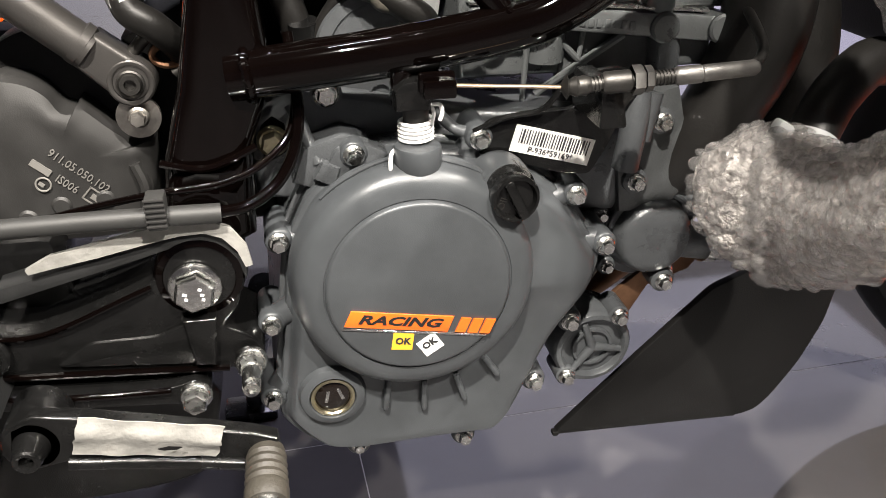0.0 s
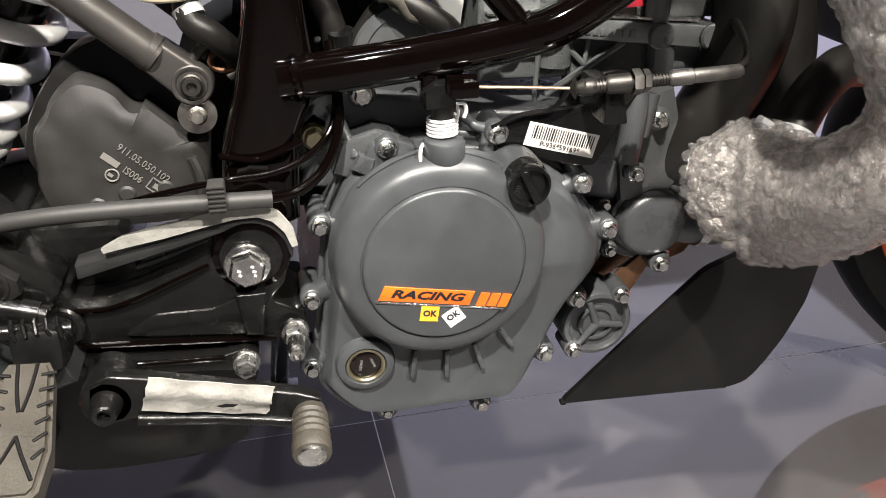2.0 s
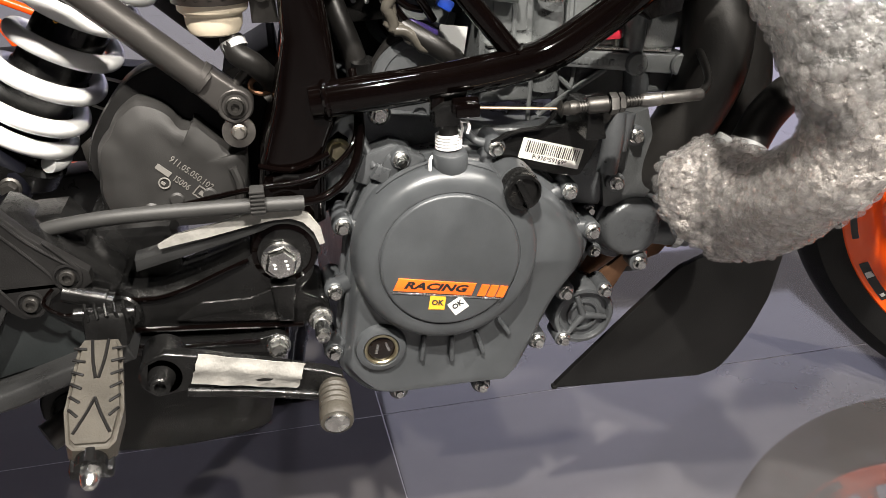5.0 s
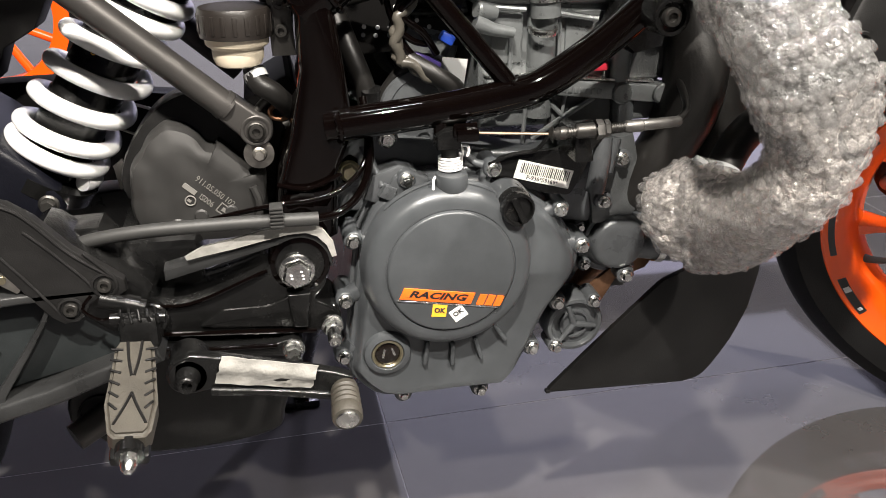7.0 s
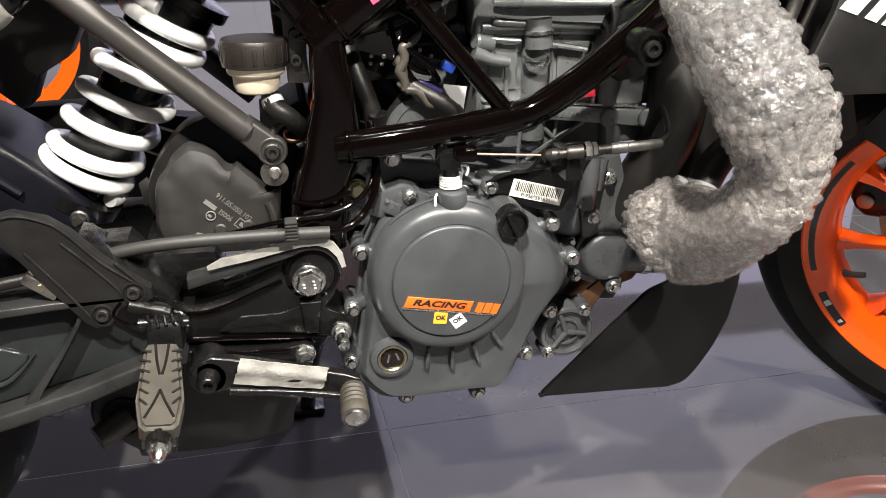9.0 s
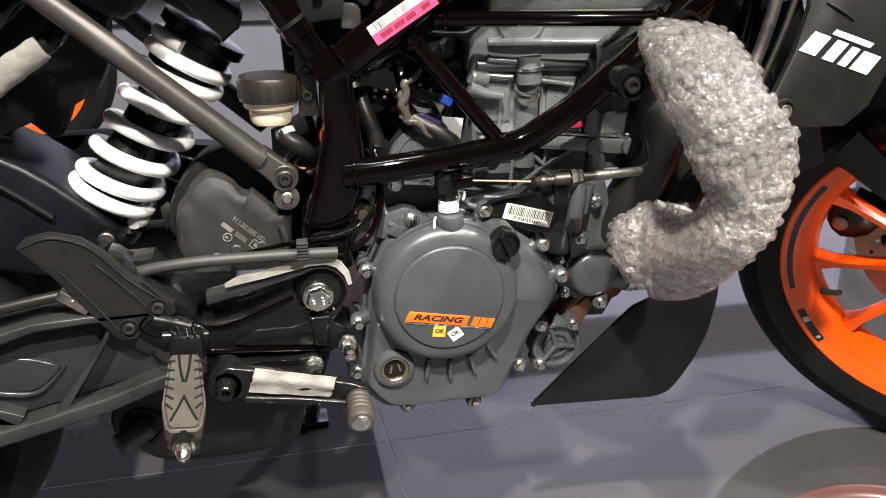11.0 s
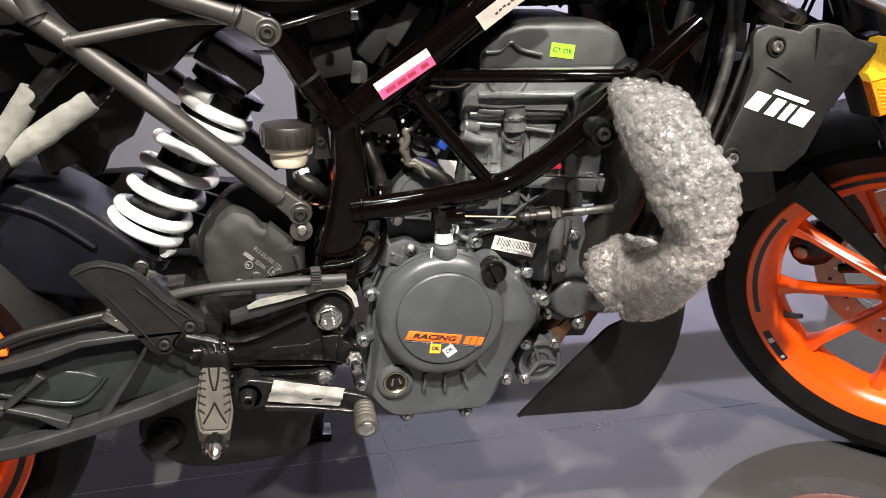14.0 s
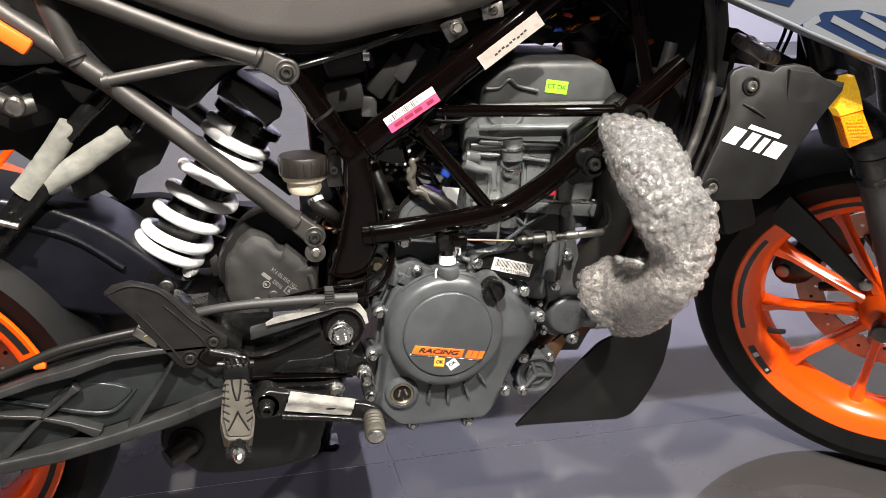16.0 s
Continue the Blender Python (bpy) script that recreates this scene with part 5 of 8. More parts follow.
part("pedal_rib", bm_tube([(-0.225, -0.1895, 0.322), (-0.17, -0.1895, 0.3135), (-0.122, -0.1895, 0.303)], 0.0040, 10), BLACK, ped)
part("pivot_hub", bm_lathe([(0.0165, -0.03), (0.0165, 0.002), (0.0145, 0.004), (0.0100, 0.004), (0.0095, 0.006), (0.0072, 0.017), (0.0060, 0.018), (0.004, 0.0175), (0.0036, 0.012), (0, 0.012)], (-0.2415, -0.186, 0.3365), seg=32), BLACK, ped)
toe = part("toe_rubber", bm_lathe([(0.0105, -0.002), (0.0112, 0.002), (0.0118, 0.004), (0.0108, 0.0065), (0.0120, 0.0095), (0.0110, 0.012), (0.0122, 0.015), (0.0112, 0.0175), (0.0124, 0.0205), (0.0114, 0.023), (0.0126, 0.026), (0.0126, 0.033), (0.0118, 0.035), (0.0092, 0.035)], (-0.1195, -0.1885, 0.3095), (-0.03, -0.97, -0.2), 32), PEGRUB, ped, "ribbed grey rubber toe peg")
part("toe_end", bm_lathe([(0.0093, 0.030), (0.0093, 0.0362), (0.0085, 0.037), (0, 0.037)], (-0.1195, -0.1885, 0.3095), (-0.03, -0.97, -0.2), 28), ZINC, ped, "bare steel peg end")

# ---------------------------------------------------------------- sprocket cover, hoses
SPC = [(-0.2060, 0.4925), (-0.2085, 0.4880), (-0.2160, 0.4900), (-0.2225, 0.4995), (-0.2320, 0.5065), (-0.2460, 0.5098), (-0.2560, 0.5040), (-0.2640, 0.4965), (-0.2700, 0.4855), (-0.2778, 0.4765), (-0.2806, 0.4630),
       (-0.2812, 0.4490), (-0.2824, 0.4370), (-0.2760, 0.4180), (-0.2550, 0.4060), (-0.1850, 0.4060), (-0.1700, 0.4230), (-0.1690, 0.4450), (-0.1684, 0.4560), (-0.1688, 0.4665), (-0.1778, 0.4650), (-0.1815, 0.4698), (-0.1900, 0.4775), (-0.2005, 0.4880)]
SPL = even_loop(smooth_loop(SPC, 3), 0.003)


def sprocket_cover():
    """A soft moulded shell whose face swells towards its middle, with shallow dents."""
    bm = bmesh.new()
    rings = [[bm.verts.new((x, y, z)) for x, z in lp] for lp, y in ((SPL, -0.030), (SPL, -0.074), (offset_poly(SPL, 0.0012), -0.0775))]
    mx, mz = -0.228, 0.455
    for f in (0.06, 0.12, 0.2, 0.3, 0.42, 0.55, 0.7, 0.85):
        ring = []
        for x, z in SPL:
            px_, pz_ = x + (mx - x) * f, z + (mz - z) * f
            dent = 0.0011 * noise.noise(Vector((px_ * 45, 2.0, pz_ * 45))) * min(1, f * 4)
            lump = 0.0030 * math.exp(-((px_ + 0.2165) ** 2 + (pz_ - 0.4850) ** 2) / 0.00004) + 0.0022 * math.exp(-((px_ + 0.1800) ** 2 + (pz_ - 0.4600) ** 2) / 0.00003)
            ring.append(bm.verts.new((px_, -0.0795 - 0.0082 * min(1.0, f * 3.2) ** 0.7 + dent - lump, pz_)))
        rings.append(ring)
    for lo, hi in zip(rings, rings[1:]):
        for j in range(len(lo)):
            k = (j + 1) % len(lo)
            bm.faces.new((lo[j], lo[k], hi[k], hi[j]))
    bm.faces.new(rings[-1])
    return bm


spc = sub("sprocket_cover", sprocket_cover(), GREYPL, None, "matt dark grey plastic sprocket cover")
part("cover_rim", bm_plate(smooth_loop([(-0.196, 0.520), (-0.215, 0.532), (-0.240, 0.528), (-0.262, 0.512), (-0.284, 0.480), (-0.290, 0.450), (-0.270, 0.43), (-0.2, 0.43), (-0.168, 0.47), (-0.172, 0.500)], 3), -0.060, -0.03, 0.004, 2), PLASTIC, spc)
part("moulding", bm_tube([(-0.18, -0.088, 0.455), (-0.176, -0.089, 0.44), (-0.178, -0.089, 0.42)], 0.0035, 8), GREYPL, spc)
for x, z in ((-0.225, 0.432), (-0.245, 0.425), (-0.2, 0.434)):
    part("dimple", bm_lathe([(0.006, 0), (0.0045, 0.0015), (0, 0.0018)], (x, -0.088, z), seg=18), GREYPL, spc)
TXT = material("moulded_letters", (0.16, 0.155, 0.145), 0.5)
letters("moulded_number", "911.05.050.102", 0.0074, facing(-0.2115, -0.0885, 0.4530, -43), TXT, spc, "moulded part number", width=0.86)
letters("moulded_code", "IS006", 0.0074, facing(-0.2195, -0.0885, 0.4455, -43), TXT, spc, "moulded code", width=0.86)
part("moulded_mark", bm_box((-0.2320, -0.0885, 0.4570), (0.0125, 0.0006, 0.0044), 0, pose(0, 0, 0, 0, 43, 0)), TXT, spc)
part("moulded_ring", bm_tube([(-0.2325 + 0.0042 * math.cos(a), -0.0885, 0.4465 + 0.0042 * math.sin(a)) for a in np.linspace(0, 2 * math.pi, 20)], 0.0006, 6, straight=True), TXT, spc)
part("moulded_bar", bm_box((-0.2335, -0.0885, 0.4467), (0.0035, 0.0006, 0.0022), 0, pose(0, 0, 0, 0, 43, 0)), TXT, spc)
for dx, dz, ang in ((-0.0058, 0.0, 43 + 90), (0.0058, 0.0, 43 + 90), (0.0, 0.0042, 43), (0.0, -0.0042, 43)):
    c, s = math.cos(radians(-43)), math.sin(radians(-43))
    part("moulded_frame", bm_box((-0.2055 + dx * c - dz * s, -0.0885, 0.4355 + dx * s + dz * c), (0.012 if ang == 43 else 0.009, 0.0006, 0.0009), 0, pose(0, 0, 0, 0, ang, 0)), TXT, spc)
part("moulded_bar", bm_box((-0.2055, -0.0885, 0.4355), (0.005, 0.0006, 0.0035), 0, pose(0, 0, 0, 0, 43, 0)), TXT, spc)

hs = sub("hose", bm_tube([(-0.325, -0.135, 0.432), (-0.30, -0.142, 0.440), (-0.26, -0.148, 0.446), (-0.20, -0.150, 0.4475), (-0.162, -0.150, 0.4470), (-0.130, -0.148, 0.4455)], 0.0056, 16), SLEEVE, None, "dark grey sleeved hose")
part("inner_line", bm_tube([(-0.132, -0.147, 0.4455), (-0.115, -0.142, 0.446), (-0.098, -0.135, 0.455), (-0.087, -0.128, 0.472), (-0.083, -0.12, 0.495), (-0.085, -0.10, 0.53)], 0.0034, 14), GLOSS, hs, "glossy black brake line")
sub("cable", bm_tube([(-0.24, -0.128, 0.438), (-0.20, -0.135, 0.449), (-0.16, -0.142, 0.4575), (-0.130, -0.140, 0.459), (-0.106, -0.133, 0.466), (-0.088, -0.122, 0.482), (-0.083, -0.105, 0.51)], 0.0022, 10), GLOSS, None, "thin black cable")
clip = sub("cable_clip", bm_box((-0.1625, -0.152, 0.4520), (0.0105, 0.014, 0.0190), 0.0015), SLEEVE, None, "ribbed grey cable clip")
for k in range(6):
    part("clip_rib", bm_box((-0.1625, -0.1592, 0.4455 + 0.0030 * k), (0.0108, 0.0016, 0.0015), 0.0004), GREYPL, clip)
sub("hose_bracket", bm_plate([(-0.330, 0.445), (-0.300, 0.446), (-0.286, 0.428), (-0.288, 0.408), (-0.318, 0.412)], -0.135, -0.10, 0.003), BLACK)
sub("brake_hose", bm_tube([(-0.378, -0.158, 0.428), (-0.414, -0.160, 0.423), (-0.462, -0.160, 0.413), (-0.522, -0.160, 0.390), (-0.66, -0.160, 0.345)], 0.0052, 14), HOSE, None, "black rear brake hose along the swingarm")
sub("hose_tray", bm_plate([(-0.34, 0.412), (-0.40, 0.413), (-0.45, 0.402), (-0.525, 0.381), (-0.70, 0.335), (-0.70, 0.325), (-0.525, 0.371), (-0.45, 0.390), (-0.36, 0.402)], -0.150, -0.125, 0.002), PLASTIC, None, "black tray under the brake hose")
cl = sub("hose_clip", bm_box((-0.366, -0.162, 0.424), (0.030, 0.014, 0.011), 0.002, pose(0, 0, 0, 0, 38, 0)), STEEL, None, "steel hose clip")
part("clip_screw", bm_lathe([(0.003, 0), (0.003, 0.002), (0, 0.002)], (-0.366, -0.169, 0.424), seg=14), BRASS, cl)
oc = sub("hose_tab", bm_box((-0.481, -0.158, 0.398), (0.013, 0.010, 0.009), 0.002), DECALO, None, "orange plastic hose tab")

# ---------------------------------------------------------------- rear swingarm
arm = sub("swingarm", bm_plate([(-0.285, 0.345), (-0.30, 0.402), (-0.362, 0.402), (-0.447, 0.387), (-0.60, 0.345), (-0.76, 0.312), (-0.76, 0.27), (-0.60, 0.262), (-0.54, 0.280), (-0.465, 0.298), (-0.351, 0.328)], -0.152, -0.085, 0.004), ARMWEB, None, "dark grey cast swingarm with triangular ribs")


def beam(name, rows, w, y0, y1, mat=ARM, parent=None):
    """A bar with the width w (in the side view) along rows of (x, z)."""
    ps = [Vector(r) for r in rows]
    left, right = [], []
    for i, p in enumerate(ps):
        t = (ps[min(i + 1, len(ps) - 1)] - ps[max(i - 1, 0)]).normalized()
        nrm = Vector((-t.y, t.x))
        ww = w[i] if isinstance(w, (list, tuple)) else w
        left.append(p + nrm * ww / 2)
        right.append(p - nrm * ww / 2)
    return part(name, bm_plate([(v.x, v.y) for v in left + right[::-1]], y0, y1, min(0.0035, (w if isinstance(w, float) else min(w)) * 0.3), 3), mat, parent)


beam("top_rail", [(-0.300, 0.4085), (-0.3585, 0.4070), (-0.4028, 0.4040), (-0.4475, 0.3905), (-0.4854, 0.3826), (-0.5234, 0.3712), (-0.66, 0.332), (-0.78, 0.308)], [0.006, 0.007, 0.008, 0.011, 0.010, 0.009, 0.014, 0.018], -0.172, -0.12, parent=arm)
beam("bottom_rail", [(-0.262, 0.350), (-0.308, 0.335), (-0.346, 0.321), (-0.410, 0.304), (-0.475, 0.289), (-0.540, 0.281), (-0.66, 0.268), (-0.78, 0.262)], [0.014, 0.014, 0.015, 0.015, 0.016, 0.016, 0.018, 0.02], -0.174, -0.12, parent=arm)
beam("rib", [(-0.338, 0.398), (-0.345, 0.384), (-0.362, 0.358), (-0.386, 0.324), (-0.394, 0.308)], [0.004, 0.004, 0.005, 0.007, 0.014], -0.168, -0.12, parent=arm)
beam("rib", [(-0.446, 0.370), (-0.454, 0.362), (-0.489, 0.333), (-0.534, 0.288)], [0.010, 0.006, 0.006, 0.008], -0.168, -0.12, parent=arm)
beam("rib", [(-0.60, 0.345), (-0.529, 0.343), (-0.489, 0.337), (-0.456, 0.325), (-0.428, 0.309)], [0.006, 0.005, 0.005, 0.006, 0.012], -0.168, -0.12, parent=arm)
part("web_ridge", bm_tube([(-0.5500, -0.1535, 0.3620), (-0.5081, -0.1540, 0.3521), (-0.4769, -0.1545, 0.3430), (-0.4374, -0.1545, 0.3317), (-0.4152, -0.1540, 0.3303), (-0.4000, -0.1535, 0.3400), (-0.3850, -0.1530, 0.3560)], [0.0016, 0.0026, 0.0030, 0.0030, 0.0026, 0.0012], 10), ARMWEB, arm)
part("web_swell", bm_plate(smooth_loop([(-0.4769, 0.3445), (-0.4374, 0.3335), (-0.4152, 0.3325), (-0.4000, 0.3420), (-0.3900, 0.3560), (-0.4200, 0.3680), (-0.4600, 0.3660)], 3), -0.1560, -0.150, 0.0035, 3), ARMWEB, arm)
part("axle_block", bm_plate([(-0.69, 0.25), (-0.69, 0.345), (-0.77, 0.345), (-0.77, 0.25)], -0.165, -0.08, 0.006), ARM, arm)
sub("swingarm_far", bm_plate([(-0.285, 0.36), (-0.30, 0.400), (-0.447, 0.383), (-0.76, 0.325), (-0.76, 0.27), (-0.54, 0.280), (-0.351, 0.328)], 0.09, 0.13, 0.004), ARM)
sub("swingarm_bridge", bm_box((-0.262, 0.0, 0.395), (0.07, 0.22, 0.055), 0.012), BLACK)

# rear hugger and splash guard, dark panels round the shock
sub("hugger", bm_plate(smooth_loop([(-0.60, 0.565), (-0.525, 0.558), (-0.472, 0.544), (-0.419, 0.517), (-0.378, 0.484), (-0.345, 0.450), (-0.350, 0.415), (-0.40, 0.400), (-0.444, 0.405), (-0.534, 0.43), (-0.60, 0.45)], 2), -0.045, 0.075, 0.008, 3), HUGG, None, "glossy blue-black plastic rear hugger")
sub("hugger_ridge", bm_tube([(-0.545, -0.046, 0.535), (-0.46, -0.047, 0.510), (-0.40, -0.047, 0.465)], 0.004, 8), HUGG)
sub("inner_fender", bm_plate([(-0.60, 0.745), (-0.46, 0.725), (-0.423, 0.70), (-0.335, 0.645), (-0.340, 0.600), (-0.354, 0.575), (-0.366, 0.568), (-0.382, 0.559), (-0.394, 0.531), (-0.404, 0.528), (-0.422, 0.545), (-0.442, 0.537), (-0.455, 0.530), (-0.461, 0.552), (-0.466, 0.572), (-0.48, 0.585), (-0.494, 0.578), (-0.52, 0.60), (-0.60, 0.60)], 0.02, 0.06, 0.003), DEEP, None, "black inner rear fender")
sub("tail_shell", bm_plate(smooth_loop([(-0.43, 0.80), (-0.44, 0.72), (-0.50, 0.70), (-0.70, 0.74), (-0.74, 0.86), (-0.55, 0.90), (-0.45, 0.86)], 2), 0.0, 0.08, 0.006, 2), PLASTIC, None, "black tail shell")
# bodywork under the seat
sub("side_box", bm_plate(smooth_loop([(-0.44, 0.80), (-0.205, 0.742), (-0.215, 0.715), (-0.262, 0.690), (-0.285, 0.672), (-0.310, 0.652), (-0.345, 0.668), (-0.40, 0.71)], 2), -0.045, 0.08, 0.008, 3), PLASTIC, None, "black plastic box under the seat")
sub("airbox", bm_plate([(-0.20, 0.73), (0.06, 0.77), (0.22, 0.80), (0.22, 0.725), (0.03, 0.715), (-0.02, 0.66), (-0.09, 0.61), (-0.15, 0.62), (-0.17, 0.67)], -0.02, 0.09, 0.01, 3), DEEP, None, "black airbox behind the frame")
sub("back_panel", bm_plate([(-0.12, 0.56), (-0.09, 0.63), (0.015, 0.66), (0.02, 0.50), (-0.10, 0.48)], 0.06, 0.08, 0.004), DEEP)
pp = sub("perforated_shield", bm_plate([(-0.10, 0.550), (-0.10, 0.655), (0.015, 0.665), (0.015, 0.555)], -0.030, -0.026, 0.001), DEEP, None, "black shield with white discs in place of lit holes")
# White discs stand in for light coming through the shield's holes.
for x, z in ((-0.074, 0.575), (-0.062, 0.574), (-0.046, 0.591), (-0.026, 0.573), (-0.016, 0.573), (-0.038, 0.609), (-0.075, 0.568), (-0.064, 0.567), (-0.027, 0.579), (-0.051, 0.574), (-0.052, 0.567), (-0.041, 0.567)):
    part("lit_hole", bm_lathe([(0.0021, 0.0), (0.0018, 0.0010), (0, 0.0012)], (x, -0.031, z), seg=10), SPRING, pp)
for dy, ph in ((0.0, 0.0), (0.003, 2.1)):
    lp = spline([(-0.042, -0.098 + dy, 0.606), (-0.053, -0.100 + dy, 0.594), (-0.056, -0.101 + dy, 0.579), (-0.055, -0.101 + dy, 0.562), (-0.044, -0.102 + dy, 0.554), (-0.026, -0.102 + dy, 0.542), (-0.009, -0.095 + dy, 0.529)], 6)
    sub("wire_loom", bm_tube([p + Vector((0.0022 * math.sin(k * 0.8 + ph), 0, 0.0018 * math.cos(k * 0.8 + ph))) for k, p in enumerate(lp)], 0.0042, 12, straight=True), LOOM, None, "grey-brown twisted wiring loom")
seat = sub("seat", bm_plate(smooth_loop([(-0.46, 0.838), (-0.385, 0.796), (-0.312, 0.7655), (-0.2767, 0.753), (-0.2406, 0.7395), (-0.1885, 0.733), (-0.1406, 0.735), (-0.0793, 0.748), (-0.027, 0.758), (0.044, 0.781), (0.08, 0.83), (-0.1, 0.92), (-0.42, 0.90)], 3), -0.140, 0.14, 0.022, 5), SEAT, None, "dark grey textured seat")
part("seat_base", bm_plate([(-0.312, 0.772), (-0.2406, 0.748), (-0.1885, 0.742), (-0.1406, 0.744), (-0.0793, 0.757), (-0.027, 0.767), (0.06, 0.795),
                            (0.07, 0.772), (-0.022, 0.744), (-0.0750, 0.734), (-0.1400, 0.723), (-0.1885, 0.721), (-0.2430, 0.728), (-0.318, 0.757)], -0.108, 0.108, 0.004, 2), DEEP, seat, "black seat base edge")
b1 = sub("seat_bracket", bm_box((-0.010, -0.118, 0.748), (0.026, 0.006, 0.024), 0.002, pose(0, 0, 0, 0, -30, 0)), DARKSTEEL)
hex_bolt(b1, -0.008, -0.121, 0.749, 0.0060, STEEL)
b2 = sub("seat_bracket", bm_box((0.034, -0.118, 0.767), (0.026, 0.006, 0.018), 0.002, pose(0, 0, 0, 0, -10, 0)), STEEL)
hex_bolt(b2, 0.034, -0.121, 0.767, 0.0045, STEEL)
# wiring and connectors behind the frame
for x, z, a in ((0.172, 0.743, -10), (0.194, 0.697, -30), (0.262, 0.721, -20)):
    sub("connector", bm_box((x, -0.040, z), (0.012, 0.008, 0.006), 0.001, pose(0, 0, 0, 0, a, 0)), DECALO, None, "small orange plug")
for c, s, a, m in (((-0.078, -0.06, 0.690), (0.055, 0.02, 0.024), -52, GREYPL), ((-0.052, -0.062, 0.705), (0.050, 0.02, 0.018), -55, CONN), ((-0.128, -0.05, 0.668), (0.044, 0.03, 0.038), -8, GREYPL), ((-0.122, -0.04, 0.706), (0.06, 0.03, 0.036), -20, GREYPL), ((-0.100, -0.055, 0.654), (0.020, 0.02, 0.026), 0, CONN)):
    sub("connector", bm_box(c, s, 0.004, pose(0, 0, 0, 0, a, 0)), m)
for pts, r, m in (([(-0.075, -0.06, 0.66), (-0.06, -0.06, 0.69), (-0.03, -0.05, 0.72), (-0.02, -0.04, 0.77)], 0.004, HOSE), ([(-0.010, -0.05, 0.70), (0.0, -0.05, 0.73), (-0.002, -0.05, 0.78)], 0.0055, HOSE),
                  ([(-0.03, -0.085, 0.64), (0.005, -0.09, 0.638), (0.03, -0.08, 0.65)], 0.003, HOSE), ([(-0.09, -0.05, 0.60), (-0.05, -0.07, 0.615), (-0.03, -0.07, 0.63)], 0.005, HOSE),
                  ([(-0.077, -0.07, 0.515), (-0.081, -0.07, 0.535), (-0.090, -0.065, 0.560), (-0.100, -0.05, 0.59)], 0.0092, HOSE), ([(-0.038, -0.085, 0.620), (-0.050, -0.09, 0.600), (-0.056, -0.092, 0.582), (-0.049, -0.092, 0.566), (-0.040, -0.092, 0.556)], 0.0055, HOSE),
                  ([(-0.052, -0.088, 0.610), (-0.046, -0.092, 0.592), (-0.052, -0.095, 0.574), (-0.042, -0.095, 0.560)], 0.0036, GLOSS), ([(-0.046, -0.094, 0.560), (-0.030, -0.100, 0.549), (-0.010, -0.100, 0.536), (-0.002, -0.09, 0.526)], [0.0060, 0.0078, 0.0082, 0.0082], HOSE),
                  ([(-0.070, -0.08, 0.500), (-0.066, -0.082, 0.525), (-0.050, -0.085, 0.548), (-0.030, -0.085, 0.556), (0.0, -0.07, 0.545)], 0.0050, HOSE), ([(0.005, -0.04, 0.60), (-0.03, -0.03, 0.61), (-0.06, -0.03, 0.60)], 0.0045, GLOSS), ([(-0.058, -0.095, 0.625), (-0.040, -0.10, 0.612), (-0.052, -0.10, 0.596), (-0.034, -0.10, 0.580), (-0.022, -0.095, 0.562)], 0.0032, GLOSS), ([(-0.064, -0.09, 0.615), (-0.058, -0.096, 0.590), (-0.044, -0.098, 0.575), (-0.030, -0.095, 0.570)], 0.0026, GLOSS)):
    sub("wire_sleeve", bm_tube(pts, r, 12), m)
th = sub("throttle_body", bm_tube([(-0.03, -0.02, 0.60), (0.018, -0.04, 0.605)], 0.022, 24, straight=True), BLACK, None, "black throttle body with hose clamp")
part("clamp", bm_tube([(0.000, -0.03, 0.603), (0.005, -0.033, 0.6035)], 0.0235, 24, straight=True), STEEL, th)
part("blue_plug", bm_box((-0.006, -0.060, 0.568), (0.013, 0.010, 0.009), 0.002, pose(0, 0, 0, 0, 30, 0)), BLUE, th)
sub("plug_label", bm_box((-0.006, -0.086, 0.545), (0.022, 0.0006, 0.022), 0, pose(0, 0, 0, 0, 8, 0)), GREYCLIP, None, "small pale tag on the wiring")
# Small dark violet block set in front of the starter.
sub("plug", bm_box((-0.030, -0.092, 0.556), (0.026, 0.008, 0.008), 0.003, pose(0, 0, 0, 0, 25, 0)), material("dark_violet", (0.03, 0.02, 0.09), 0.35))
cl1 = sub("hose_nipple", bm_lathe([(0.012, -0.01), (0.012, 0.010), (0.010, 0.013), (0.009, 0.022), (0, 0.022)], (-0.073, -0.075, 0.510), (-0.1, -0.2, 1), 22), BLACK)
letters("hose_mark", "C", 0.012, facing(-0.074, -0.0888, 0.513, 10), WHITE, cl1)
# Added block, stands in for the enclosed, unlit space under the tank.
sub("dark_filler", bm_plate(smooth_loop([(0.05, 0.735), (0.06, 0.90), (0.36, 0.90), (0.40, 0.80), (0.42, 0.66), (0.40, 0.60), (0.25, 0.600), (0.225, 0.68), (0.212, 0.715), (0.15, 0.715)], 2), 0.02, 0.13, 0.01, 3), DEEP, None, "black filler block for the dark space under the tank")
sub("intake_shell", bm_plate([(-0.16, 0.55), (-0.17, 0.74), (0.04, 0.76), (0.06, 0.70), (0.02, 0.55)], 0.09, 0.13, 0.008, 3), DEEP, None, "black intake shell on the far side")
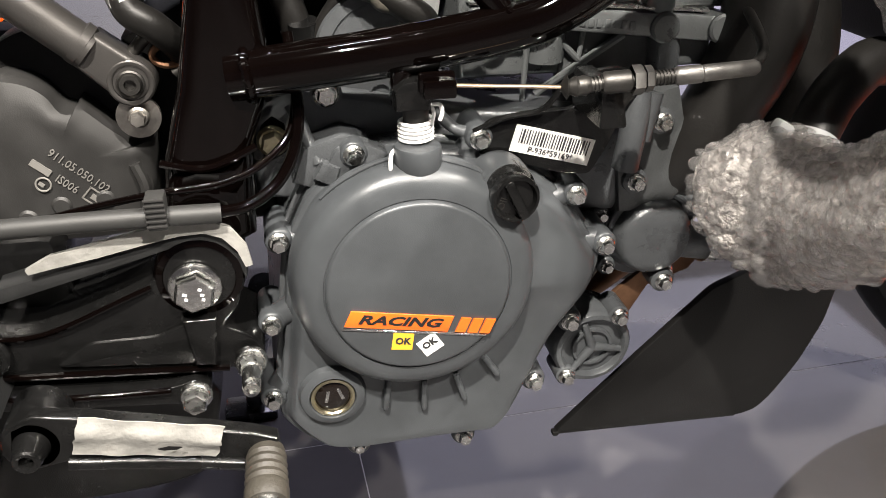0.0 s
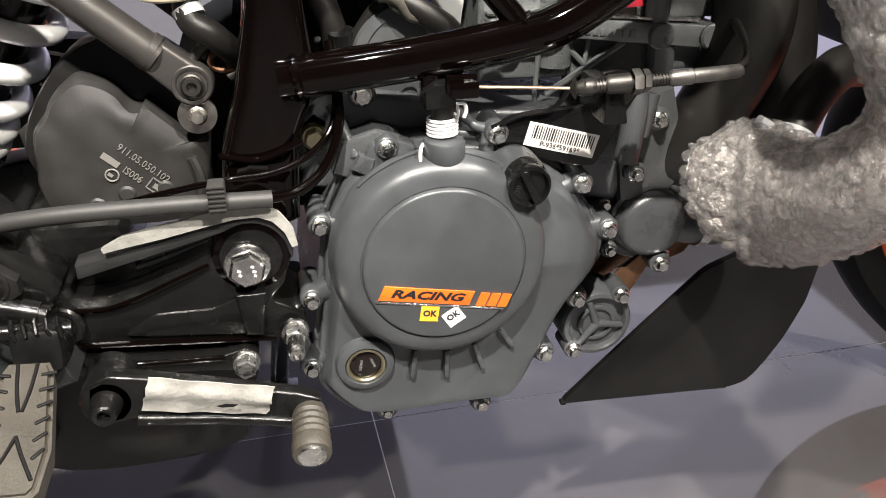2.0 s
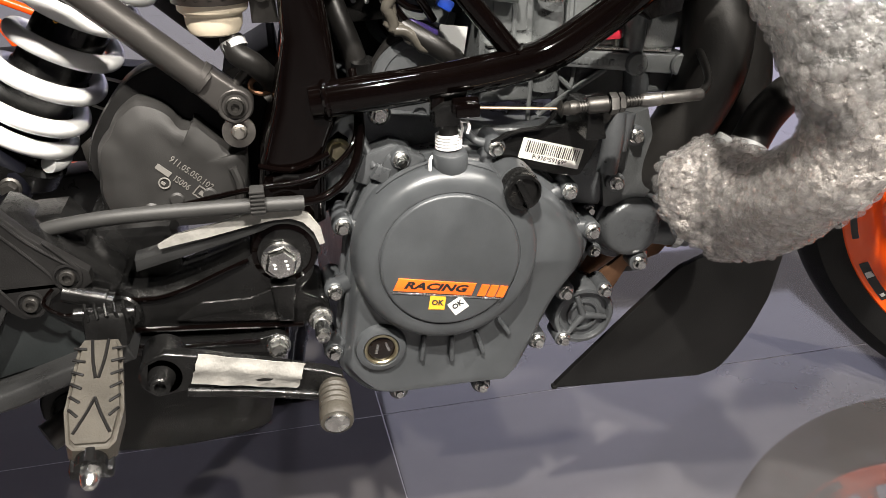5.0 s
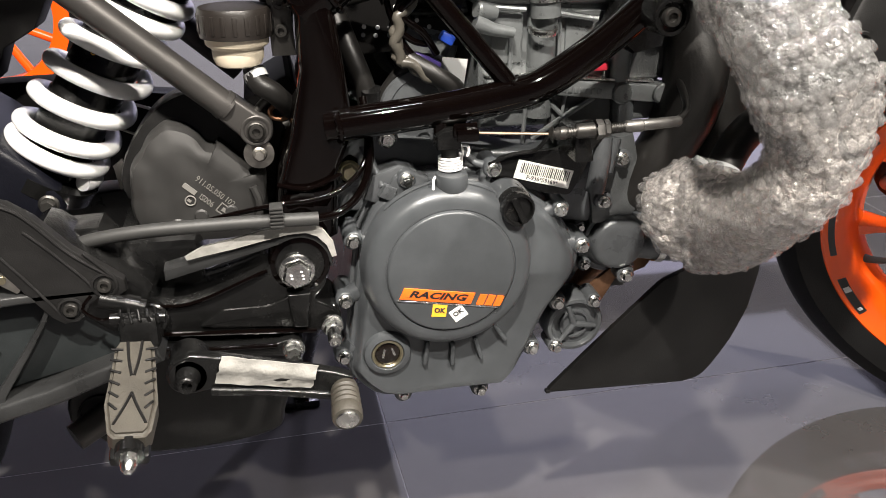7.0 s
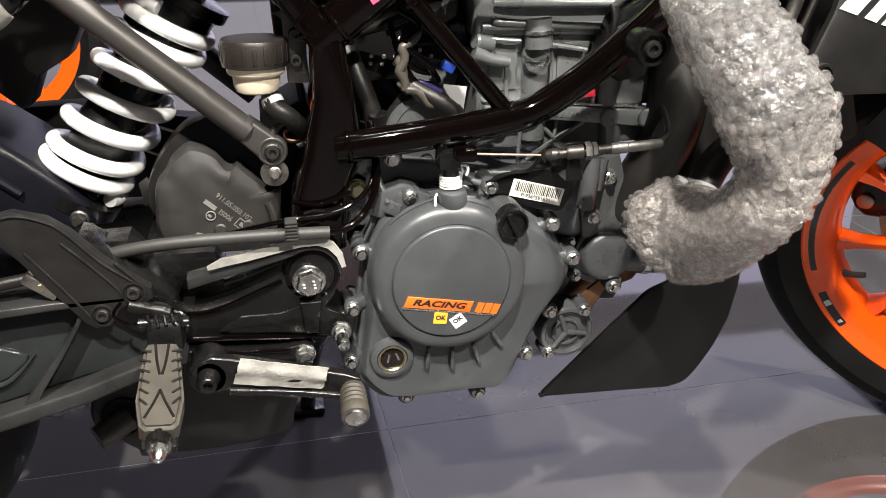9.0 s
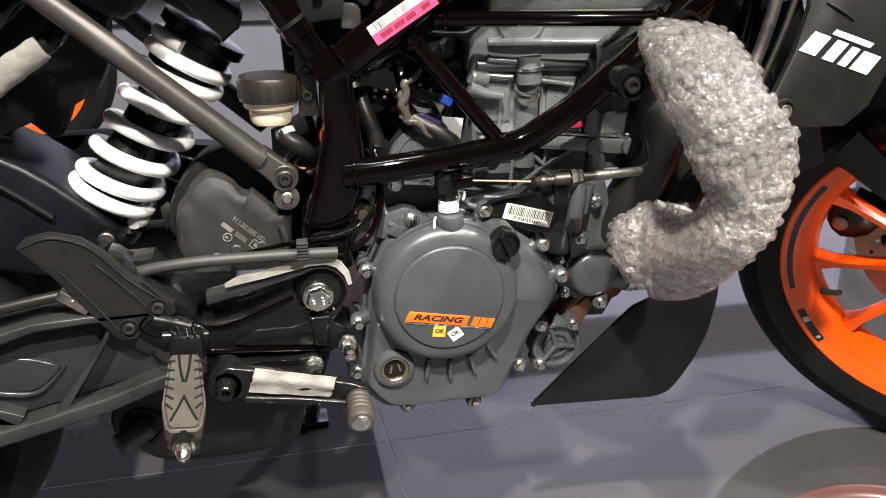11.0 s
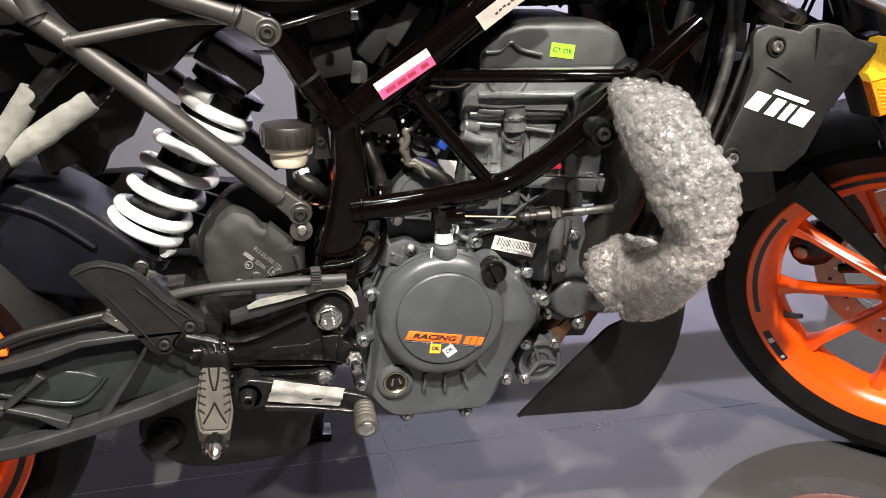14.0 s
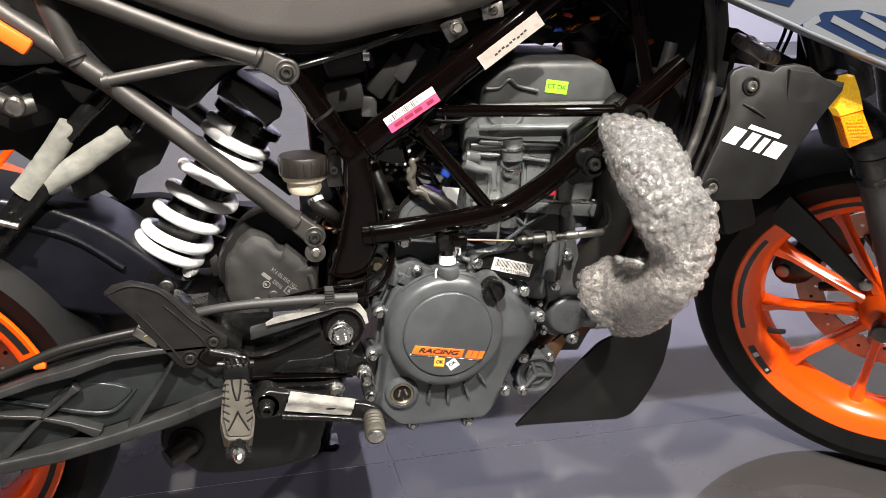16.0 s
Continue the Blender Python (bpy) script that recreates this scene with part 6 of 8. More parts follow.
for k, (x, z, y, a, w, h, m) in enumerate(((0.110, 0.735, -0.01, 25, 0.050, 0.018, PLASTIC), (0.150, 0.770, -0.005, -30, 0.040, 0.026, PLASTIC), (0.235, 0.760, 0.0, 12, 0.036, 0.050, PLASTIC), (0.255, 0.725, -0.02, -20, 0.030, 0.022, GREYPL),
                                          (0.185, 0.735, -0.02, 40, 0.034, 0.014, GREYPL), (0.170, 0.800, -0.02, 10, 0.060, 0.020, PLASTIC), (0.120, 0.790, -0.03, -45, 0.034, 0.014, GREYPL), (0.225, 0.80, -0.03, -10, 0.024, 0.034, PLASTIC))):
    sub("connector", bm_box((x, y, z), (w, 0.024, h), 0.003, pose(0, 0, 0, 0, a, 0)), m)
for k, pts in enumerate((((0.06, 0.72), (0.11, 0.745), (0.16, 0.738), (0.21, 0.765)), ((0.10, 0.80), (0.14, 0.765), (0.19, 0.775), (0.23, 0.74)), ((0.13, 0.72), (0.16, 0.755), (0.165, 0.80), (0.15, 0.83)), ((0.21, 0.72), (0.225, 0.76), (0.255, 0.79)),
                         ((-0.14, 0.64), (-0.11, 0.665), (-0.10, 0.70), (-0.12, 0.73)), ((-0.155, 0.68), (-0.12, 0.685), (-0.09, 0.672), (-0.07, 0.68)), ((-0.05, 0.735), (0.0, 0.715), (0.03, 0.73)))):
    sub("wire_sleeve", bm_tube([(x, -0.045 - 0.006 * (k % 3), z) for x, z in pts], (0.0030, 0.0045, 0.0022)[k % 3], 10), (HOSE, GLOSS, GLOSS)[k % 3])
for x, z, a, m in ((0.139, 0.772, 15, DECALO), (0.152, 0.742, 30, DECALO), (0.147, 0.757, -15, RED), (0.182, 0.753, 5, DECALO), (0.120, 0.765, 28, YELLOW), (0.126, 0.757, 28, YELLOW), (0.134, 0.740, 10, BLUE), (0.19, 0.782, 0, RED)):
    sub("plug", bm_box((x, -0.055, z), (0.011, 0.008, 0.0045), 0.0012, pose(0, 0, 0, 0, -a, 0)), m)

# ---------------------------------------------------------------- shock absorber
A, B = Vector((-0.3634, 0.0, 0.4512)), Vector((-0.2443, 0.0, 0.6277))
ax = (B - A).normalized()
u = Vector((0, -1, 0))
v = ax.cross(u)
L = (B - A).length
shock = sub("shock_absorber", bm_lathe([(0.028, -0.03), (0.034, -0.02), (0.046, -0.008), (0.046, 0.006), (0.030, 0.008), (0.0290, L * 0.30), (0.0305, L * 0.32), (0.0305, L * 0.36), (0.029, L * 0.37), (0.0290, L * 0.80), (0.036, L * 0.81), (0.036, L * 0.98), (0.044, L * 1.0), (0.044, L * 1.05), (0.03, L * 1.06), (0, L * 1.06)], A, ax, 40), BLACK, None, "black shock absorber")
coil = []
for k in np.linspace(-0.6, 7.2, 300):
    h = L * np.interp(k, (-0.6, 0, 1, 2, 3, 4, 5, 6, 7.2), (0.07, 0.104, 0.175, 0.315, 0.462, 0.605, 0.760, 0.869, 0.945))
    ph = 2 * math.pi * k - math.pi / 2
    coil.append(A + ax * h + (u * math.cos(ph) + v * math.sin(ph)) * 0.0385)
part("coil_spring", bm_tube(coil, 0.0074, 16, straight=True), SPRING, shock, "white painted coil spring")
letters("shock_mark", "6", 0.010, Matrix.Translation(A + ax * L * 0.60 + u * 0.0305 + v * -0.01) @ Matrix((v, ax, u)).transposed().to_4x4(), YELLOW, shock)
part("damper_label", bm_box((-0.285, -0.0347, 0.557), (0.018, 0.0006, 0.0035), 0, pose(0, 0, 0, 0, -60, 0)), GREYPL, shock)
part("mount_cap", bm_plate([(-0.2609, 0.6771), (-0.2567, 0.6911), (-0.2414, 0.6850), (-0.2014, 0.6545), (-0.2051, 0.6440), (-0.2218, 0.6365), (-0.2372, 0.6503)], -0.066, 0.0, 0.003, 3), GREYPL, shock, "dark grey plastic cap over the shock mount")
part("top_mount", bm_plate([(-0.275, 0.672), (-0.267, 0.682), (-0.251, 0.694), (-0.203, 0.661), (-0.208, 0.642), (-0.222, 0.630), (-0.232, 0.648), (-0.25, 0.655)], -0.060, 0.03, 0.006, 3), PLASTIC, shock)
part("lower_clevis", bm_box((-0.368, 0.0, 0.428), (0.04, 0.07, 0.04), 0.008, pose(0, 0, 0, 0, 30, 0)), BLACK, shock)
hex_bolt(shock, -0.352, -0.055, 0.44, 0.0065, DARKSTEEL)
sub("shock_tab", bm_plate([(-0.297, 0.440), (-0.300, 0.462), (-0.292, 0.468), (-0.284, 0.455), (-0.280, 0.441)], -0.03, -0.026, 0.001), DARKSTEEL)

# brake fluid reservoir with bracket and hose
rv = sub("brake_reservoir", bm_lathe([(0, -0.0265), (0.0150, -0.0265), (0.0178, -0.0250), (0.0200, -0.0200), (0.0205, -0.0120), (0.0238, -0.0100), (0.0250, -0.0085), (0.0255, 0.0), (0, 0.0)], (-0.1815, -0.088, 0.585), (0, 0, 1), 44), CREAM, None, "cream brake fluid reservoir with ribbed cap")
rc = part("cap", bm_lathe([(0.0285, -0.003), (0.0290, 0.0), (0.0290, 0.0165), (0.0275, 0.0195), (0.021, 0.0200), (0, 0.0195)], (-0.1815, -0.088, 0.585), (0, 0, 1), 48), CAP, rv, "brown-black ribbed cap")
for k in range(20):
    a = 2 * math.pi * k / 20
    part("cap_rib", bm_box((-0.1815 + 0.0290 * math.cos(a), -0.088 + 0.0290 * math.sin(a), 0.593), (0.0014, 0.0034, 0.0145), 0.0005, pose(0, 0, 0, 0, 0, math.degrees(a))), CAP, rc)
part("outlet_hose", bm_tube([(-0.171, -0.09, 0.556), (-0.168, -0.095, 0.545), (-0.155, -0.095, 0.535), (-0.143, -0.08, 0.515), (-0.14, -0.06, 0.48)], 0.0085, 16), HOSE, rv)
part("hose_band", bm_tube([(-0.1705, -0.0905, 0.5525), (-0.1685, -0.093, 0.5475)], 0.0098, 16, straight=True), GREYCLIP, rv)
rb = part("bracket", bm_plate([(-0.155, 0.565), (-0.157, 0.620), (-0.165, 0.626), (-0.140, 0.630), (-0.136, 0.565)], -0.092, -0.088, 0.001), DARKSTEEL, rv)
for z in (0.585, 0.607):
    socket_bolt(rv, -0.147, -0.092, z, 0.0052, DARKSTEEL)
gl = sub("cable_guide", bm_tube([(-0.172, -0.085, 0.519), (-0.160, -0.085, 0.530), (-0.145, -0.085, 0.528), (-0.140, -0.085, 0.515), (-0.15, -0.085, 0.507)], 0.0038, 10), DARKSTEEL)
sub("copper_ring", bm_tube([(-0.152 + 0.009 * math.cos(a), -0.086, 0.518 + 0.006 * math.sin(a)) for a in np.linspace(0, 2 * math.pi, 18)], 0.0022, 8, straight=True), RUST)


# ---------------------------------------------------------------- wheels
def wheel(name, m, tyre_r, tyre_w, label, discs=True):
    """A wheel about its own y axis; local x ahead, z up, -y the side towards the machine's right."""
    w = sub(name, bmesh.new(), ORANGE, None, label)
    bm = bmesh.new()
    hw = tyre_w / 2
    rows = [(0.208, -hw * 0.62), (0.222, -hw * 0.72), (0.236, -hw * 0.84), (0.258, -hw), (tyre_r - 0.024, -hw * 0.86), (tyre_r - 0.010, -hw * 0.60), (tyre_r - 0.002, -hw * 0.28), (tyre_r, 0)]
    rows = rows + [(r, -h) for r, h in rows[-2::-1]]
    bm_lathe([(r, h) for r, h in rows], (0, 0, 0), (0, -1, 0), 96, bm)
    part("tyre", bm, TYRE, w, "black road tyre")
    bw = 0.045 if tyre_w < 0.13 else 0.066
    rim = [(0.190, -bw + 0.018), (0.200, -bw + 0.006), (0.2225, -bw + 0.002), (0.2280, -bw), (0.2300, -bw + 0.003), (0.2290, -bw + 0.007)]
    side = [(0.2300, bw - 0.005), (0.2295, bw - 0.001), (0.2270, bw), (0.2225, bw - 0.002), (0.2150, bw - 0.004), (0.2060, bw - 0.0075), (0.1980, bw - 0.014), (0.1915, bw - 0.026), (0.187, 0.0),
            (0.1915, -bw + 0.026), (0.1980, -bw + 0.014), (0.2060, -bw + 0.0075), (0.2150, -bw + 0.004), (0.2225, -bw + 0.002), (0.2270, -bw), (0.2295, -bw + 0.001), (0.2300, -bw + 0.005)]
    rimo = part("rim", bm_lathe(side, (0, 0, 0), (0, -1, 0), 120), ORANGE, w, "glossy orange rim")
    for k in range(10):
        a = radians(190 + 36 * k)
        d = Vector((math.cos(a), 0, math.sin(a)))
        n = Vector((-math.sin(a), 0, math.cos(a)))
        bm = bmesh.new()
        prev = None
        for r, wd, y, th in ((0.030, 0.010, 0.000, 0.016), (0.060, 0.0080, 0.000, 0.013), (0.120, 0.0066, 0.000, 0.012), (0.165, 0.0072, 0.002, 0.014), (0.192, 0.0135, 0.003, 0.020)):
            o = d * r + Vector((0, y, 0))
            ring = [bm.verts.new(o + n * x * wd + Vector((0, z * th, 0))) for x, z in ((-1, 0.7), (-1, -0.45), (-0.55, -0.8), (0.55, -0.8), (1, -0.45), (1, 0.7))]
            if prev:
                for j in range(6):
                    bm.faces.new((prev[j], prev[(j + 1) % 6], ring[(j + 1) % 6], ring[j]))
            else:
                bm.faces.new(ring[::-1])
            prev = ring
        bm.faces.new(prev)
        part("spoke", bm, ORANGE, w)
    part("hub", bm_lathe([(0.046, -0.05), (0.046, 0.022), (0.040, 0.034), (0.030, 0.040), (0.022, 0.046), (0, 0.046)], (0, 0.020, 0), (0, -1, 0), 40), ORANGE, w)
    part("axle_end", bm_lathe([(0.017, 0.044), (0.017, 0.060), (0.014, 0.063), (0, 0.063)], (0, 0, 0), (0, -1, 0), 24), DARKSTEEL, w)
    if discs:
        br = part("brake_disc", bm_lathe([(0.108, 0.002), (0.108, -0.002), (0.150, -0.002), (0.150, 0.002), (0.108, 0.002)], (0, 0.058, 0), (0, -1, 0), 72), BRAKE, w, "drilled brake disc")
        for k in range(40):
            a = 2 * math.pi * k / 40
            r = (0.118, 0.129, 0.140)[k % 3]
            part("disc_hole", bm_lathe([(0.0032, 0.0021), (0.0030, 0.0026), (0, 0.0026)], (r * math.cos(a), 0.058, r * math.sin(a)), (0, -1, 0), 10), ZINC if k % 2 else DEEP, br)
        for k in range(5):
            a = radians(30 + 72 * k)
            part("disc_arm", bm_tube([(0.05 * math.cos(a), 0.054, 0.05 * math.sin(a)), (0.112 * math.cos(a + 0.25), 0.056, 0.112 * math.sin(a + 0.25))], [0.012, 0.008], 8, straight=True), BLACK, w)
    # rim stripes
    for a0, a1, r0, r1, mt in ((146, 196, 0.2125, 0.2200, DECALB), (206, 222, 0.2110, 0.2215, DECALB), (310, 350, 0.2125, 0.2200, DECALB), (26, 42, 0.2110, 0.2215, DECALB), (96, 130, 0.2125, 0.2200, DECALB)):
        bm = bmesh.new()
        prev = None
        for a in np.linspace(radians(a0), radians(a1), 16):
            def yy(r):
                return -np.interp(r, (0.2060, 0.2150, 0.2225), (bw - 0.0075, bw - 0.004, bw - 0.002)) - 0.0007
            ring = [bm.verts.new((r * math.cos(a), yy(r), r * math.sin(a))) for r in (r0, (r0 + r1) / 2, r1)]
            if prev:
                for j in range(2):
                    bm.faces.new((prev[j], prev[j + 1], ring[j + 1], ring[j]))
            prev = ring
        part("stripe", bm, mt, w)
    for a, s in ((211, 0.007), (220, 0.004)):
        a = radians(a)
        bm = bm_box((0, 0, 0), (s * 1.2, 0.0008, s * 1.5), 0.0002, pose(0, 0, 0, 0, 60 - math.degrees(a) + 20, 0))
        bmesh.ops.translate(bm, vec=(0.216 * math.cos(a), -(bw - 0.0035) - 0.0012, 0.216 * math.sin(a)), verts=bm.verts)
        part("stripe_mark", bm, WHITE, w)
    # valve
    a = radians(204)
    part("valve", bm_tube([(0.192 * math.cos(a), -0.010, 0.192 * math.sin(a)), (0.175 * math.cos(a), -0.018, 0.175 * math.sin(a)), (0.160 * math.cos(a), -0.022, 0.160 * math.sin(a))], [0.006, 0.0045, 0.004], 12), RUBBER, w)
    w.matrix_world = m
    return w


WN = Vector((-0.671, -0.688, -0.277)).normalized()
WF = Vector((0, 0, 1)).cross(WN).normalized()
WU = WF.cross(-WN)
WM = Matrix((WF, -WN, WU)).transposed().to_4x4()
WM.translation = Vector((0.7142, -0.0160, 0.3015))
wheel("front_wheel", WM, 0.305, 0.112, "front wheel with orange ten-spoke rim, steered")
wheel("rear_wheel", pose(-0.705, 0.0, 0.279) @ Matrix.Diagonal((0.955, 1.0, 0.955, 1.0)), 0.292, 0.142, "rear wheel with orange ten-spoke rim")


def in_wheel(bm):
    bmesh.ops.transform(bm, matrix=WM, verts=bm.verts)
    return bm


# front fender, its stay, fork leg and calliper
def fender():
    bm = bmesh.new()
    prev = None
    for a in np.linspace(radians(38), radians(138), 40):
        ring = []
        for k in np.linspace(-1, 1, 13):
            r = 0.320 - 0.036 * abs(k) ** 2.4
            ring.append(bm.verts.new((r * math.cos(a), k * 0.068, r * math.sin(a))))
        if prev:
            for j in range(12):
                bm.faces.new((prev[j], prev[j + 1], ring[j + 1], ring[j]))
        prev = ring
    bmesh.ops.solidify(bm, geom=bm.faces[:], thickness=0.003)
    return in_wheel(bm)


fen = sub("front_fender", fender(), PLASTIC, None, "matt black front fender")


def stay():
    bm = bmesh.new()
    f = bm.faces.new([bm.verts.new((x, -0.074, z)) for x, z in ((-0.145, 0.225), (-0.168, 0.190), (-0.168, 0.175), (-0.153, 0.168), (-0.106, 0.134), (-0.040, 0.082), (-0.028, 0.084), (-0.026, 0.097), (-0.068, 0.147), (-0.111, 0.193))])
    r = bmesh.ops.extrude_face_region(bm, geom=[f])
    bmesh.ops.translate(bm, vec=(0, 0.008, 0), verts=[q for q in r["geom"] if isinstance(q, bmesh.types.BMVert)])
    return in_wheel(bm)


part("fender_stay", stay(), PLASTIC, fen)
sb = bm_lathe([(0.009, 0), (0.009, 0.006), (0.006, 0.008), (0, 0.008)], (-0.030, -0.074, 0.096), (0, -1, 0), 18)
part("stay_bolt", in_wheel(sb), STEEL, fen)
FB, FT = Vector((0.712, -0.085, 0.285)), Vector((0.553, -0.140, 0.560))
FD = (FT - FB).normalized()
fork = sub("fork_leg", bm_tube([FB, FT], 0.028, 28, straight=True), SUBF, None, "grey metallic fork leg")
part("fork_clamp", bm_tube([FT, FT + FD * 0.004, FT + FD * 0.012, FT + FD * 0.014, FT + FD * 0.045, FT + FD * 0.050], [0.029, 0.033, 0.033, 0.031, 0.031, 0.027], 32, straight=True), BLACK, fork)
part("fork_clamp", bm_tube([FT + FD * 0.050, FT + FD * 0.062, FT + FD * 0.070], [0.035, 0.036, 0.033], 32, straight=True), BLACK, fork)
part("fork_tube", bm_tube([FT + FD * 0.05, FT + FD * 0.075, (0.474, -0.150, 0.652), (0.447, -0.146, 0.708), (0.41, -0.140, 0.79)], [0.026, 0.025, 0.022, 0.021, 0.021], 28, straight=True), BLACK, fork)
part("far_fork", in_wheel(bm_tube([Vector((0.035, 0.095, -0.03)), Vector((-0.10, 0.095, 0.60))], 0.028, 20, straight=True)), BLACK, fork)
cp = sub("brake_calliper", in_wheel(bm_box((-0.105, 0.070, 0.095), (0.075, 0.05, 0.10), 0.014, pose(0, 0, 0, 0, -30, 0))), BLACK, None, "black front brake calliper")
part("calliper_ear", in_wheel(bm_plate(smooth_loop([(-0.186, 0.020), (-0.178, 0.050), (-0.150, 0.072), (-0.110, 0.045), (-0.128, 0.004), (-0.165, -0.006)], 2), 0.030, 0.05, 0.005)), BLACK, cp)
part("calliper_pin", in_wheel(bm_lathe([(0.011, 0), (0.011, 0.004), (0.008, 0.006), (0, 0.006)], (-0.166, 0.030, 0.020), (0, -1, 0), 20)), BRAKE, cp)

# ---------------------------------------------------------------- radiator, shroud, tank, indicator
sub("radiator", bm_box((0.350, 0.0, 0.575), (0.05, 0.24, 0.19), 0.01, pose(0, 0, 0, 0, -18, 0)), DEEP, None, "black radiator")
for pts, r, m in (([(0.250, -0.165, 0.56), (0.258, -0.17, 0.587), (0.274, -0.17, 0.633), (0.283, -0.17, 0.686), (0.281, -0.165, 0.743), (0.276, -0.15, 0.80)], 0.0060, STEELGREY), ([(0.272, -0.17, 0.575), (0.277, -0.17, 0.593), (0.293, -0.17, 0.639), (0.304, -0.17, 0.685), (0.31, -0.165, 0.72)], 0.0032, DARKSTEEL),
                  ([(0.215, -0.12, 0.60), (0.238, -0.13, 0.68), (0.250, -0.13, 0.73)], 0.0080, PLASTIC), ([(0.29, -0.10, 0.60), (0.305, -0.10, 0.70), (0.312, -0.10, 0.80)], 0.0085, BLACK)):
    sub("radiator_pipe", bm_tube(pts, r, 14), m)
sub("radiator_frame", bm_plate([(0.215, 0.565), (0.238, 0.65), (0.246, 0.695), (0.290, 0.695), (0.286, 0.65), (0.262, 0.56)], -0.10, -0.02, 0.005), DEEP)
sub("teal_mark", bm_box((0.2355, -0.146, 0.632), (0.003, 0.0008, 0.010), 0, pose(0, 0, 0, 0, 15, 0)), material("teal_paint_mark", (0.0, 0.20, 0.18), 0.5))
CAPM = Matrix.Translation((0.350, -0.150, 0.727)) @ Vector((0.38, -0.20, 0.90)).to_track_quat("Z", "Y").to_matrix().to_4x4()
fcap = sub("radiator_cap", bm_lathe([(0.018, -0.022), (0.018, -0.013), (0.0290, -0.011), (0.0300, -0.008), (0.0300, 0.0), (0.0278, 0.0025), (0.0180, 0.0038), (0.0150, 0.0026), (0.0100, 0.0026), (0.0084, 0.0046), (0, 0.0050)], CAPM.translation, CAPM.col[2].to_3d(), 40), RADCAP, None, "dull steel radiator cap")
for k in range(24):
    a = 2 * math.pi * k / 24
    bm = bm_box((0.0301 * math.cos(a), 0.0301 * math.sin(a), -0.004), (0.0012, 0.0034, 0.0064), 0.0003, pose(0, 0, 0, 0, 0, math.degrees(a)))
    bmesh.ops.transform(bm, matrix=CAPM, verts=bm.verts)
    part("cap_rib", bm, RADCAP, fcap)
for a in (20, 140, 260):
    bm = bm_box((0.0215 * math.cos(radians(a)), 0.0215 * math.sin(radians(a)), 0.0042), (0.009, 0.006, 0.0030), 0.0010, pose(0, 0, 0, 0, 0, a))
    bmesh.ops.transform(bm, matrix=CAPM, verts=bm.verts)
    part("cap_lug", bm, RADCAP, fcap)
SH = [(0.267, 0.712), (0.279, 0.716), (0.297, 0.712), (0.313, 0.709), (0.322, 0.715), (0.342, 0.717), (0.359, 0.713), (0.376, 0.701), (0.401, 0.696), (0.399, 0.687), (0.373, 0.659), (0.346, 0.626), (0.325, 0.590), (0.303, 0.574), (0.238, 0.575), (0.227, 0.583), (0.234, 0.604), (0.251, 0.637), (0.263, 0.674), (0.262, 0.706)]
def shroud():
    """The plate leans back towards its top."""
    bm = bm_plate(SH, -0.256, -0.250, 0.0025, 2)
    for q in bm.verts:
        q.co.y += 0.16 * (q.co.z - 0.645)
    return bm


shr = sub("radiator_shroud", shroud(), SHROUD, None, "matt black plastic radiator shroud")
part("shroud_wall", bm_plate([(0.330, 0.712), (0.360, 0.708), (0.395, 0.692), (0.370, 0.660), (0.342, 0.626), (0.320, 0.590), (0.312, 0.600), (0.330, 0.64)], -0.251, -0.19, 0.002), PLASTIC, shr)
part("shroud_crease", bm_tube([(0.278, -0.2515, 0.677), (0.292, -0.2530, 0.670), (0.305, -0.2540, 0.662)], [0.001, 0.0016, 0.0008], 8), PLASTIC, shr)
for x, z in ((0.2865, 0.6955), (0.243, 0.590)):
    sy = -0.256 + 0.16 * (z - 0.645)
    part("bolt_seat", bm_lathe([(0.0105, 0.0), (0.0098, 0.003), (0.0080, 0.003), (0.0075, 0.001), (0, 0.001)], (x, sy, z), seg=28), SHROUD, shr)
    socket_bolt(shr, x, sy - 0.001, z, 0.0058, STEEL)
LENS_LOW = [(0.4372, 0.6480), (0.4675, 0.6550), (0.4877, 0.6210), (0.4568, 0.6099)]
LENS_TOP = [(0.4295, 0.6585), (0.4360, 0.6900), (0.4379, 0.6948), (0.4480, 0.6966), (0.4578, 0.6794), (0.4675, 0.6556), (0.4372, 0.6486)]
ind = sub("indicator", bm_plate(LENS_LOW, -0.200, -0.17, 0.003, 2), AMBER, None, "amber indicator beside the fork, glow in place of reflected light")
part("upper_lens", bm_plate(LENS_TOP, -0.201, -0.17, 0.003, 2), AMBERGLOW, ind, "yellow upper lens with reflected light put in as glow")


def facets(poly, y, seed):
    """Rows of small raised lens facets inside a convex outline."""
    bm = bmesh.new()
    n = len(poly)
    turn = sum(poly[i][0] * poly[(i + 1) % n][1] - poly[(i + 1) % n][0] * poly[i][1] for i in range(n))
    for i in range(24):
        for j in range(24):
            x, z = 0.424 + 0.0032 * (i + 0.5 * (j % 2)), 0.604 + 0.0032 * j * 1.3
            if all(((poly[(k + 1) % n][0] - poly[k][0]) * (z - poly[k][1]) - (poly[(k + 1) % n][1] - poly[k][1]) * (x - poly[k][0])) * turn > 6e-7 for k in range(n)):
                bm_lathe([(0.0017, 0.0), (0.0011, 0.0010), (0, 0.0014)], (x, y, z), seg=6, bm=bm)
    return bm


part("lens_facets", facets(LENS_LOW, -0.2, 1), AMBER, ind)
part("lens_facets", facets(LENS_TOP, -0.201, 2), AMBERGLOW, ind)
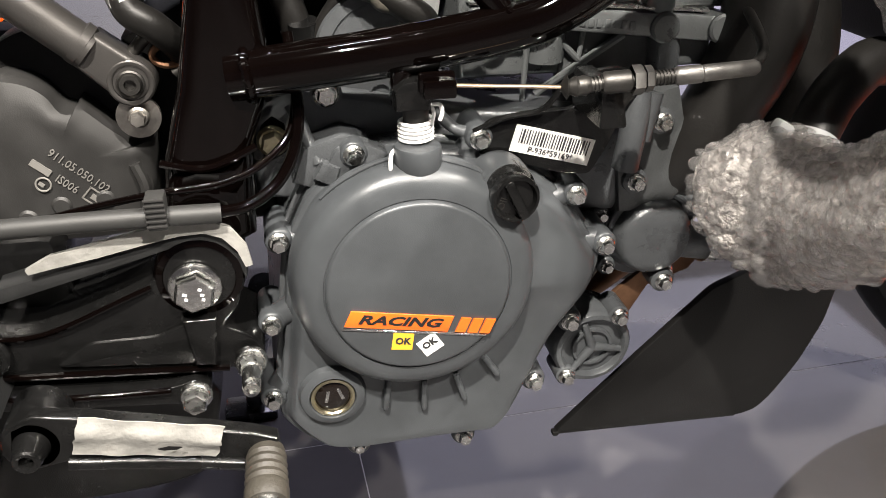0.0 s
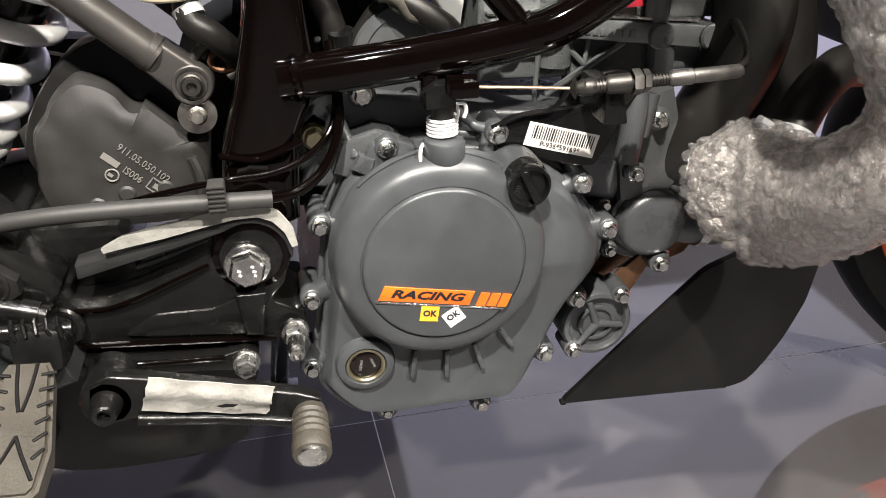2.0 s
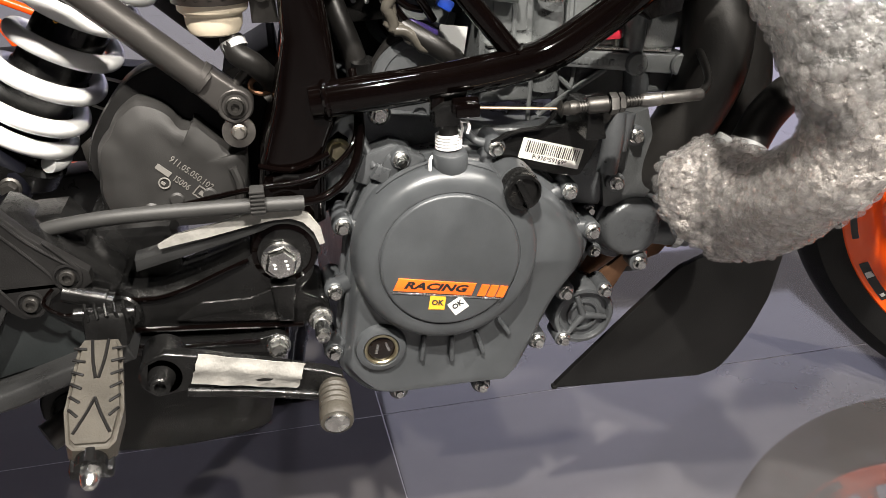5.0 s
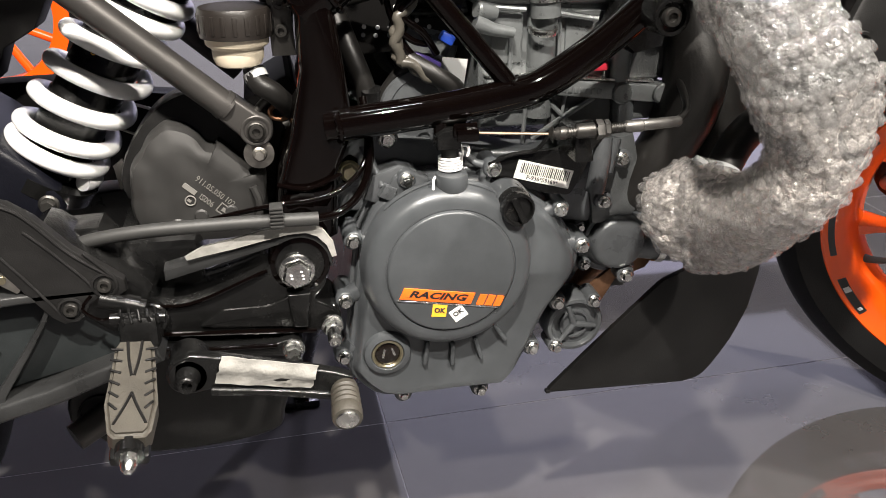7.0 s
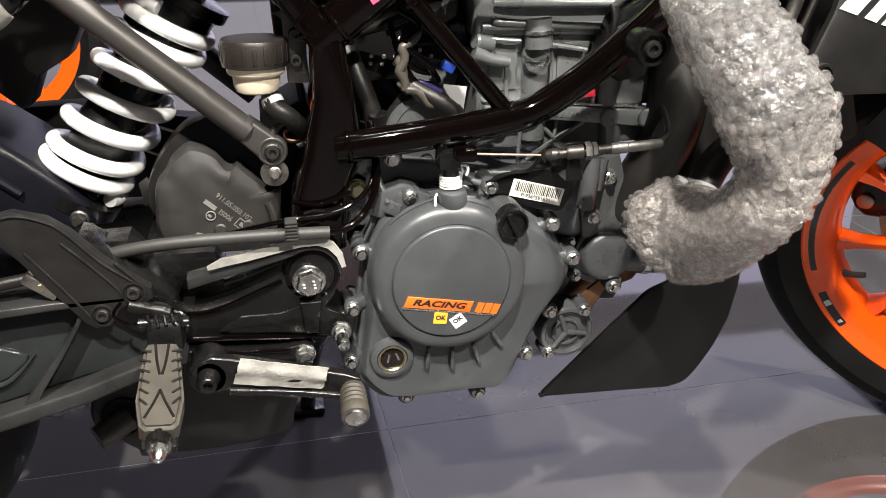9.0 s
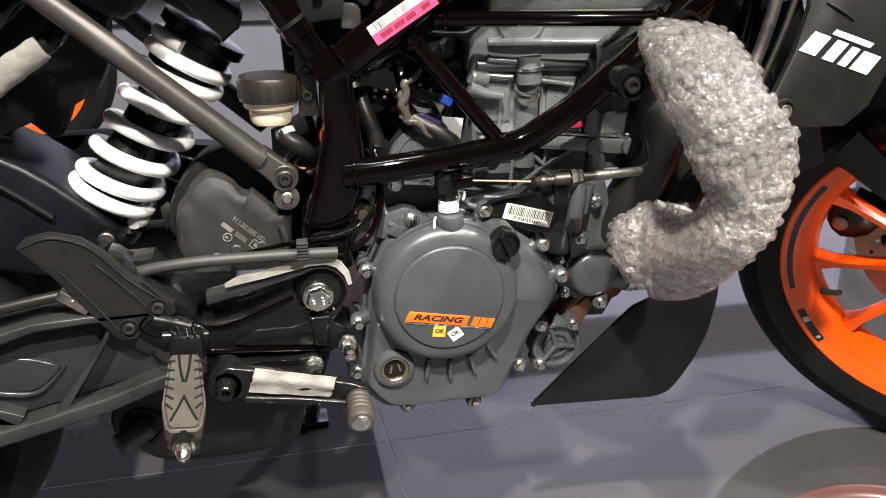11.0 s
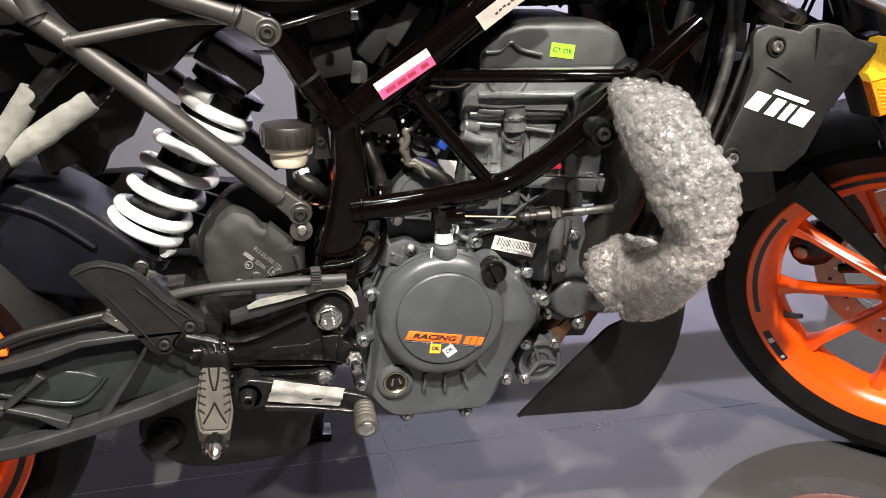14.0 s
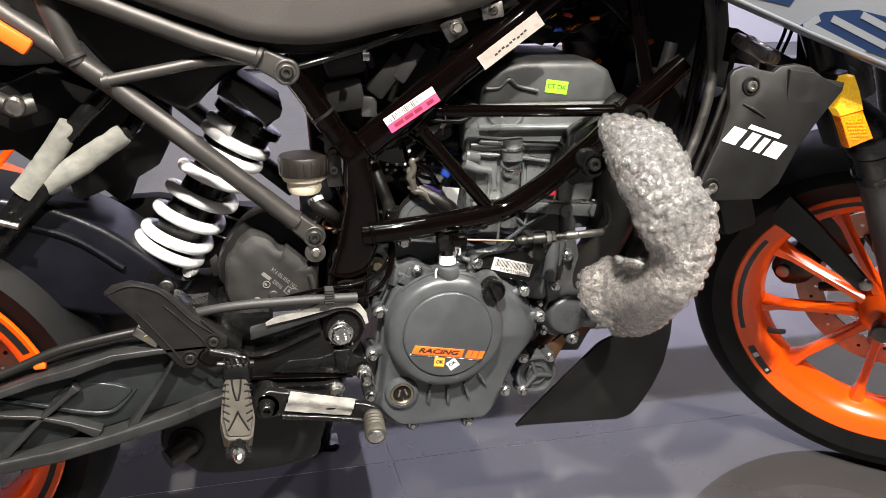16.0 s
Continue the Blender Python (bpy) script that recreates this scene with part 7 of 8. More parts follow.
part("backing", bm_plate([(0.427, 0.660), (0.434, 0.696), (0.450, 0.700), (0.462, 0.680), (0.491, 0.620), (0.456, 0.606)], -0.185, -0.150, 0.003), PLASTIC, ind)
tank = sub("tank_panel", bm_plate([(0.225, 0.797), (0.259, 0.783), (0.354, 0.747), (0.454, 0.711), (0.56, 0.672), (0.66, 0.72), (0.62, 0.86), (0.24, 0.90)], -0.242, -0.215, 0.004, 3), TANKG, None, "grey tank side panel with navy stripes")
part("panel_rim", bm_tube([(0.225, -0.243, 0.798), (0.259, -0.243, 0.785), (0.354, -0.243, 0.749), (0.454, -0.243, 0.713), (0.56, -0.243, 0.674)], 0.0022, 8, straight=True), TANKG, tank)
part("stripe", bm_plate([(0.338, 0.757), (0.366, 0.771), (0.406, 0.773), (0.444, 0.765), (0.52, 0.76), (0.60, 0.73), (0.57, 0.680), (0.452, 0.721), (0.40, 0.737)], -0.2432, -0.2415, 0), NAVY, tank)
for x, z, w in ((0.386, 0.7415, 0.078), (0.412, 0.7490, 0.078), (0.444, 0.7540, 0.070)):
    part("stripe_bar", bm_box((x, -0.2436, z), (w, 0.0008, 0.0075), 0, pose(0, 0, 0, 0, 23, 0)), TANKG, tank)
part("stripe_bar", bm_box((0.352, -0.2438, 0.760), (0.0075, 0.0008, 0.020), 0, pose(0, 0, 0, 0, 62, 0)), TANKG, tank)
part("stripe", bm_plate([(0.281, 0.786), (0.324, 0.777), (0.34, 0.80), (0.28, 0.82)], -0.2432, -0.2415, 0), NAVY, tank)
sub("fuel_tank", bm_plate(smooth_loop([(-0.06, 0.885), (0.02, 0.880), (0.22, 0.878), (0.44, 0.89), (0.50, 0.94), (0.42, 1.04), (0.22, 1.08), (0.02, 1.03)], 2), -0.225, 0.225, 0.03, 4), TANKG, None, "grey fuel tank over the frame")
sub("head_tube", bm_tube([(0.53, 0.0, 0.83), (0.60, 0.0, 0.64)], 0.032, 20, straight=True), BLACK)
sub("front_cowl", bm_plate([(0.3347, 0.7447), (0.3707, 0.7276), (0.4178, 0.7060), (0.4331, 0.7062), (0.4300, 0.7370), (0.5055, 0.6909), (0.4993, 0.6805), (0.4180, 0.6928), (0.3322, 0.7047)], -0.130, -0.105, 0.003), DEEP, None, "black bracket beside the steering head")
for x in (0.402, 0.411):
    sub("brake_line", bm_tube([(x + 0.004, -0.118, 0.760), (x, -0.120, 0.738), (x - 0.011, -0.120, 0.708)], 0.0022, 10), BLACK)

# rear end: muffler under the machine, tail bracket, light reflector strip
mf = sub("muffler", bm_plate(smooth_loop([(-0.170, 0.250), (-0.171, 0.175), (-0.185, 0.150), (-0.250, 0.140), (-0.327, 0.143), (-0.360, 0.165), (-0.385, 0.192), (-0.375, 0.232), (-0.33, 0.262)], 3), -0.012, 0.10, 0.006, 3), PLASTIC, None, "matt black underslung muffler")
part("outlet_hole", bm_lathe([(0.024, 0.0), (0.024, 0.003), (0.021, 0.003), (0.020, -0.01), (0, -0.012)], (-0.352, -0.012, 0.196), seg=32), DEEP, mf)
part("outlet_pipe", bm_tube([(-0.345, -0.02, 0.200), (-0.375, -0.04, 0.190)], [0.015, 0.014], 20, straight=True), SUBF, mf, "short grey tail pipe")
tb = sub("tail_bracket", bm_tube([(-0.55, -0.05, 0.50), (-0.510, -0.062, 0.545), (-0.461, -0.065, 0.608), (-0.414, -0.066, 0.659), (-0.38, -0.05, 0.69)], 0.0105, 14), BLACK, None, "black passenger footrest bracket")
part("bracket_arm", bm_tube([(-0.540, -0.06, 0.495), (-0.516, -0.066, 0.523), (-0.466, -0.068, 0.575), (-0.420, -0.068, 0.607), (-0.372, -0.066, 0.638), (-0.36, -0.05, 0.66)], 0.0098, 14), BLACK, tb)
part("cross_pin", bm_tube([(-0.53, -0.085, 0.545), (-0.50, -0.085, 0.535)], 0.004, 10, straight=True), STEEL, tb)
sub("tail_plate", bm_plate([(-0.47, 0.70), (-0.40, 0.672), (-0.42, 0.65), (-0.50, 0.63), (-0.56, 0.66)], -0.03, 0.03, 0.004), DEEP)
sub("tail_reflector", bm_box((-0.478, -0.11, 0.748), (0.055, 0.012, 0.018), 0.004, pose(0, 0, 0, 0, 36, 0)), DECALO, None, "orange side reflector")
sub("tail_lever", bm_tube([(-0.51, -0.06, 0.672), (-0.49, -0.065, 0.665), (-0.47, -0.06, 0.668)], 0.012, 12), DARKSTEEL)
nt_ = sub("tail_nut", bm_lathe([(0.011, 0), (0.011, 0.01), (0.008, 0.013), (0, 0.013)], (-0.487, -0.07, 0.668), seg=20), STEEL)

# side stand on the far side
sub("side_stand", bm_tube([(-0.12, 0.10, 0.26), (-0.14, 0.20, 0.12), (-0.15, 0.26, 0.012)], [0.014, 0.011, 0.011], 14), BLACK, None, "black side stand down")
sub("stand_foot", bm_box((-0.155, 0.265, 0.006), (0.06, 0.04, 0.012), 0.003), BLACK)
# chain guard on the far side of the shock
cg = sub("chain_guard", bm_plate([(-0.47, 0.505), (-0.412, 0.512), (-0.369, 0.513), (-0.297, 0.498), (-0.24, 0.492), (-0.20, 0.475), (-0.21, 0.405), (-0.47, 0.405)], 0.10, 0.125, 0.003), DEEP, None, "black chain guard behind the shock absorber")
part("guard_edge", bm_tube([(-0.300, 0.096, 0.487), (-0.285, 0.095, 0.483), (-0.252, 0.095, 0.470), (-0.24, 0.095, 0.465)], 0.0016, 8), STEEL, cg)
part("guard_edge", bm_tube([(-0.310, 0.096, 0.461), (-0.298, 0.095, 0.456), (-0.278, 0.095, 0.447)], 0.0014, 8), STEEL, cg)
# Added dark plate, closes a bright gap between post and sprocket cover.
sub("post_filler", bm_plate([(-0.182, 0.395), (-0.182, 0.52), (-0.145, 0.54), (-0.10, 0.52), (-0.10, 0.395)], -0.050, 0.05, 0.004), DEEP, None, "black filler plate behind the frame post")

# ---------------------------------------------------------------- bubble wrap round the pipe
# rows of the wrap: centre, half width across (x, z), half depth, squareness
WRAP = [((0.163, -0.175, 0.640), (0.0150, 0.0040), 0.016, 2.4), ((0.161, -0.205, 0.637), (0.0200, 0.0046), 0.020, 3.0), ((0.166, -0.240, 0.628), (0.0320, 0.0079), 0.030, 3.4), ((0.166, -0.282, 0.613), (0.0340, 0.0135), 0.030, 3.6),
        ((0.171, -0.302, 0.596), (0.0330, 0.0123), 0.030, 3.6), ((0.179, -0.312, 0.579), (0.0370, 0.0105), 0.030, 3.4), ((0.184, -0.312, 0.561), (0.0345, 0.0087), 0.030, 3.4), ((0.190, -0.312, 0.531), (0.0282, -0.0019), 0.031, 3.0),
        ((0.187, -0.302, 0.506), (0.0254, -0.0088), 0.032, 2.8), ((0.191, -0.270, 0.478), (0.0239, -0.0207), 0.033, 2.5), ((0.198, -0.222, 0.444), (0.0211, -0.0327), 0.034, 2.2), ((0.189, -0.179, 0.432), (0.0130, -0.0515), 0.033, 2.1),
        ((0.167, -0.165, 0.435), (0.0030, -0.0410), 0.030, 2.1), ((0.151, -0.150, 0.442), (0.0008, -0.0174), 0.016, 2.0)]


def wrap_lines(first, last, grow, step, shift):
    """Rings of places and outward normals round the pipe, from one row of WRAP to another."""
    rows = WRAP[first:last + 1]
    n = 40
    mid = spline([r[0] for r in rows], n)
    acr = spline([(r[1][0], 0, r[1][1]) for r in rows], n)
    k0 = np.linspace(0, len(rows) - 1, len(mid))
    dep = np.interp(k0, range(len(rows)), [r[2] for r in rows])
    sq = np.interp(k0, range(len(rows)), [r[3] for r in rows])
    ln = np.concatenate([[0], np.cumsum([(mid[i + 1] - mid[i]).length for i in range(len(mid) - 1)])])
    for s in np.linspace(0, ln[-1], int(ln[-1] / step)):
        i = min(int(np.searchsorted(ln, s, "right")) - 1, len(mid) - 2)
        t = (s - ln[i]) / max(1e-9, ln[i + 1] - ln[i])
        c, w = mid[i].lerp(mid[i + 1], t), acr[i].lerp(acr[i + 1], t) * grow
        d = (mid[i + 1] - mid[i]).normalized()
        depth = np.interp(s, ln, dep) * grow
        e = 2.0 / np.interp(s, ln, sq)
        out = w.cross(d).normalized()
        if out.y > 0:
            out.negate()
        ring = []
        for a in np.linspace(0, 2 * math.pi, 240, endpoint=False):
            ca, sa = math.cos(a), math.sin(a)
            p = c + w * math.copysign(abs(ca) ** e, ca) + out * depth * math.copysign(abs(sa) ** e, sa)
            nrm = (w.normalized() * math.copysign(abs(ca) ** (2 - e), ca) * depth + out * math.copysign(abs(sa) ** (2 - e), sa) * w.length).normalized()
            crush = 0.0026 * noise.noise(p * 24 + Vector((shift, 0, 0))) + 0.0014 * noise.noise(p * 70)
            crease = -0.0035 * max(0.0, 1 - abs(noise.noise(p * 34 + Vector((0, 3, shift)))) * 6)
            ring.append((p + nrm * (crush + crease), nrm))
        lap = np.concatenate([[0], np.cumsum([(ring[(k + 1) % 240][0] - ring[k][0]).length for k in range(240)])])
        yield ring, lap


def wrap_sheet(first, last, grow=1.0, shift=0.0, seg=150, step=0.0022):
    bm = bmesh.new()
    prev = None
    for ring, lap in wrap_lines(first, last, grow, step, shift):
        now = []
        for q in np.linspace(0, lap[-1], seg, endpoint=False):
            k = min(int(np.searchsorted(lap, q, "right")) - 1, 239)
            now.append(bm.verts.new(ring[k][0].lerp(ring[(k + 1) % 240][0], (q - lap[k]) / max(1e-9, lap[k + 1] - lap[k]))))
        if prev:
            for k in range(seg):
                bm.faces.new((prev[k], prev[(k + 1) % seg], now[(k + 1) % seg], now[k]))
        prev = now
    return bm


def wrap_bubbles(first, last, grow=1.0, shift=0.0, pitch=0.0100, r=0.0048, h=0.0034, seed=1):
    """Rows of soft air cushions on the sheet, some of them half empty or leaning."""
    rng = random.Random(seed)
    verts, faces = [], []
    for row, (ring, lap) in enumerate(wrap_lines(first, last, grow, pitch * 0.88, shift)):
        count = max(3, round(lap[-1] / pitch))
        for m in range(count):
            q = ((m + 0.5 * (row % 2)) / count * lap[-1] + rng.uniform(-0.0007, 0.0007)) % lap[-1]
            k = min(int(np.searchsorted(lap, q, "right")) - 1, 239)
            p, nrm = ring[k]
            nrm = (nrm + Vector((rng.uniform(-1, 1), rng.uniform(-1, 1), rng.uniform(-1, 1))) * 0.26).normalized()
            u = nrm.orthogonal().normalized()
            v = nrm.cross(u)
            hh, rr = h * rng.choice((0.45, 0.8, 1.0, 1.0, 1.1)), r * rng.uniform(0.92, 1.06)
            base = len(verts)
            ph = rng.uniform(0, 6.28)
            for f, g in ((1.0, -0.25), (1.02, 0.25), (0.95, 0.62), (0.78, 0.88), (0.45, 1.0)):
                for j in range(14):
                    a = ph + 2 * math.pi * j / 14
                    dent = 1 + 0.10 * math.sin(2 * a + row) * (g > 0.5)
                    verts.append(p + (u * math.cos(a) + v * math.sin(a)) * rr * f * dent + nrm * hh * g * (1 + 0.12 * math.cos(a + m)))
            verts.append(p + nrm * hh * (1.0 if rng.random() < 0.7 else 0.62))
            for t in range(4):
                for j in range(14):
                    jj = (j + 1) % 14
                    faces.append((base + t * 14 + j, base + t * 14 + jj, base + t * 14 + 14 + jj, base + t * 14 + 14 + j))
            for j in range(14):
                faces.append((base + 56 + j, base + 56 + (j + 1) % 14, base + 70))
    me = bpy.data.meshes.new("air_cushions")
    me.from_pydata([tuple(q) for q in verts], [], faces)
    bm = bmesh.new()
    bm.from_mesh(me)
    bpy.data.meshes.remove(me)
    return bm


wrap = tagged(part("bubble_wrap", wrap_sheet(0, 7, 0.94, 0.0, 200, 0.0016), FOLDS), "crumpled clear bubble wrap round a pipe", "bubble wrap")
part("lower_wrap", wrap_sheet(5, 13, 0.96, 0.37, 200, 0.0016), FOLDSLOW, wrap, "milky lower layer of bubble wrap")
tagged(part("air_cushion", wrap_bubbles(0, 7, 0.95), BUBBLE, wrap, "clear air cushions"), kind="stuff")
tagged(part("air_cushion", wrap_bubbles(5, 13, 0.97, 0.37, seed=5), BUBBLELOW, wrap, "clear air cushions"), kind="stuff")


# ---------------------------------------------------------------- labels, stickers and tape
def sticker(name, c, w, h, turn, mat, label, category="sticker", yaw=0.0, lean=0.0):
    """A thin label on the side that faces the walk."""
    bm = bm_box((0, 0, 0), (w, h, 0.0004), 0)
    bmesh.ops.transform(bm, matrix=facing(*c, turn, lean, yaw), verts=bm.verts)
    return tagged(part(name, bm, mat, smooth=False), label, category)


def on(c, turn, dx, dy, yaw=0.0, lean=0.0, out=0.0004):
    return facing(*c, turn, lean, yaw) @ Matrix.Translation((dx, dy, out))


def bars(parent, c, turn, x0, x1, y, h, n, mat, yaw=0.0, lean=0.0, seed=1):
    rng = random.Random(seed)
    xs = np.linspace(x0, x1, n)
    for x in xs:
        w = (x1 - x0) / n * rng.choice((0.3, 0.45, 0.7))
        bm = bm_box((0, 0, 0), (w, h, 0.0002), 0)
        bmesh.ops.transform(bm, matrix=on(c, turn, x, y, yaw, lean), verts=bm.verts)
        part("printed_bar", bm, mat, parent, smooth=False)


c = (-0.0345, -0.1655, 0.3607)
ok1 = sticker("inspection_sticker", c, 0.0125, 0.0118, -8, YELLOW, "square yellow sticker reading OK on the cover")
letters("print", "OK", 0.0062, on(c, -8, 0, 0), INK, ok1, bold=0.00022)
c = (-0.0180, -0.1655, 0.3562)
ok2 = sticker("inspection_sticker", c, 0.0128, 0.0118, 33, PAPER, "square white sticker reading OK on the cover")
letters("print", "OK", 0.0062, on(c, 33, 0, 0.001), INK, ok2, bold=0.00022)
c = (0.0650, -0.1262, 0.4615)
bl = sticker("barcode_label", c, 0.0515, 0.0168, -15.5, PAPER, "white barcode label on the cable bracket", "label")
bars(bl, c, -15.5, -0.0215, 0.0225, 0.0022, 0.0092, 26, INK)
letters("print", "P-936*59169*", 0.0052, on(c, -15.5, 0, -0.0055), INK, bl)
c = (-0.061, -0.1345, 0.661)
pk = sticker("pink_label", c, 0.066, 0.0190, 32.5, PINK, "pink and white barcode label on the frame tube", "label")
bm = bm_box((0, 0, 0), (0.066, 0.0085, 0.0003), 0)
bmesh.ops.transform(bm, matrix=on(c, 32.5, 0, 0.0052, out=0.0002), verts=bm.verts)
part("white_field", bm, PAPER, pk, smooth=False)
bars(pk, c, 32.5, -0.028, 0.020, 0.0050, 0.0075, 24, INK, seed=4)
for x, w in ((-0.020, 0.012), (-0.0065, 0.011), (0.006, 0.010), (0.022, 0.009)):
    bm = bm_box((0, 0, 0), (w, 0.0045, 0.0002), 0)
    bmesh.ops.transform(bm, matrix=on(c, 32.5, x, -0.0042), verts=bm.verts)
    part("printed_bar", bm, material("dark_red_print", (0.20, 0.01, 0.03), 0.6) if x == -0.020 else bpy.data.materials["dark_red_print"], pk, smooth=False)
c = (0.052, -0.1345, 0.735)
wl = sticker("white_label", c, 0.084, 0.0175, 36, WORN, "worn white paper label on the frame tube", "label")
for k in range(9):
    bm = bm_box((0, 0, 0), (0.0035, 0.0022, 0.0002), 0)
    bmesh.ops.transform(bm, matrix=on(c, 36, -0.022 + 0.0052 * k, -0.002 + 0.0006 * (k % 3)), verts=bm.verts)
    part("printed_bar", bm, GREYPL, wl, smooth=False)
c = (0.1245, -0.0905, 0.6755)
ct = sticker("inspection_sticker", c, 0.028, 0.0155, -8, GREEN, "green sticker reading CT OK on the head cover")
letters("print", "CT OK", 0.0078, on(c, -8, 0, 0), INK, ct)

# raised badge on the cover: orange field with dark lettering
badge = sub("cover_badge", bm_plate([(-0.0640, 0.3850), (-0.0685, 0.3750), (-0.0075, 0.3640), (-0.0035, 0.3742)], -0.1662, -0.1645, 0.0003), DECALO, None, "orange raised badge on the clutch cover")
letters("badge_word", "RACING", 0.0082, facing(-0.0362, -0.1663, 0.3748, -10.0), DECALB, badge, "dark lettering", shear=0.3, width=1.60, bold=0.00030)
part("badge_edge", bm_plate([(-0.0700, 0.3742), (-0.0702, 0.3728), (0.0160, 0.3578), (0.0165, 0.3590)], -0.1660, -0.1645, 0.0002), ZINC, badge)
for x in (0.0010, 0.0085, 0.0160):
    part("badge_shape", bm_plate([(x, 0.3728 - x * 0.18), (x - 0.0040, 0.3636 - x * 0.18), (x + 0.0020, 0.3625 - x * 0.18), (x + 0.0060, 0.3717 - x * 0.18)], -0.1662, -0.1645, 0), DECALO, badge)
# plain white mark on the shroud
mk = []
SHM = facing(0.2925, -0.2580, 0.6365, -19, -9.1)
for pts in ([(-0.037, -0.010), (-0.028, 0.009), (-0.012, 0.009), (-0.021, -0.010)], [(-0.012, 0.0115), (-0.0095, 0.0165), (0.029, 0.0165), (0.0265, 0.0115)], [(-0.0140, -0.010), (-0.0050, 0.009), (0.0060, 0.009), (-0.0030, -0.010)],
            [(0.0020, -0.010), (0.0105, 0.008), (0.0185, 0.008), (0.0100, -0.010)], [(0.0145, -0.010), (0.0230, 0.008), (0.0400, 0.008), (0.0325, -0.010)]):
    bm = bmesh.new()
    f = bm.faces.new([bm.verts.new(SHM @ Vector((x, y, 0.0003))) for x, y in pts])
    r = bmesh.ops.extrude_face_region(bm, geom=[f])
    bmesh.ops.translate(bm, vec=(0, 0.0008, 0), verts=[q for q in r["geom"] if isinstance(q, bmesh.types.BMVert)])
    part("white_mark", bm, WHITE, shr, "white painted mark", smooth=False)


def tape(name, corners, label, mat=TAPE, wave=0.0015, seed=0, thick=0.0007, cols=18, fold=0.0):
    return tagged(part(name, quad_sheet(corners, thick, cols, 8, wave, seed, fold), mat), label, "tape")


tape("masking_tape", [(-0.2135, -0.1945, 0.3555), (-0.1395, -0.1945, 0.3375), (-0.1465, -0.1925, 0.3160), (-0.2215, -0.1925, 0.3305)], "torn strip of cream masking tape on the pedal", seed=2, fold=0.0032)


tear = bm_plate([(-0.176, 0.3310), (-0.170, 0.3318), (-0.163, 0.3302), (-0.166, 0.3290), (-0.173, 0.3296)], -0.1990, -0.1984, 0)
part("tear", tear, DEEP, bpy.data.objects["masking_tape"])


def ribbon(name, rows, y, label, seed=0):
    """Tape that follows the edge of a bar: rows of (x, z, width)."""
    bm = bmesh.new()
    prev = None
    for i, (x, z, w) in enumerate(rows):
        a, b = rows[max(i - 1, 0)], rows[min(i + 1, len(rows) - 1)]
        t = Vector((b[0] - a[0], 0, b[1] - a[1])).normalized()
        nrm = Vector((-t.z, 0, t.x))
        q = 0.0008 * noise.noise(Vector((i * 0.9, seed, 0)))
        ring = [bm.verts.new(Vector((x, y + dy + q, z)) + nrm * k * w) for k, dy in ((-0.5, 0), (0.5, 0), (0.5, 0.004), (-0.5, 0.004))]
        if prev:
            for j in range(4):
                bm.faces.new((prev[j], prev[(j + 1) % 4], ring[(j + 1) % 4], ring[j]))
        else:
            bm.faces.new(ring)
        prev = ring
    bm.faces.new(prev[::-1])
    return tagged(part(name, bm, TAPE), label, "tape")


ribbon("masking_tape", [(-0.236, 0.4185, 0.003), (-0.222, 0.4235, 0.0075), (-0.200, 0.4275, 0.0080), (-0.175, 0.4330, 0.0085), (-0.155, 0.4365, 0.0085), (-0.140, 0.4365, 0.0080), (-0.129, 0.4320, 0.0075), (-0.1215, 0.4215, 0.0060), (-0.1185, 0.4100, 0.0040)], -0.1455, "long torn strip of cream masking tape over a bar", 3)
def wrapped(pts, rs, seed):
    """Tape wound round a tube: flattened, wrinkled, with cut ends."""
    line = spline(pts, 14)
    rr = np.interp(np.linspace(0, len(rs) - 1, len(line)), range(len(rs)), rs)
    bm = bm_tube(line, list(rr), 28, straight=True, flat=0.72)
    for v in bm.verts:
        q = v.co * 1.0
        v.co += Vector((noise.noise(q * 90 + Vector((seed, 0, 0))), noise.noise(q * 90 + Vector((0, seed, 0))), noise.noise(q * 90 + Vector((0, 0, seed))))) * 0.0010
        v.co += Vector((noise.noise(q * 260), noise.noise(q * 260 + Vector((7, 0, 0))), noise.noise(q * 260 + Vector((0, 7, 0))))) * 0.0005
    return bm


for pts, rs, sd in (([(-0.493, -0.066, 0.567), (-0.461, -0.068, 0.608), (-0.434, -0.069, 0.646)], [0.0165, 0.0135, 0.0120], 3), ([(-0.468, -0.071, 0.573), (-0.420, -0.073, 0.607), (-0.378, -0.071, 0.634)], [0.0085, 0.0135, 0.0128, 0.0118], 8)):
    tagged(part("cloth_tape", wrapped(pts, rs, sd), CLOTH), "grey cloth tape wrapped round a bracket end", "tape")

# ---------------------------------------------------------------- a second machine behind
back = thing("parked_motorcycle", (-0.92, 1.93, 0), "orange and black motorcycle parked behind", "motorcycle")
PW = Vector((-0.93, 1.93, 0.312))
part("wheel_rim", bm_lathe([(0.190, -0.04), (0.205, -0.045), (0.236, -0.048), (0.240, -0.044), (0.240, 0.044), (0.236, 0.048), (0.205, 0.045), (0.190, 0.04), (0.186, 0.0), (0.190, -0.04)], PW, seg=72), ORANGE, back, "orange rim")
part("tyre", bm_lathe([(0.236, -0.050), (0.262, -0.060), (0.290, -0.050), (0.305, -0.025), (0.310, 0.0), (0.305, 0.025), (0.290, 0.050), (0.262, 0.060), (0.236, 0.050)], PW, seg=72), TYRE, back)
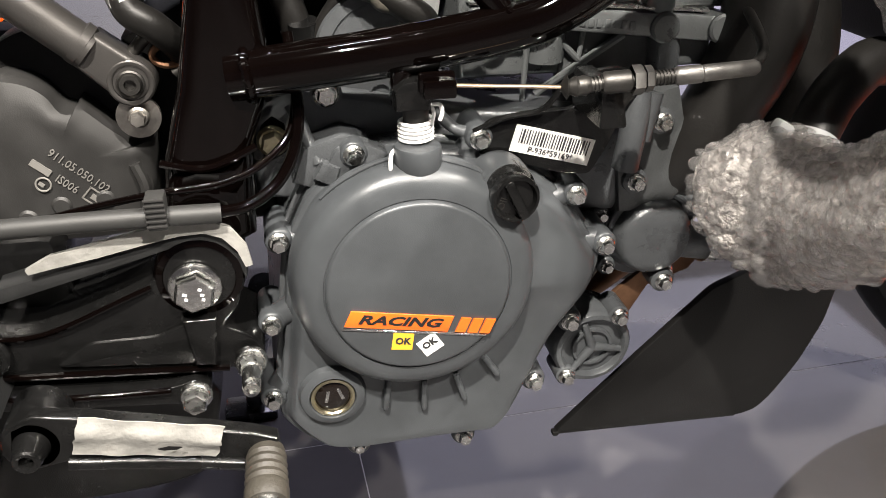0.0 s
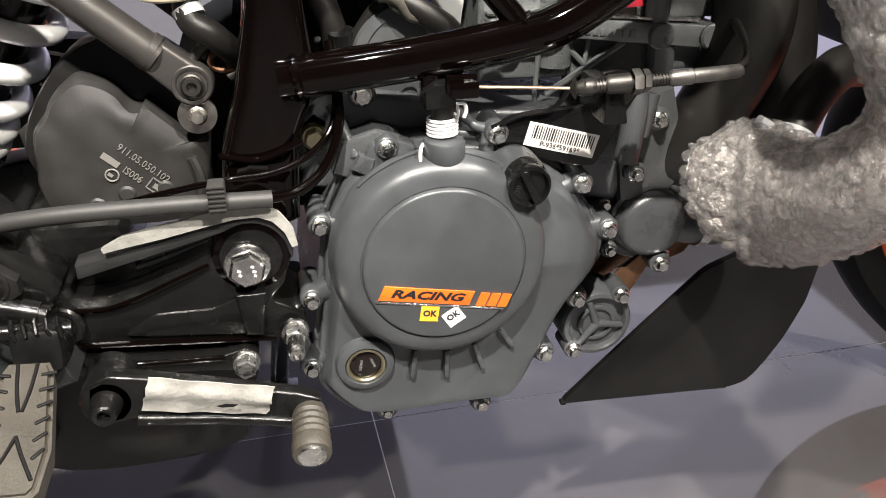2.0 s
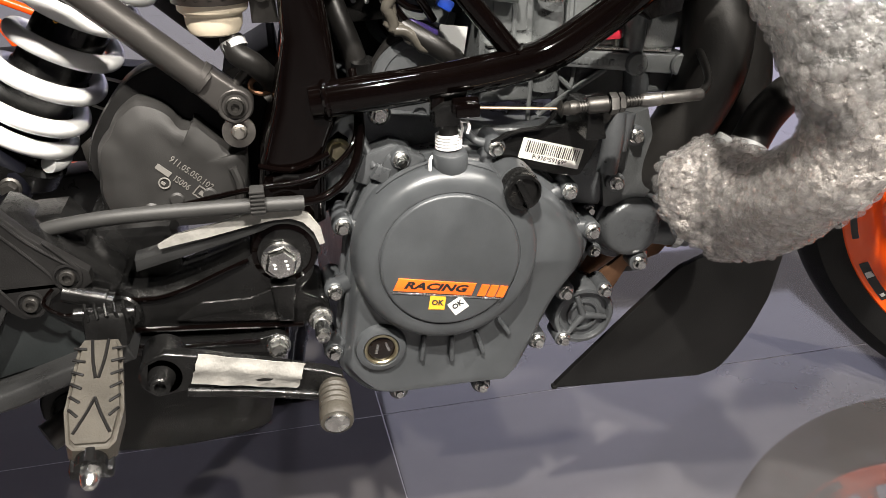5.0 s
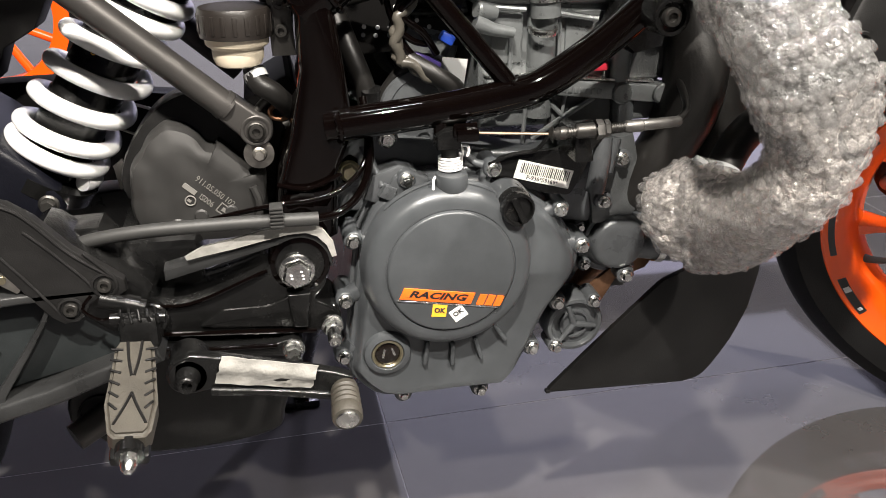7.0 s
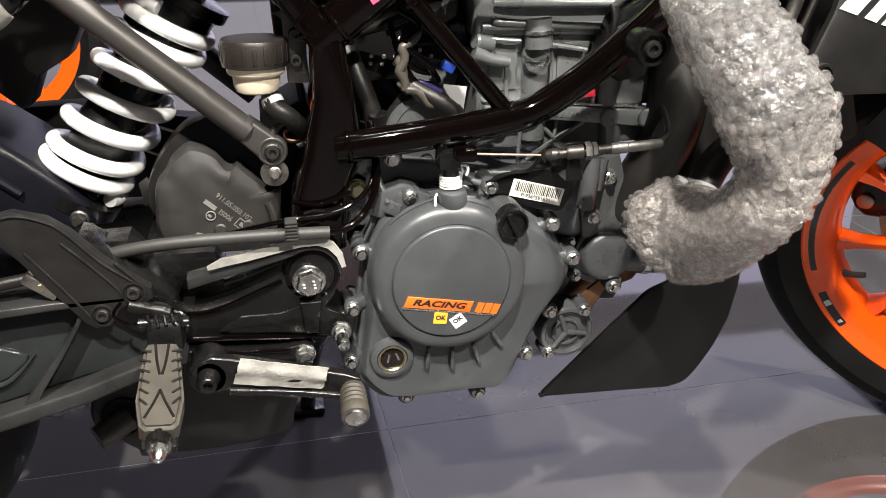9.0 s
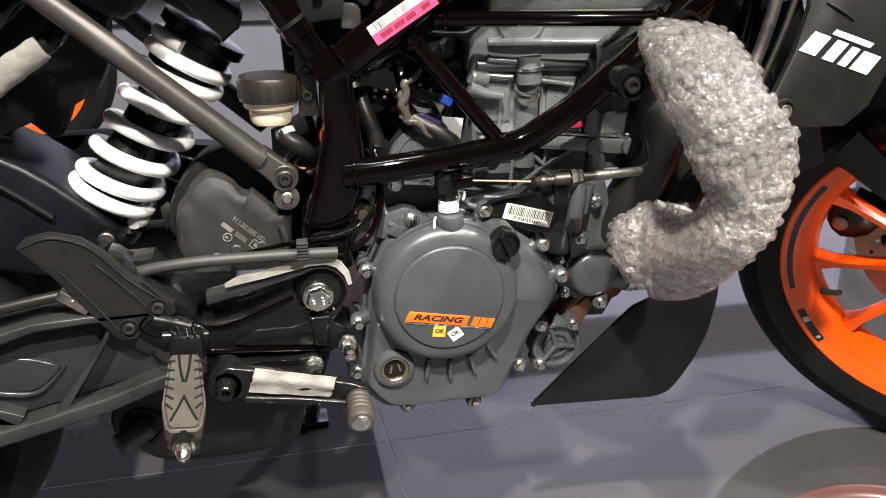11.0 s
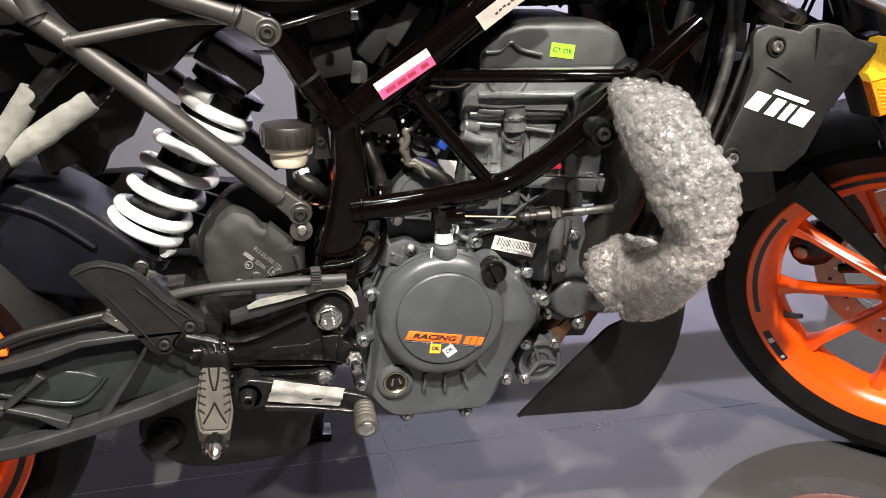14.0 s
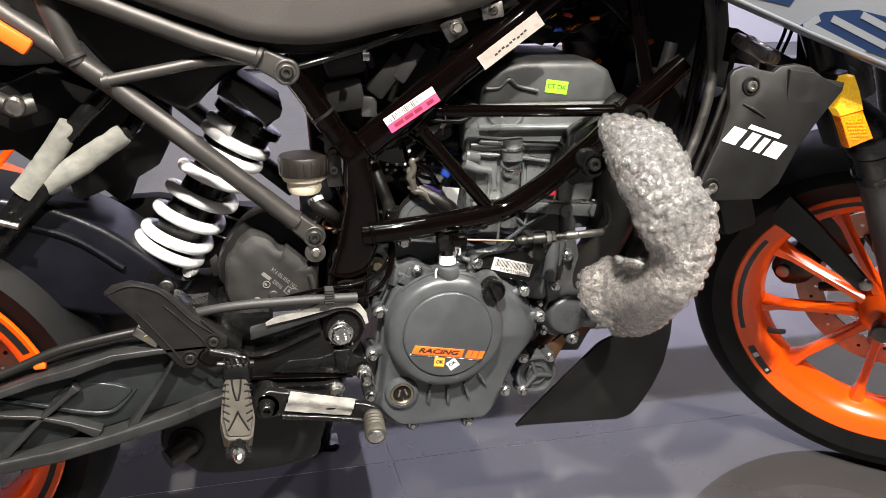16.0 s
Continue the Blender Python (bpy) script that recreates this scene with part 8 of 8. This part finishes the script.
for k in range(10):
    a = radians(12 + 36 * k)
    part("spoke", bm_tube([PW + Vector((math.cos(a), 0, math.sin(a))) * 0.03, PW + Vector((math.cos(a), 0, math.sin(a))) * 0.195], [0.012, 0.009, 0.013], 10, straight=True), ORANGE, back)
part("hub", bm_lathe([(0.045, -0.06), (0.045, 0.04), (0.03, 0.05), (0, 0.05)], PW, seg=32), BLACK, back)
part("fork", bm_tube([PW + Vector((0.02, -0.10, -0.02)), PW + Vector((-0.18, -0.10, 0.60))], 0.028, 16, straight=True), BLACK, back)
part("fender", bm_tube([PW + Vector((0.325 * math.cos(a), 0, 0.325 * math.sin(a))) for a in np.linspace(0.6, 2.6, 24)], 0.05, 12, straight=True, flat=0.3), PLASTIC, back)
part("body", bm_plate(smooth_loop([(-1.15, 0.55), (-1.1, 0.95), (-1.4, 1.05), (-1.9, 0.95), (-2.0, 0.7), (-1.6, 0.35), (-1.3, 0.30)], 2), 1.80, 2.08, 0.03, 3), PLASTIC, back)
part("rear_tyre", bm_lathe([(0.236, -0.060), (0.262, -0.07), (0.290, -0.060), (0.310, 0.0), (0.290, 0.060), (0.262, 0.07), (0.236, 0.060), (0.236, -0.06)], PW + Vector((-1.34, 0, 0)), seg=48), TYRE, back)

for ob in back.children:
    ob.data.transform(Matrix.Translation((0.92, -1.93, 0)))

# ---------------------------------------------------------------- ceiling lamp housings
# The housing at g goes with the added fill lamp.
for name, x, y, w in (("a", -0.65, -2.0, 0.40), ("b", 2.1, -1.15, 0.30), ("g", 0.95, -2.75, 0.30), ("c", 0.3, 2.6, 0.55), ("d", 2.6, 1.4, 0.45), ("e", -2.2, 1.2, 0.45)):
    t = thing("ceiling_lamp", (x, y, 3.9), "square black ceiling lamp with white diffuser", "lamp", "hall lamps")
    hb = bm_box((0, 0, -0.10), (w, w, 0.18), 0.01)
    part("housing", hb, DEEP, t)
    part("diffuser", bm_box((0, 0, -0.195), (w * 0.9, w * 0.9, 0.012), 0.003), LENSW, t)

# ---------------------------------------------------------------- floor tiles
TX, TY, GAP, TURN = 1.20, 0.60, 0.0010, 2.0
tile_bm = bm_box((0, 0, -0.004), (TX - GAP, TY - GAP, 0.008), 0.0006)
tile_me = bpy.data.meshes.new("tile")
tile_bm.to_mesh(tile_me)
tile_bm.free()
tile_me.materials.append(FLOOR)
origin = Matrix.Translation((-0.040, 0.190, 0)) @ pose(0, 0, 0, 0, 0, TURN)
for i in range(-8, 9):
    for j in range(-8, 9):
        q = origin @ Vector(((i + 0.5) * TX, (j + 0.5) * TY, 0))
        if -5.6 < q.x < 6.1 and -5.1 < q.y < 6.6:
            tl = new("tile", tile_me)
            tl.matrix_world = Matrix.Translation((q.x, q.y, 0)) @ pose(0, 0, 0, 0, 0, TURN)
            tl.parent = FLOOR_BED
